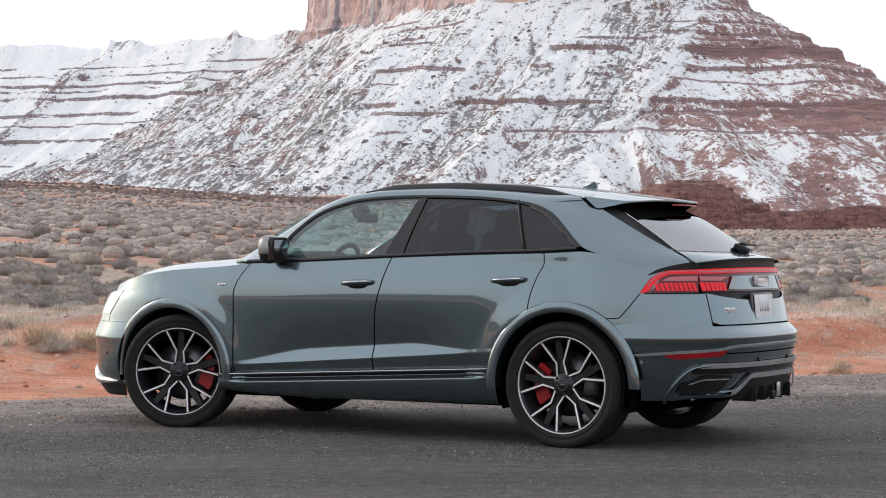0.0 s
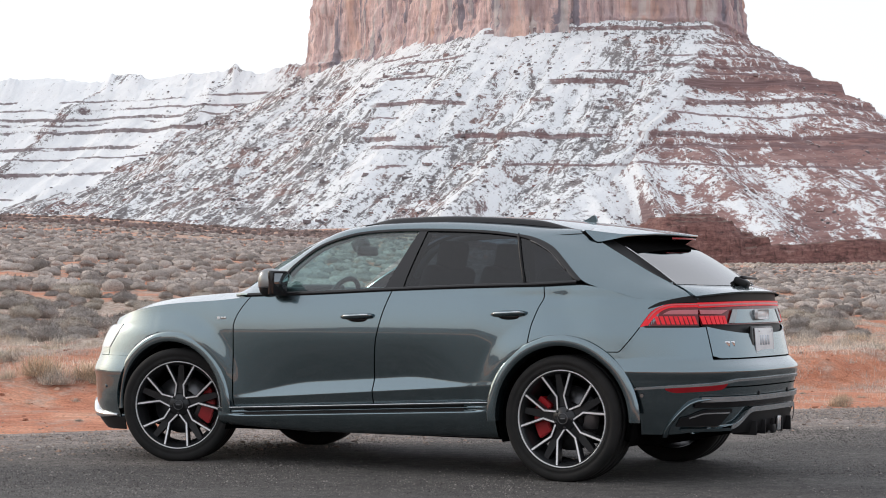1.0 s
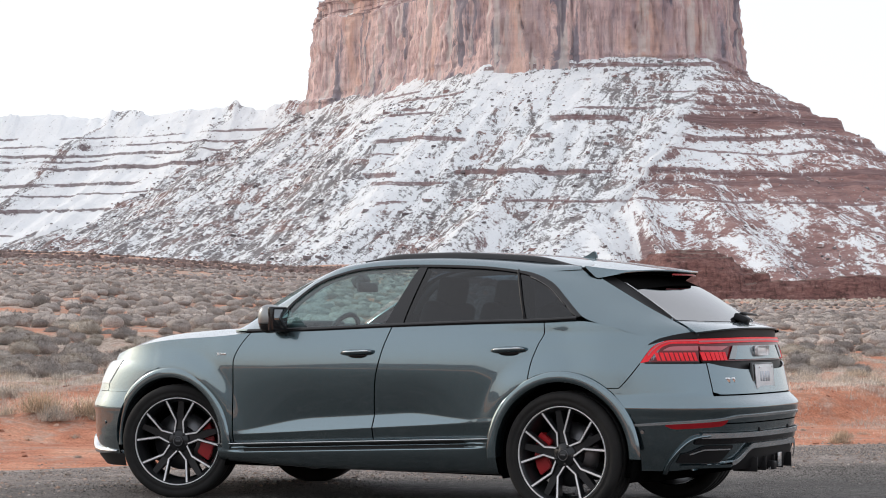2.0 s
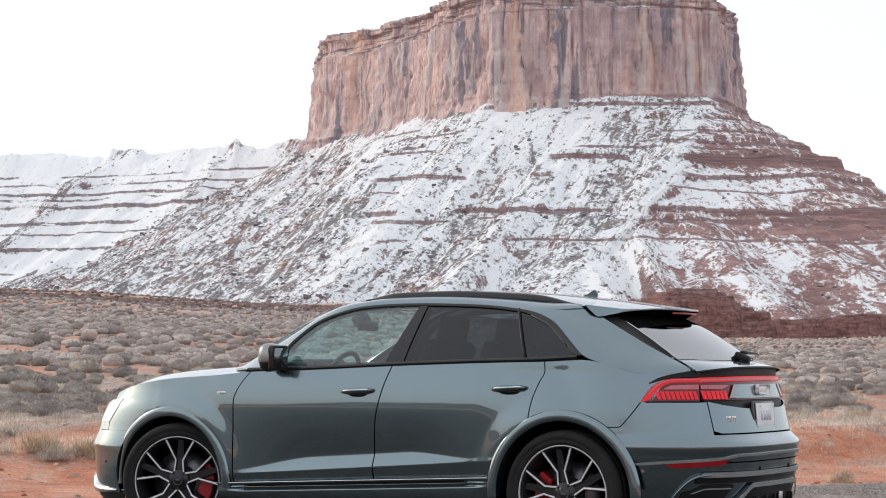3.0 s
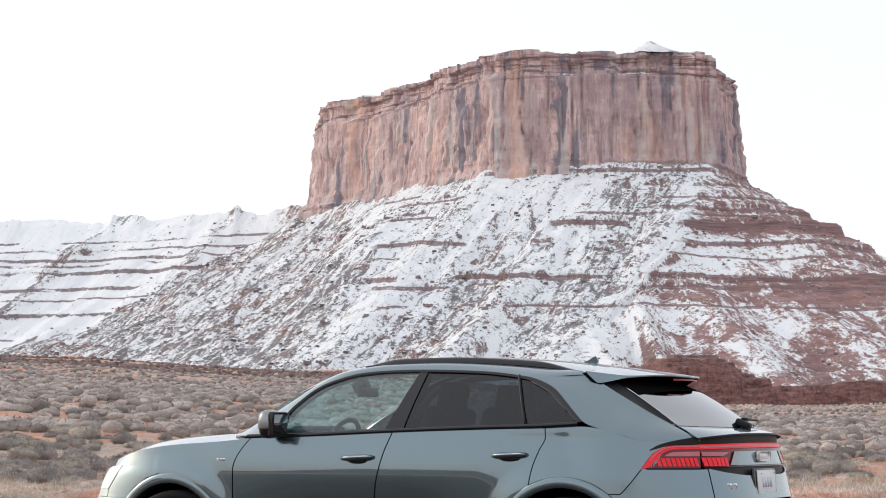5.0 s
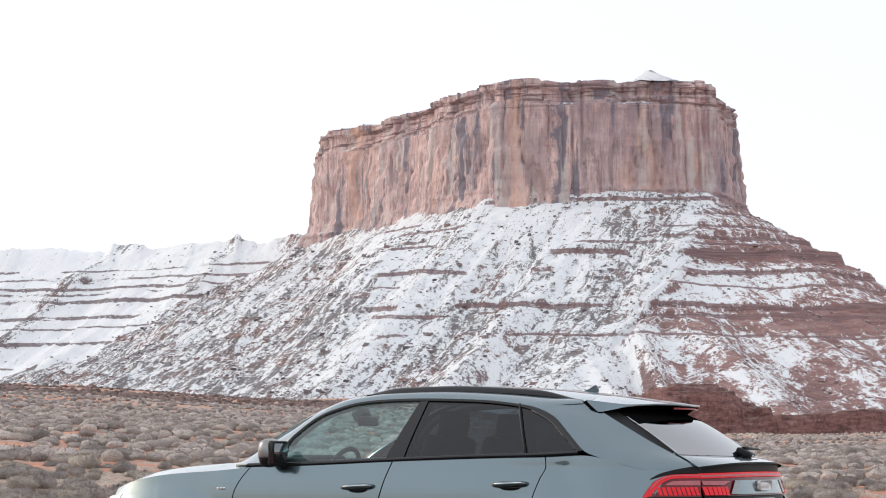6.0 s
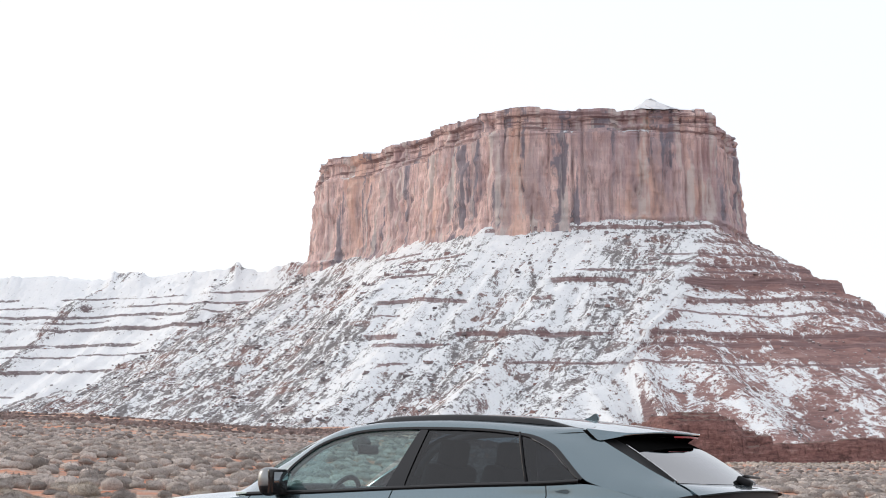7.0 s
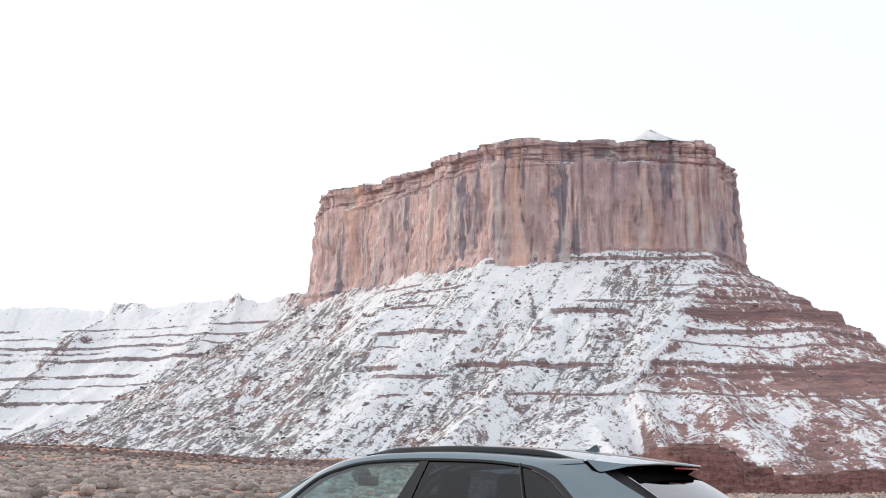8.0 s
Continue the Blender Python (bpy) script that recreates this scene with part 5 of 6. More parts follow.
def lerp_z(z, low, high):
    """A line in (x, z) given by two points, as x of z."""
    return low[0] + (high[0] - low[0]) * (np.asarray(z, float) - low[1]) / (high[1] - low[1])


SEAM_A = lambda z: 0.530 + 0.115 * np.clip((np.asarray(z, float) - 0.93) / 0.19, 0, 1.1) ** 1.6
SEAM_B = lambda z: curve(z, (0.25, 1.655), (0.36, 1.640), (0.50, 1.630), (0.79, 1.651), (1.01, 1.703), (1.17, 1.763), (1.2, 1.775))
SEAM_C = lambda z: curve(z, (0.25, 2.740), (0.60, 2.752), (0.79, 2.769), (0.945, 2.789), (1.06, 2.830), (1.138, 2.864), (1.21, 2.858))
CUT = 0.487


def build_side(car, side):
    low_door = lambda x: trim_z(x) + 0.004
    top = lambda x: belt_z(x) - 0.014
    # front wing
    x, z = panel_grid(lambda z: -0.60 + 0 * np.asarray(z), SEAM_A, lambda x: np.maximum(np.maximum(arch(x, CUT, 0), np.where(x < -0.345, 0.72, 0)), low_door(x)), lambda x: np.minimum(shoulder_z(x), top(x)), 90, 46)
    wing = skin("front_wing", hull(nose_w(x, z), z), PAINT, car, side, 0.014)
    for k, dx in enumerate((0, 0.028, 0.052)):
        q = hull(0.405 + dx, 0.987)
        part("wing_badge", block((0.020 if k else 0.022, 0.004, 0.017), (q[0], (q[1] - 0.002) * side, q[2]), 0.002), CHROME if k else MACHINED, wing, "small bright plain badge")
    # doors
    x, z = panel_grid(SEAM_A, SEAM_B, low_door, top, 70, 60, (crease_z,))
    door = skin("front_door", hull(x, z), PAINT, car, side, 0.014)
    door_handle(door, 1.52, 1.006, side)
    window_patch("window_pane", lambda z: np.maximum(0.80, 0 * z), lambda z: lerp_z(z, (1.705, 1.18), (1.855, 1.55)), CLEAR_GLASS, door, side, 0.010, 40, 20, "clear green-tinted window pane")
    window_patch("door_pillar", lambda z: lerp_z(z, (1.70, 1.18), (1.85, 1.55)), lambda z: lerp_z(z, (1.838, 1.19), (1.912, 1.55)), GLOSS_BLACK, door, side, 0.002, 6, 10, "gloss black door pillar cover")
    skin("mirror_sail", house(*window_grid(0.77, 0.915), -0.002), GLOSS_BLACK, door, side, 0.01, "black triangle behind the mirror")
    x, z = panel_grid(SEAM_B, SEAM_C, lambda x: np.maximum(low_door(x), arch(x, CUT, WHEELBASE)), top, 80, 60, (crease_z,))
    door = skin("rear_door", hull(x, z), PAINT, car, side, 0.014)
    door_handle(door, 2.63, 1.029, side)
    window_patch("window_pane", lambda z: lerp_z(z, (1.843, 1.19), (1.917, 1.55)), lambda z: lerp_z(z, (2.722, 1.21), (2.595, 1.53)), DARK_GLASS, door, side, 0.010, 30, 16, "dark privacy glass pane")
    post = [house(lerp_z(z, (2.727, 1.21), (2.600, 1.53)), z, 0.002) for z in np.linspace(1.205, 1.53, 8)]
    part("window_post", tube([(p[0], p[1] * side, p[2]) for p in post], 0.009, 6), MATT_BLACK, door, "thin dark window post")
    window_patch("quarter_window", lambda z: lerp_z(z, (2.731, 1.21), (2.604, 1.53)), lambda z: 3.09 - (np.asarray(z) - 1.2) * 0.9, DARK_GLASS, car, side, 0.009, 20, 14, "dark privacy glass quarter window")
    # rear quarter
    w1 = float(tail_w(3.545, 0.95))
    light_top = lambda w: np.where(w < 10, 0.80, 0.80 + 0.155 * np.clip((w - w1 + 0.14) / 0.14, 0, 1) + 0.15 * ease(w1 - 0.01, w1 + 0.17, w) + 0.012 * ease(w1 + 0.17, 10.9, w))
    ws = np.concatenate([np.linspace(2.772, TAIL0 - 0.002, 34), 10 + np.linspace(0.03, 0.905, 60)])
    lo = np.where(ws < 10, np.maximum(arch(ws, CUT, WHEELBASE), 0.3), np.maximum(0.8, light_top(ws)))
    xw = hull(ws, np.full(len(ws), 0.85))[:, 0]
    lo = np.maximum(lo, arch(xw, CUT, WHEELBASE))
    lo = np.where((ws > 10) & (xw > 3.33), np.maximum(0.803, light_top(ws)), lo)
    hi = np.where(ws < 10, belt_z(np.minimum(ws, 3.1)) - 0.014, haunch_z(ws))
    v = np.linspace(0, 1, 30)
    z = lo[:, None] + (np.maximum(hi, lo + 0.01) - lo)[:, None] * v
    wv = ws[:, None] + 0 * z
    seam = np.where(z > 0, SEAM_C(z) + 0.003, 0)
    wv = np.where(wv < 10, seam + (wv - 2.772) * (TAIL0 - 0.002 - seam) / (TAIL0 - 0.002 - 2.772), wv)
    skin("rear_quarter_panel", hull(wv, z), PAINT, car, side, 0.014)
    # flared arch mouldings
    for ax, rin, rout, span in ((0.0, 0.437, 0.507, (-0.08, 3.22)), (WHEELBASE, 0.447, 0.516, (-0.02, 3.20))):
        t = np.linspace(*span, 64)
        rows = []
        for q, out in ((0, 0.006), (0.05, 0.013), (0.3, 0.017), (0.75, 0.014), (0.97, 0.009), (1.0, -0.003)):
            r = rin + (rout - rin) * q
            px, pz = ax + r * np.cos(t), HUB + r * np.sin(t)
            base = 0.9865 - 0.02 * ease(0.0, -0.5, px) * 1.0 - 0.055 * ease(-0.36, -0.58, px) - 0.040 * ease(3.2, 3.55, px) - 0.008 * ease(0.45, 0.3, pz)
            rows.append(np.stack([px, -(base + out), pz], -1))
        inner = rows[0].copy()
        inner[:, 1] += 0.10
        skin("arch_flare", np.stack([inner] + rows, 1), PAINT, car, side, 0, "grey wheel arch flare")
        liner = np.stack([np.stack([ax + (rin + 0.012) * np.cos(t2), y + 0 * t2, HUB + (rin + 0.012) * np.sin(t2)], -1) for t2 in [np.linspace(-0.35, 3.5, 40)] for y in (-0.93, -0.78, -0.6)], 1)
        skin("wheel_liner", liner, LINER, car, side)
        wall = np.stack([np.stack([ax + r * np.cos(t3), -0.6 + 0 * t3, HUB + r * np.sin(t3)], -1) for t3 in [np.linspace(-0.35, 3.5, 40)] for r in (0.02, rin + 0.012)], 1)
        skin("wheel_liner", wall, LINER, car, side)
    # side skirt with its fluted trim
    xs = np.linspace(0.40, 2.53, 60)
    zt = trim_z(xs)
    fade = ease(0.50, 0.62, xs) * (1 - ease(2.36, 2.44, xs))
    rows = []
    for dz, y, k in ((0.002, 0.955, 0), (0.0, 0.984, 0), (-0.008, 0.988, 0), (-0.014, 0.976, 0), (-0.026, 0.968 - 0.012, 1), (-0.030, 0.972, 1), (-0.036, 0.972, 1), (-0.040, 0.952, 1), (-0.052, 0.950, 1), (-0.056, 0.972, 1), (-0.066, 0.973, 0)):
        yy = y * fade + 0.975 * (1 - fade) if k else y + 0 * xs
        rows.append(np.stack([xs, -yy, zt + dz], -1))
    floor = curve(xs, (0.40, 0.262), (1.2, 0.238), (2.53, 0.246))
    for q, y in ((0.35, 0.958), (0.7, 0.938), (0.95, 0.915), (1.0, 0.89), (1.0, 0.80)):
        rows.append(np.stack([xs, -(y + 0 * xs), (zt - 0.066) * (1 - q) + floor * q], -1))
    sill = skin("side_skirt", np.stack(rows, 1), PAINT, car, side, 0.004, "grey side skirt with a fluted black trim")
    part("skirt_trim", tube([(x, -0.9895 * side, float(trim_z(x)) - 0.003) for x in np.linspace(0.405, 2.50, 30)], 0.0045, 6), SILVER, sill, "thin satin trim line")
    groove = np.stack([np.stack([xs[6:-6], -(y + 0 * xs[6:-6]), zt[6:-6] + dz], -1) for dz, y in ((-0.012, 0.980), (-0.024, 0.978), (-0.026, 0.974))], 1)
    skin("trim_groove", groove, MATT_BLACK, sill, side, 0.003, "black groove in the skirt")
    groove = np.stack([np.stack([xs[6:-6], -(y + 0 * xs[6:-6]), zt[6:-6] + dz], -1) for dz, y in ((-0.037, 0.975), (-0.053, 0.975))], 1)
    skin("trim_groove", groove, MATT_BLACK, sill, side, 0.003, "black groove in the skirt")


def window_grid(x0, x1):
    x = np.linspace(x0, x1, 8)[:, None] + np.zeros((1, 5))
    lo, hi = belt_z(x), np.maximum(dlo_top(x) - 0.004, belt_z(x) + 0.003)
    return x, lo + (hi - lo) * np.linspace(0, 1, 5)[None]


def door_handle(door, x, z, side):
    y = float(side_y(x, z))
    n = 13
    t = np.linspace(-1, 1, n)
    pts = [(x + 0.118 * q, -(y + 0.030 - 0.024 * abs(q) ** 5) * side, z + 0.006 * q + 0.008 * (1 - q * q) * 0.3) for q in t]
    rad = [0.021 * (1 - 0.45 * abs(q) ** 4) for q in t]
    h = part("door_handle", tube(pts, rad, 10, flat=0.9), PAINT, door, "body-coloured pull handle")
    part("handle_strip", tube([(p[0], p[1] - 0.014 * side, p[2] + 0.004) for p in pts[1:-1]], 0.006, 6), CHROME, h, "bright strip on the handle")
    # a black bar on the skin stands for the shaded cup
    cup = [(x + 0.075 * q, -(y + 0.0015 - 0.001) * side, z - 0.020) for q in t]
    part("handle_recess", tube(cup, [0.020 * math.sqrt(max(0.02, 1 - q * q)) for q in t], 10, flat=1.0), GLOSS_BLACK, h, "shadowed recess behind the handle")


def build_mirror(car, side):
    mirror = new("door_mirror")
    mirror.parent = car
    cx, cy, cz = 0.886, -1.030 * side, 1.222

    def shell(grow, zlo, zhi):
        bm = bmesh.new()
        bmesh.ops.create_uvsphere(bm, u_segments=36, v_segments=24, radius=1)
        for v in bm.verts:
            x, y, z = v.co
            box = lambda c, n: math.copysign(abs(c) ** n, c)
            x, y, z = box(x, 0.8), box(y, 0.72), box(z, 0.72)
            v.co = (min(x * 0.088, 0.044), y * 0.080, z * 0.094 * (1 - 0.16 * x))
            v.co *= grow
            v.co.z = min(max(v.co.z, zlo), zhi)
            v.co.x += 0.10 * v.co.y * side
        bmesh.ops.translate(bm, vec=(cx, cy, cz), verts=bm.verts)
        for f in bm.faces:
            f.smooth = True
        return bm

    part("mirror_housing", shell(1.0, -0.030, 0.1), CAP, mirror, "satin grey mirror cap")
    part("mirror_base", shell(0.97, -0.1, 0.03), GLOSS_BLACK, mirror, "black lower mirror shell")
    part("mirror_rim", block((0.046, 0.160, 0.166), (cx + 0.040, cy, cz), 0.016, (0, 0, -6 * side), 3), GLOSS_BLACK, mirror, "black rim round the mirror glass")
    part("mirror_glass", block((0.004, 0.128, 0.128), (cx + 0.0645, cy, cz), 0.0, (0, 4, -9 * side)), pane_mirror(), mirror, "mirror glass")
    part("mirror_stalk", tube([(0.90, -0.925 * side, 1.150), (0.895, -0.97 * side, 1.158), (0.89, -1.02 * side, 1.165)], [0.035, 0.030, 0.03], 10, flat=0.5), GLOSS_BLACK, mirror, "black mirror stalk")


MIRROR_MAT = []


def pane_mirror():
    if not MIRROR_MAT:
        s = Shader("mirror_glass", Roughness=0.02, Metallic=1.0, Base_Color=(0.20, 0.22, 0.23))
        MIRROR_MAT.append(s.mat)
    return MIRROR_MAT[0]


def build_top(car):
    # roof skin
    u, v = np.meshgrid(np.linspace(0, 1, 40), np.linspace(-1, 1, 25), indexing="ij")
    y = 0.655 * v
    x0, x1 = 1.06 + 0.30 * np.abs(v) ** 2.2, 3.06 - 0.06 * v**2
    x = x0 + (x1 - x0) * u
    skin("roof", np.stack([x, y, roof_z(x, y)], -1), PAINT, car, 1, 0.01, "painted roof", away=(2, 0, 0))
    # windscreen
    u, v = np.meshgrid(np.linspace(0, 1, 16), np.linspace(-1, 1, 25), indexing="ij")
    xb, zb = 0.22 + 0.22 * np.abs(v) ** 2, 1.165 - 0.005 * v**2
    xt, yt = 1.05 + 0.30 * np.abs(v) ** 2.2, 0.65 * v
    zt = roof_z(xt, yt)
    yb = 0.74 * v
    bow = 0.05 * 4 * u * (1 - u)
    skin("windscreen", np.stack([xb + (xt - xb) * u - bow * 0.5, yb + (yt - yb) * u, zb + (zt - zb) * u + bow], -1), CLEAR_GLASS, car, 1, 0, "clear laminated windscreen")
    # bonnet
    u, v = np.meshgrid(np.linspace(0, 1, 40), np.linspace(-1, 1, 33), indexing="ij")
    tip = -0.80 + 0.25 * np.abs(v) ** 3
    x = tip + (0.46 + 0.14 * np.abs(v) ** 3 - tip) * u
    ye = -hull(nose_w(x, shoulder_z(x)), shoulder_z(x))[..., 1] - 0.004
    y = ye * v
    mid = curve(x, (-0.82, 0.985), (-0.75, 1.022), (-0.592, 1.068), (-0.386, 1.110), (-0.184, 1.136), (0.115, 1.160), (0.3, 1.172), (0.65, 1.18))
    z = mid - (mid - shoulder_z(x)) * np.abs(v) ** 3.2 + 0.008 * np.exp(-((np.abs(v) - 0.72) / 0.10) ** 2)
    skin("bonnet", np.stack([x, y, z], -1), PAINT, car, 1, 0.012, "long painted bonnet", away=(0, 0, 0))
    # roof rails, black with a shaped foot at each end
    for side in (1, -1):
        xs = np.linspace(1.36, 2.96, 40)
        e = np.minimum((xs - 1.36) / 0.28, (2.96 - xs) / 0.30)
        lift = ease(0, 1, e)
        yy = 0.632 - 0.012 * ease(2.0, 2.9, xs)
        zz = roof_z(xs, yy)
        rows = []
        for dy, dz in ((-0.030, -0.004), (-0.026, 0.026), (-0.010, 0.034), (0.014, 0.032), (0.028, 0.018), (0.034, -0.006)):
            rows.append(np.stack([xs, -(yy + dy * (0.6 + 0.4 * lift)), zz + dz * (0.15 + 0.85 * lift) + (0.004 if dz < 0 else 0.0)], -1))
        skin("roof_rail", np.stack(rows, 1), GLOSS_BLACK, car, side, 0.002, "black roof rail")
    # fin aerial
    fin = prism([(0.0, 0.0), (0.16, 0.0), (0.165, 0.022), (0.150, 0.058), (0.135, 0.060), (0.08, 0.026), (0.02, 0.006)], -0.014, 0.014, 0.005)
    bmesh.ops.scale(fin, vec=(0.85, 1, 0.8), verts=fin.verts)
    bmesh.ops.translate(fin, vec=(2.64, 0, float(roof_z(2.71, 0)) - 0.006), verts=fin.verts)
    part("fin_aerial", fin, PAINT, car, "small fin aerial")


def build_tail(car):
    # rear window, spoiler and deck
    vv = np.linspace(-1, 1, 41)

    def glass(u0, u1):
        """Part of the rear screen between two shares of its height."""
        u = u0 + (u1 - u0) * np.linspace(0, 1, 16)[:, None] + 0 * vv
        p = np.empty((16, 41, 3))
        for k in range(41):
            for q in range(3):
                p[:, k, q] = np.interp(u[:, k], np.linspace(0, 1, 16), rear[:, k, q])
        return p

    u, v = np.meshgrid(np.linspace(0, 1, 16), vv, indexing="ij")
    xt, zt, yt = 3.235 - 0.10 * v**2, 1.508 - 0.012 * v**2, 0.53 * v
    xb, zb, yb = 3.74 - 0.125 * v**2, 1.205 + 0.008 * v**2, 0.645 * v
    bow = 0.046 * (1 - 0.78 * v**2) * 4 * u * (1 - u)
    rear = np.stack([xt + (xb - xt) * u, yt + (yb - yt) * u, zt + (zb - zt) * u + bow], -1)
    skin("rear_window", glass(0.375, 1.0), SCREEN_GLASS, car, 1, 0, "dark sloping rear window")
    # black band paints the spoiler's shade and its mirror image on the glass
    skin("window_header", glass(0.0, 0.375), LINER, car, 1, 0, "black band along the top of the rear window")
    for side in (1, -1):
        bl = run3(BLADE, 20) * (1, -1, 1)
        gl = run3(rear[:, 0], 20)
        f = np.linspace(0, 1, 5)[None, :, None]
        rows = bl[:, None] * (1 - f) + gl[:, None] * f
        rows[:, 1:4] -= (0.004, 0, 0.006)
        skin("rear_blade", rows, MATT_BLACK, car, side, 0.006, "black blade beside the rear window", away=(2.6, 0, 1.0))
        part("blade_edge", tube([tuple(q * (1, side, 1) + (0.003, 0, 0.004)) for q in run3(rear[3:, 0], 16)], 0.004, 6), SILVER, car, "thin bright edge of the blade")
    # spoiler: upper skin, lip and underside
    idx = np.arange(9)

    def rim(pts):
        """Half a rim by control points, made smooth and mirrored."""
        q = np.stack([curve(np.linspace(0, 8, 33), *zip(idx, [c[k] for c in pts])) for k in range(3)], -1)
        return np.concatenate([q, q[-2::-1] * (1, -1, 1)], 0)

    crown = rim([(3.010, -0.660, 1.553), (3.05, -0.660, 1.549), (3.095, -0.645, 1.543), (3.171, -0.58, 1.532), (3.232, -0.516, 1.526), (3.303, -0.419, 1.529), (3.357, -0.322, 1.534), (3.407, -0.194, 1.534), (3.435, 0.0, 1.531)])
    edge = rim([(3.015, -0.668, 1.546), (3.055, -0.676, 1.512), (3.104, -0.668, 1.477), (3.171, -0.592, 1.494), (3.232, -0.520, 1.510), (3.303, -0.421, 1.519), (3.357, -0.323, 1.523), (3.407, -0.195, 1.522), (3.435, 0.0, 1.518)])
    yl = 0.655 * np.linspace(-1, 1, 65)
    lead = np.stack([3.0 + 0 * yl, yl, roof_z(3.0 + 0 * yl, yl) + 0.003], -1)
    skin("roof_spoiler", np.stack([lead + (crown - lead) * q + (0, 0, 0.006 * q * (1 - q)) for q in np.linspace(0, 1, 9)], 0), PAINT, car, 1, 0, "body-coloured roof spoiler")
    skin("spoiler_rim", np.stack([crown, crown * 0.5 + edge * 0.5 + (0.003, 0, 0), edge], 0), PAINT, car, 1, 0, "painted rim of the spoiler")
    glass_top = np.stack([np.interp(np.linspace(-1, 1, 65), vv, rear[0][:, k]) for k in range(3)], -1)
    inner = edge * (0.985, 0.985, 1) + (0, 0, -0.004)
    skin("spoiler_underside", np.stack([edge, inner, glass_top + (0, 0, 0.002)], 0), LINER, car, 1, 0, "black spoiler underside")
    lamp = np.stack([np.stack([3.428 - 0.31 * w**2, 0.645 * w, 1.534 - 0.016 * w**2 + dz], -1) for w in [np.linspace(-0.30, 0.30, 9)] for dz in (-0.022, -0.033)], 0)
    skin("brake_lamp", lamp, REFLECTOR, car, 1, 0.004, "narrow red high brake lamp", away=(3, 0, 1.4))
    u, v = np.meshgrid(np.linspace(0, 1, 10), np.linspace(-1, 1, 31), indexing="ij")
    lipw = hull(tail_wy(0.69 * np.abs(v), 1.165), 1.165)
    xl = lipw[..., 0] + 0.012
    yl = 0.69 * v
    zl = 1.168 - 0.030 * np.abs(v) ** 3
    xb, zb, yb = 3.74 - 0.125 * v**2 - 0.004, 1.205 + 0.008 * v**2 - 0.002, 0.645 * v
    s = u**1.3
    skin("tailgate_deck", np.stack([xb + (xl - xb) * u, yb + (yl - yb) * u, zb + (zl - zb) * s], -1), PAINT, car, 1, 0.01, "painted deck below the rear window", away=(3.4, 0, 0.9))

    def band(name, y0, y1, z0, z1, material, parent, proud=0.0, n=30, m=5, label="", side=1, inward=0.006):
        yy = np.linspace(y0, y1, n)[:, None] + np.zeros((1, m))
        lo, hi = ((f(yy[:, 0]) if callable(f) else f) + np.zeros(n) for f in (z0, z1))
        zz = lo[:, None] + (hi - lo)[:, None] * np.linspace(0, 1, m)[None]
        p = hull(tail_wy(yy, zz), zz)
        p[..., 1] *= np.where(yy > 0, -1, 1)
        out = p - np.array([2.6, 0, 0.0])
        out[..., 2] = 0
        p = p + proud * out / np.linalg.norm(out, axis=-1)[..., None]
        return skin(name, p, material, parent, side, inward, label, away=(3.2, 0, 0.8))

    lip = lambda y: 1.164 - 0.030 * (np.abs(y) / 0.69) ** 3
    gate_top = lambda y: curve(np.abs(y), (0.0, 0.906), (0.27, 0.908), (0.52, 0.928), (0.66, 0.952))
    gate = band("tailgate", -0.660, 0.660, lambda y: 0.761 + 0.014 * ease(0.605, 0.66, np.abs(y)), gate_top, PAINT, car, 0.005, 60, 10, "painted tailgate with the plate recess")

    def patch(name, low, high, material, parent, proud, label, side=1, n=16):
        """A patch of the tail between two lines of (y, z)."""
        t = np.linspace(0, 1, n)
        line = [np.stack([np.interp(t, np.linspace(0, 1, len(q)), [c[k] for c in q]) for k in (0, 1)], -1) for q in (low, high)]
        g = line[0][:, None] + (line[1] - line[0])[:, None] * np.linspace(0, 1, 4)[None, :, None]
        p = hull(tail_wy(g[..., 0], g[..., 1]), g[..., 1])
        out = p - np.array([2.6, 0, 0.0])
        out[..., 2] = 0
        p = p + proud * out / np.linalg.norm(out, axis=-1)[..., None]
        return skin(name, p, material, parent, side, 0.003, label, away=(3.2, 0, 0.8))

    bar = lambda y: 1.083 + 0.010 * (1 - (y / 0.69) ** 2)
    # black colour stands for the shade below the lip
    band("lip_shadow", -0.69, 0.69, lambda y: bar(y) + 0.017, lambda y: lip(y) - 0.003, MATT_BLACK, gate, -0.014, 40, 3, "black recess under the tailgate lip")
    band("light_bar", -0.684, 0.684, lambda y: bar(y) - 0.015, lambda y: bar(y) + 0.015, RED_LAMP, gate, 0.004, 46, 4, "red light bar across the tailgate")
    # the bar's lit core is painted as a pale line
    band("light_bar_line", -0.680, 0.680, lambda y: bar(y) - 0.006, lambda y: bar(y) + 0.004, GREY_BAR, gate, 0.007, 46, 3, "pale line along the light bar")
    band("panel_shadow", -0.685, 0.685, 0.962, lambda y: bar(y) - 0.015, LAMP_DARK, gate, -0.006, 40, 3, "dark panel behind the lights")
    # the shade in this recess is put in as black
    band("gate_shadow", -0.672, 0.672, lambda y: gate_top(y) - 0.004, 0.963, MATT_BLACK, gate, -0.016, 40, 3, "black recess above the plate")
    band("emblem_panel", -0.40, 0.40, 0.972, 1.056, PAINT, gate, 0.002, 30, 4, "silver grey panel behind the emblem")
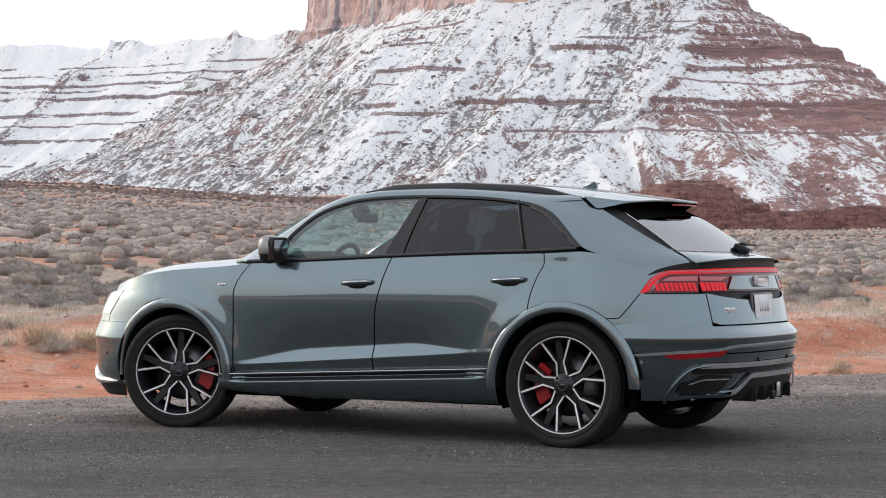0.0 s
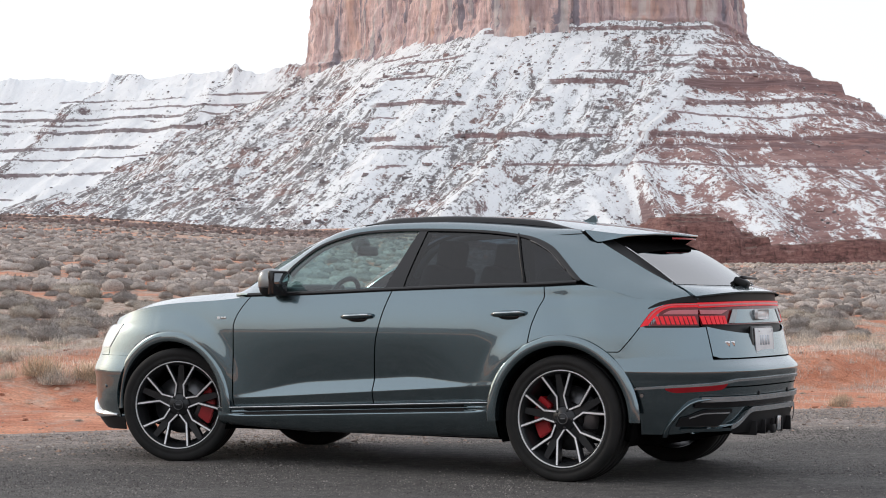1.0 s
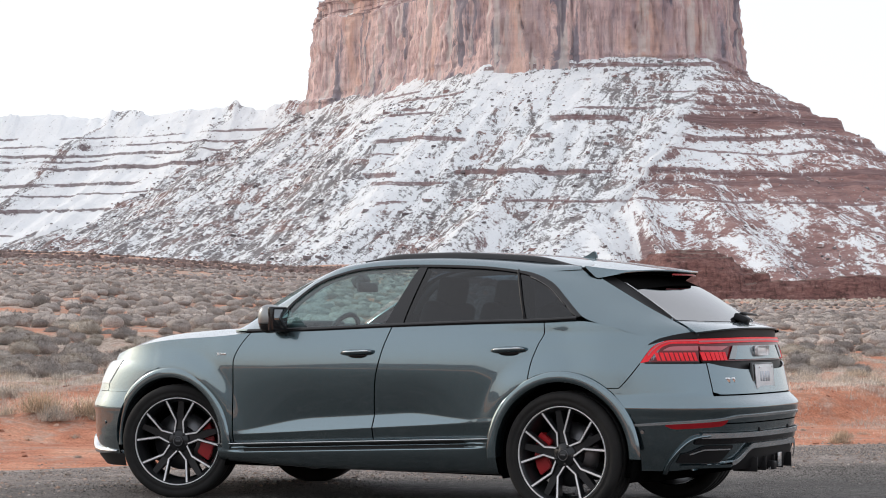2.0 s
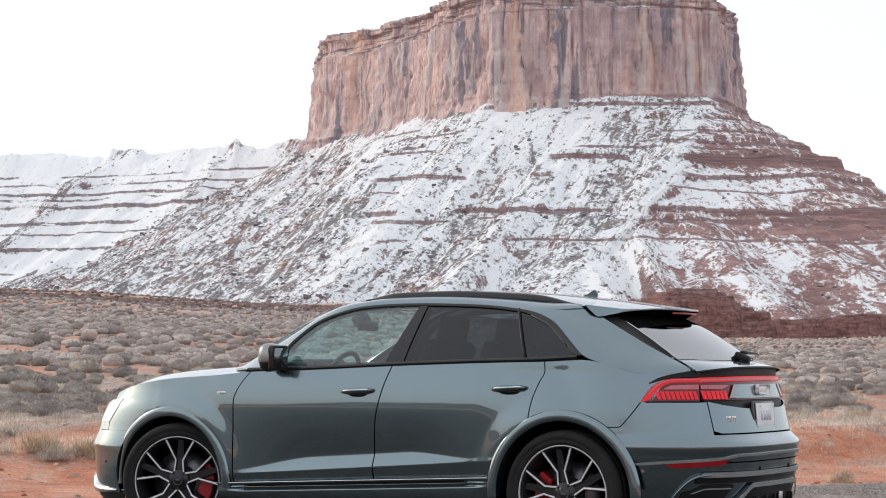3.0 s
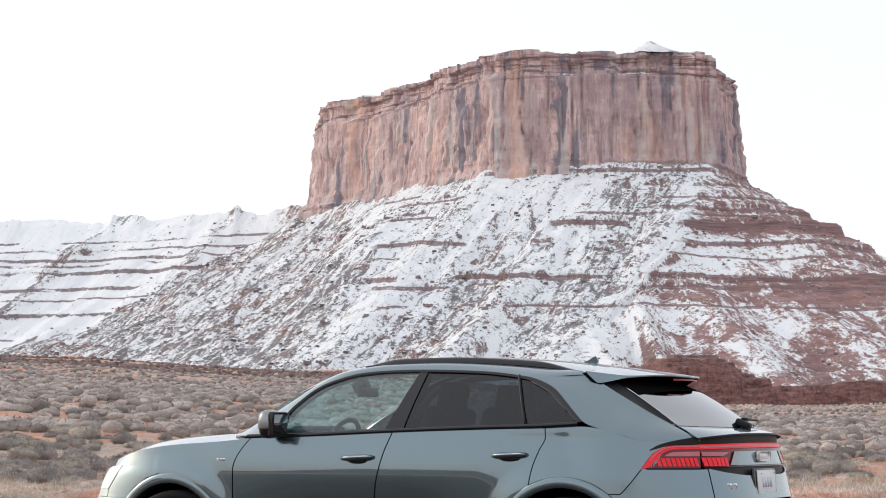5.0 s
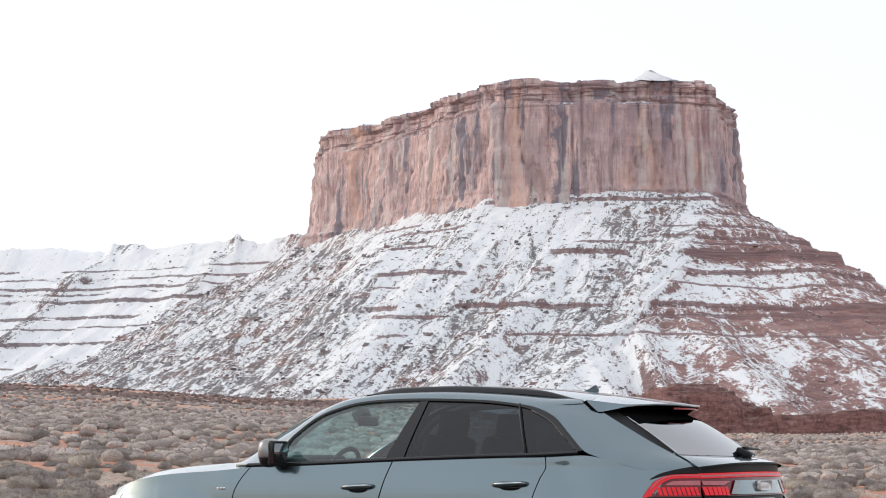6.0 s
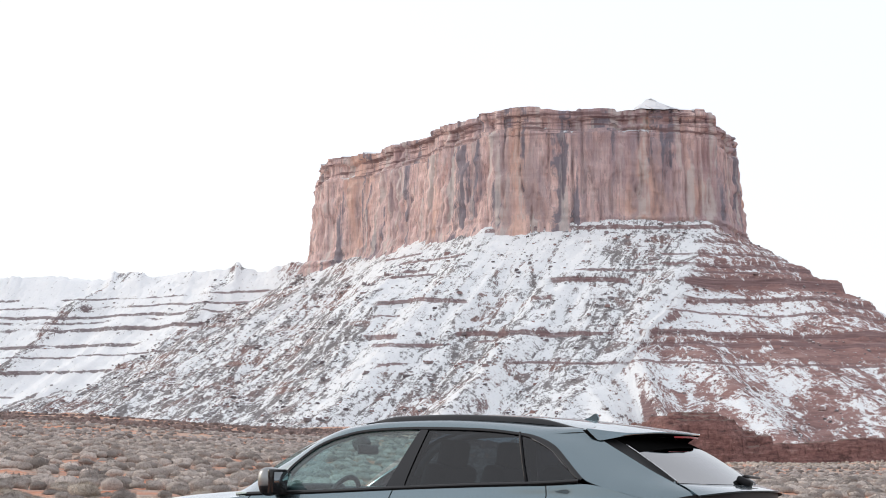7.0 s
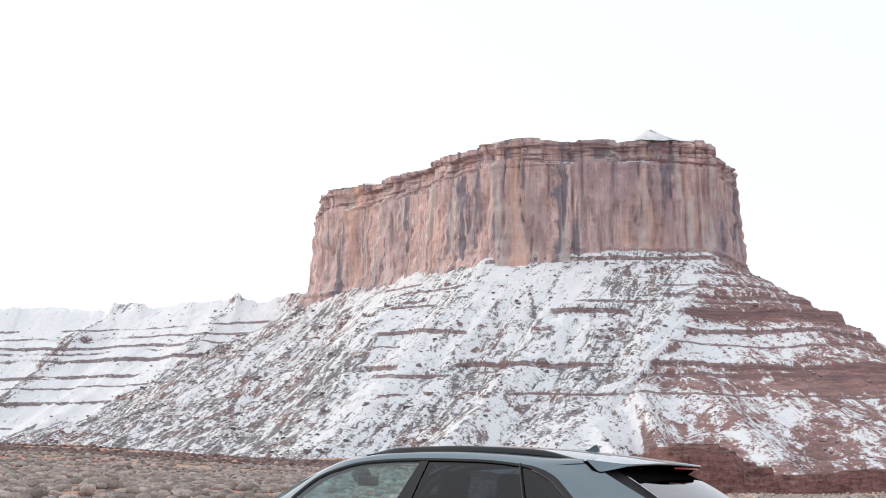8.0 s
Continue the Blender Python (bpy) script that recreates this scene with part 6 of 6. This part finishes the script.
    for side in (1, -1):
        patch("panel_end", [(0.470, 0.974), (0.400, 0.974)], [(0.400, 1.056), (0.340, 1.056)], CAP, gate, 0.006, "bright slanting end of the panel", side, 4)
        patch("gate_lens", [(0.680, 1.029), (0.525, 1.027)], [(0.680, 1.054), (0.450, 1.052)], GREY_BAR, gate, 0.003, "pale lens on the tailgate", side, 8)
        for k in range(6):
            y = 0.680 - 0.0335 * k
            patch("gate_lamp_fin", [(y, 0.968), (y - 0.027, 0.968)], [(y + 0.008, 1.018), (y - 0.020, 1.018)], RED_LAMP, gate, 0.005, "red fin of the tailgate lamp", side, 3)
    xe = float(hull(tail_wy(0.0, 1.022), 1.022)[0])
    part("emblem", block((0.012, 0.200, 0.062), (xe + 0.008, 0, 1.022), 0.026, (0, 0, 0), 4), MACHINED, gate, "bright plain oblong emblem")
    xp = float(tail_x(0.87)) + 0.010
    part("plate_recess", block((0.02, 0.36, 0.175), (xp - 0.012, -0.050, 0.862), 0.008, (0, -4, 0)), GLOSS_BLACK, gate, "black plate surround")
    plate = part("number_plate", block((0.006, 0.305, 0.155), (xp + 0.004, -0.038, 0.862), 0.008, (0, -4, 0)), PLATE, gate, "white number plate")
    for k in range(4):
        part("plate_bar", block((0.002, 0.030, 0.062), (xp + 0.0075, -0.104 + 0.044 * k, 0.862), 0.0, (0, -4, 0)), PLATE_INK, plate, "faded grey bar in place of a character")
    for yy in (-0.148, 0.072):
        for zz in (-0.058, 0.058):
            part("plate_screw", block((0.006, 0.012, 0.012), (xp + 0.008 - 0.07 * zz * -1, yy, 0.862 + zz), 0.003), CHROME, plate)
    for k, wdt in enumerate((0.045, 0.032)):
        q = hull(tail_wy(0.53 - 0.055 * k, 0.845), 0.845)
        part("model_badge", block((0.006, wdt, 0.034), (q[0] + 0.003, q[1], q[2]), 0.004, (0, 0, -30)), CHROME, gate, "bright plain model badge")
    for side in (1, -1):
        tail_lamp(car, side, band)
    build_rear_bumper(car, band)
    # wiper
    part("wiper_motor", block((0.10, 0.07, 0.045), (3.755, 0.10, 1.225), 0.016, (0, 24, 0)), MATT_BLACK, car, "black rear wiper hub")
    part("wiper_arm", tube([(3.75, 0.10, 1.25), (3.735, 0.22, 1.256), (3.70, 0.50, 1.250)], [0.016, 0.011, 0.006], 8), MATT_BLACK, car, "black rear wiper arm")


def tail_lamp(car, side, band):
    """Wrap-round lamp: from its pointed tip on the flank to the tailgate's seam."""

    def strip(name, low, high, material, proud, parent, label, inward=0.003, n=40):
        """A strip of the flank between two lines of (w, z)."""
        t = np.linspace(0, 1, n)
        line = [np.stack([curve(t, *zip(np.linspace(0, 1, len(q)), [c[k] for c in q])) if len(q) > 2 else np.interp(t, (0, 1), [c[k] for c in q]) for k in (0, 1)], -1) for q in (low, high)]
        g = line[0][:, None] + (line[1] - line[0])[:, None] * np.linspace(0, 1, 6)[None, :, None]
        p = hull(g[..., 0], g[..., 1])
        out = p - np.array([2.6, 0, 0])
        out[..., 2] = 0
        return skin(name, p + proud * out / np.linalg.norm(out, axis=-1)[..., None], material, parent, side, inward, label, away=(3.0, 0, 1))

    rim = [(10.368, 0.955), (10.41, 1.002), (10.45, 1.038), (10.526, 1.075), (10.652, 1.094), (10.898, 1.098)]
    foot = [(10.370, 0.952), (10.47, 0.953), (10.57, 0.953), (10.67, 0.954), (10.77, 0.955), (10.886, 0.956)]
    lamp = strip("tail_lamp", foot, rim, LAMP_DARK, 0.0, car, "red wrap-round tail lamp", 0.01)
    # black wedge paints the lip's shade on round the flank
    shade_top = [(10.440, 1.068), (10.530, 1.100), (10.65, 1.121), (10.77, 1.135), (10.896, 1.146)]
    strip("lamp_brow", [(10.436, 1.060), (10.526, 1.078), (10.652, 1.097), (10.77, 1.100), (10.896, 1.101)], shade_top, MATT_BLACK, 0.003, lamp, "black edge above the lamp")
    inner = [(10.430, 0.962), (10.462, 0.992), (10.497, 1.020), (10.573, 1.056), (10.652, 1.069), (10.896, 1.071)]
    strip("light_strip", inner, [(w, z - 0.003) for w, z in rim], RED_LAMP, 0.004, lamp, "bright red outer light strip")
    # a paler colour paints the brighter core of the lit strip
    strip("light_line", [(w + 0.55 * (r - w), z + 0.55 * (q - z)) for (w, z), (r, q) in zip(inner[1:], rim[1:])], [(w + 0.72 * (r - w), z + 0.72 * (q - z)) for (w, z), (r, q) in zip(inner[1:], rim[1:])], GREY_BAR, 0.007, lamp, "paler line along the light strip")
    strip("lamp_window", [(10.556, 1.028), (10.66, 1.028), (10.888, 1.028)], [(10.570, 1.036), (10.640, 1.052), (10.891, 1.056)], GREY_BAR, 0.003, lamp, "pale upper lens")
    strip("lamp_base", [(10.40, 0.948), (10.888, 0.948)], [(10.40, 0.957), (10.887, 0.959)], MATT_BLACK, 0.004, lamp, "dark lower edge")
    for k in range(9):
        a = 10.502 + 0.0425 * k
        strip("lamp_fin", [(a, 0.967), (a + 0.029, 0.967)], [(a - 0.022, 1.016), (a + 0.010, 1.016)], RED_LAMP, 0.005, lamp, "red slanting fin in the lens", n=4)


def build_rear_bumper(car, band):
    bumper = new("rear_bumper")
    bumper.parent = car
    cutx = lambda z: WHEELBASE + np.sqrt(np.maximum(0.02, CUT**2 - (np.asarray(z) - HUB) ** 2))
    for side in (1, -1):
        # upper painted wrap
        v = np.linspace(0, 1, 24)
        z = 0.590 + (0.7512 - 0.590) * v
        us = np.linspace(0, 1, 60)
        w0 = tail_w(np.maximum(cutx(z), 3.06), z)
        rows = [hull(w0 + (math.pi / 2 + 10 - w0) * q, z) for q in us]
        skin("bumper_upper", np.array(rows), PAINT, bumper, side, 0, "painted upper bumper", away=(3.0, 0, 0.6))
        tip = float(tail_w(3.486, 0.95))
        q = np.linspace(0, 1, 60)[:, None]
        first = float(tail_w(cutx(0.78) + 0.004, 0.78))
        hi = 0.797 + 0.151 * np.clip((first + (10.98 - first) * q - tip + 0.15) / 0.15, 0, 1)
        zz = 0.7505 + (hi - 0.7505) * np.linspace(0, 1, 16)
        w0, w1 = tail_w(cutx(zz) + 0.004, zz), tail_wy(0.6640, zz)
        skin("bumper_corner", hull(w0 + (w1 - w0) * q, zz), PAINT, bumper, side, 0, "painted bumper corner below the lamp", away=(3.0, 0, 0.8))
        ws = np.linspace(first, tip, 16)
        zs = 0.799 + 0.151 * np.clip((ws - tip + 0.15) / 0.15, 0, 1)
        part("bumper_seam", tube([(p[0] + 0.001, p[1] * side * 1.0015, p[2]) for p in run3(hull(ws, zs), 24)], 0.0032, 6), LINER, bumper, "dark seam above the bumper corner")
        # lower wrap
        rows = []
        v = np.linspace(0, 1, 20)
        for q in us:
            zz = 0.30 + (0.582 - 0.30) * v
            w0 = tail_w(np.maximum(cutx(zz), 3.06), zz)
            w = w0 + (math.pi / 2 + 10 - w0) * q
            lift = 0.0 + 0.06 * ease(10.5, 11.2, w)
            zz = np.maximum(zz, 0.30 + lift)
            p = hull(w, zz)
            p[:, 1] *= 0.992
            rows.append(p)
        skin("bumper_lower", np.array(rows), PAINT, bumper, side, 0.012, "painted lower bumper", away=(3.0, 0, 0.6))
    line = lambda y: curve(np.abs(y), (0.0, 0.628), (0.50, 0.625), (0.57, 0.618), (0.62, 0.610), (0.87, 0.590), (0.95, 0.572))
    band("bumper_line", -0.935, 0.935, lambda y: line(y) - 0.006, lambda y: line(y) + 0.009, SILVER, bumper, 0.007, 50, 3, "thin bright bumper line")
    band("bumper_ledge", -0.74, 0.74, 0.498, 0.528, SILVER, bumper, 0.022, 50, 3, "bright lower bumper ledge")
    band("bumper_gap", -0.76, 0.76, 0.462, 0.500, GLOSS_BLACK, bumper, 0.012, 50, 3, "black gap under the ledge")
    for side in (1, -1):
        f = lambda a, b: (a, b) if side > 0 else (-b, -a)
        band("reflector", *f(0.595, 0.875), lambda y: line(y) - 0.014 - 0.024 * ease(0.878, 0.845, np.abs(y)) * ease(0.595, 0.625, np.abs(y)), lambda y: line(y) - 0.006, REFLECTOR, bumper, 0.006, 16, 3, "red rear reflector")
        band("side_intake", *f(0.53, 0.795), lambda y: 0.350 + 0.080 * ease(0.615, 0.53, np.abs(y)), lambda y: 0.452 - 0.05 * ease(0.70, 0.80, np.abs(y)), MATT_BLACK, bumper, 0.010, 16, 4, "black side air opening")
        band("intake_blade", *f(0.51, 0.775), 0.318, 0.336, PAINT, bumper, 0.018, 16, 3, "satin blade below the opening")
        band("intake_bar", *f(0.55, 0.765), lambda y: 0.425 - 0.03 * ease(0.7, 0.78, np.abs(y)), lambda y: 0.433 - 0.03 * ease(0.7, 0.78, np.abs(y)), SILVER, bumper, 0.014, 16, 3, "black bar in the opening")
        frame_pts = []
        for y, z in ((0.806, 0.285), (0.815, 0.34), (0.813, 0.406), (0.795, 0.470), (0.765, 0.503), (0.70, 0.514)):
            q = hull(tail_wy(y, z), z)
            frame_pts.append((q[0] + 0.012, q[1] * side, q[2]))
        part("intake_frame", tube(run3(frame_pts, 16), 0.020, 8, flat=0.5), PAINT, bumper, "body-coloured frame of the opening")
        q = hull(tail_w(3.51, 0.538), 0.538)
        part("parking_sensor", tube([(q[0], q[1] * side, q[2]), (q[0] + 0.002, (q[1] - 0.008) * side, q[2])], 0.011, 12), PAINT, bumper, "round parking sensor")
        q = hull(tail_wy(0.25, 0.54), 0.54)
        part("parking_sensor", block((0.01, 0.018, 0.026), (q[0] + 0.002, q[1] * side, q[2]), 0.004), MATT_BLACK, bumper, "small dark parking sensor")
    band("diffuser_frame", -0.52, 0.52, lambda y: 0.428 - 0.10 * ease(0.34, 0.52, np.abs(y)), lambda y: 0.458 - 0.10 * ease(0.34, 0.52, np.abs(y)), SILVER, bumper, 0.028, 40, 4, "satin diffuser frame")
    band("diffuser", -0.49, 0.49, 0.30, lambda y: 0.428 - 0.10 * ease(0.34, 0.52, np.abs(y)), MATT_BLACK, bumper, 0.004, 30, 5, "black diffuser")
    for k in range(5):
        y = -0.30 + 0.15 * k
        part("diffuser_fin", block((0.16, 0.012, 0.09), (float(tail_x(0.33)) - 0.05, y, 0.325), 0.004), MATT_BLACK, bumper, "black diffuser fin")
    part("tow_hitch", block((0.10, 0.055, 0.055), (3.97, -0.02, 0.305), 0.010), MATT_BLACK, bumper, "black tow hitch receiver")
    part("hitch_bracket", block((0.012, 0.055, 0.090), (4.0, 0.10, 0.335), 0.003), SILVER, bumper, "grey hitch bracket")
    part("tow_pin", tube([(3.99, -0.05, 0.285), (3.99, 0.05, 0.285)], 0.009, 10), CHROME, bumper, "steel hitch pin")


def build_front(car):
    bumper = new("front_bumper")
    bumper.parent = car
    for side in (1, -1):
        v = np.linspace(0, 1, 26)
        z = 0.215 + (0.718 - 0.215) * v
        start = -np.sqrt(np.maximum(0.02, CUT**2 - (z - HUB) ** 2))
        w0 = nose_w(np.minimum(start, NOSE0 - 0.02), z)
        rows = [hull(w0 + (-10 - math.pi / 2 - w0) * q, z) for q in np.linspace(0, 1, 50)]
        skin("bumper_skin", np.array(rows), PAINT, bumper, side, 0.012, "painted front bumper", away=(0.2, 0, 0.5))
        z = 0.722 + (0.93 - 0.722) * v
        w0 = nose_w(-0.603 + 0 * z, z)
        rows = [hull(w0 + (-10 - math.pi / 2 - w0) * q, z) for q in np.linspace(0, 1, 30)]
        skin("front_panel", np.array(rows[:13]), PAINT, car, side, 0.012, "painted front corner", away=(0.2, 0, 0.5))
        skin("grille", np.array(rows[13:]), GLOSS_BLACK, car, side, 0.012, "black grille", away=(0.2, 0, 0.5))
        # headlamp
        zz = np.linspace(0, 1, 10)
        rows = []
        for q in np.linspace(0, 1, 16):
            z = 0.775 + 0.0 * zz + (0.165 - 0.02 * q) * zz
            x = -0.485 - 0.115 * (1 - zz) - (0.20 - 0.07 * (1 - zz)) * q
            p = hull(nose_w(x, z), z)
            p[:, 1] -= 0.004
            p[:, 0] -= 0.003
            rows.append(p)
        skin("headlamp", np.array(rows), HEADLAMP, car, side, 0.01, "clear wrap-round headlamp", away=(0.2, 0, 0.5))
        # lower blade and sensor
        pts = []
        for x, z in ((-0.50, 0.300), (-0.62, 0.300), (-0.74, 0.305), (-0.83, 0.33), (-0.87, 0.375)):
            q = hull(nose_w(x, z), z)
            pts.append((q[0] - 0.004, (q[1] - 0.004) * side, q[2]))
        part("bumper_blade", tube(run3(pts, 14), [0.008 + 0.034 * (k / 13) ** 0.8 for k in range(14)], 8), CHROME, bumper, "satin silver front blade")
        low = [hull(nose_w(x + 0 * np.array([0.0, 1, 2, 3]), np.array([0.285, 0.26, 0.225, 0.20])), np.array([0.285, 0.26, 0.225, 0.20])) for x in np.linspace(-0.43, -0.80, 14)]
        skin("bumper_apron", np.array(low) - (0.006, 0.006, 0), MATT_BLACK, bumper, side, 0.006, "black lower apron", away=(0.2, 0, 0.5))
        q = hull(nose_w(-0.60, 0.50), 0.50)
        part("parking_sensor", tube([(q[0], q[1] * side, q[2]), (q[0] - 0.003, (q[1] - 0.006) * side, q[2])], 0.010, 12), PAINT, bumper)


# near-white base paints the reflected sky and lamp light in the lens
HEADLAMP = plain_mat("headlamp_lens", (0.84, 0.86, 0.87), 0.08, 0.1)


def build_inside(car):
    cabin = new("cabin")
    cabin.parent = car
    part("floor_pan", block((3.2, 1.70, 0.10), (1.85, 0, 0.30), 0.03), LINER, car, "dark underbody")
    part("underbody", block((3.9, 1.30, 0.10), (1.55, 0, 0.265), 0.03), LINER, car, "dark underbody")
    part("inner_shell", block((1.90, 1.86, 0.75), (1.50, 0, 0.72), 0.02), LINER, cabin, "dark cabin lower trim")
    part("boot_floor", block((0.80, 1.10, 0.14), (3.25, 0, 0.90), 0.04), LINER, cabin, "dark boot floor")
    part("engine_cover", block((0.85, 1.2, 0.55), (-0.15, 0, 0.68), 0.05), LINER, car, "dark engine bay")
    part("dashboard", block((0.46, 1.62, 0.16), (0.66, 0, 1.105), 0.06, (0, -4, 0), 4), SEAT, cabin, "dark dashboard")
    part("instrument_hood", block((0.20, 0.42, 0.08), (0.83, -0.40, 1.175), 0.035, (0, 0, 0), 3), SEAT, cabin, "dark instrument hood")
    ring = [(1.02 + 0.075 * math.sin(t), -0.40 + 0.185 * math.cos(t), 1.085 + 0.170 * math.sin(t)) for t in np.linspace(0, 2 * math.pi, 36, endpoint=False)]
    sw = part("steering_wheel", tube(ring, 0.017, 10, True, up=(-1, 0, 0.4)), SEAT, cabin, "dark leather steering wheel")
    part("wheel_boss", block((0.05, 0.15, 0.11), (1.01, -0.40, 1.085), 0.02, (0, 24, 0)), SILVER, sw, "silver steering wheel boss")
    part("wheel_spoke", block((0.02, 0.34, 0.03), (1.02, -0.40, 1.09), 0.008, (0, 24, 0)), SEAT, sw)
    for y in (-0.40, 0.40):
        seat = new("front_seat")
        seat.parent = cabin
        part("seat_back", block((0.16, 0.52, 0.66), (1.80, y, 1.02), 0.07, (0, 17, 0), 4), SEAT, seat, "dark leather seat back")
        part("headrest", block((0.11, 0.28, 0.20), (1.905, y, 1.40), 0.05, (0, 12, 0), 4), SEAT, seat, "dark leather headrest")
        part("seat_base", block((0.52, 0.52, 0.16), (1.50, y, 0.80), 0.06, (0, -8, 0), 4), SEAT, seat)
    bench = new("rear_seat")
    bench.parent = cabin
    part("seat_back", block((0.18, 1.34, 0.62), (2.66, 0, 1.02), 0.08, (0, 22, 0), 4), SEAT, bench, "dark leather bench back")
    for y in (-0.42, 0, 0.42):
        part("headrest", block((0.11, 0.27, 0.18), (2.80, y, 1.36), 0.045, (0, 16, 0), 4), SEAT, bench)
    part("roof_lining", sheet("roof_lining", *lining(), PALE), None, cabin, "pale roof lining")
    part("rear_view_mirror", block((0.035, 0.25, 0.07), (0.98, 0.0, 1.452), 0.02, (0, -8, 0), 3), SEAT, cabin, "black rear view mirror")
    part("mirror_mount", block((0.11, 0.10, 0.09), (0.925, 0.0, 1.50), 0.03, (0, -30, 0), 3), SEAT, cabin, "black sensor housing at the windscreen")
    for side in (1, -1):
        b = run3([(x, house_y(x, z) - 0.05, z - 0.01) for x, z in DLO[2:12]], 24)
        part("pillar_lining", tube([(p[0], -p[1] * side, p[2]) for p in b], 0.028, 6), PALE, cabin, "pale pillar lining")
        part("inner_post", tube([(1.76, -0.86 * side, 1.17), (1.87, -0.69 * side, 1.55)], 0.045, 6), LINER, cabin, "dark inner door post")


def lining():
    u, v = np.meshgrid(np.linspace(0, 1, 14), np.linspace(-1, 1, 13), indexing="ij")
    x = 1.12 + 0.22 * v**2 + (3.12 - 1.12 - 0.22 * v**2) * u
    y = 0.64 * v
    return x, y, roof_z(x, y) - 0.035


def build_car():
    car = tagged(new("car"), "dark grey metallic sport utility car parked on the asphalt", "car")
    car.matrix_basis = pose(-1.385, 14.483, 0, 0, 0, -29.99)
    for side in (1, -1):
        build_side(car, side)
        build_glasshouse(car, side)
        build_mirror(car, side)
    build_top(car)
    build_tail(car)
    build_front(car)
    build_inside(car)
    for x, steer in ((0.0, 21.0), (WHEELBASE, 0.0)):
        for side in (1, -1):
            wheel = build_wheel(car, (9.0 if x > 1 else -3.0) if side > 0 else 20.0)
            m = pose(x, -0.845 * side, HUB, 0, 0, steer)
            wheel.matrix_basis = m if side > 0 else m @ pose(0, 0, 0, 0, 0, 180)
            build_brake(car, x, side, steer, x > 1)
    return car


build_car()
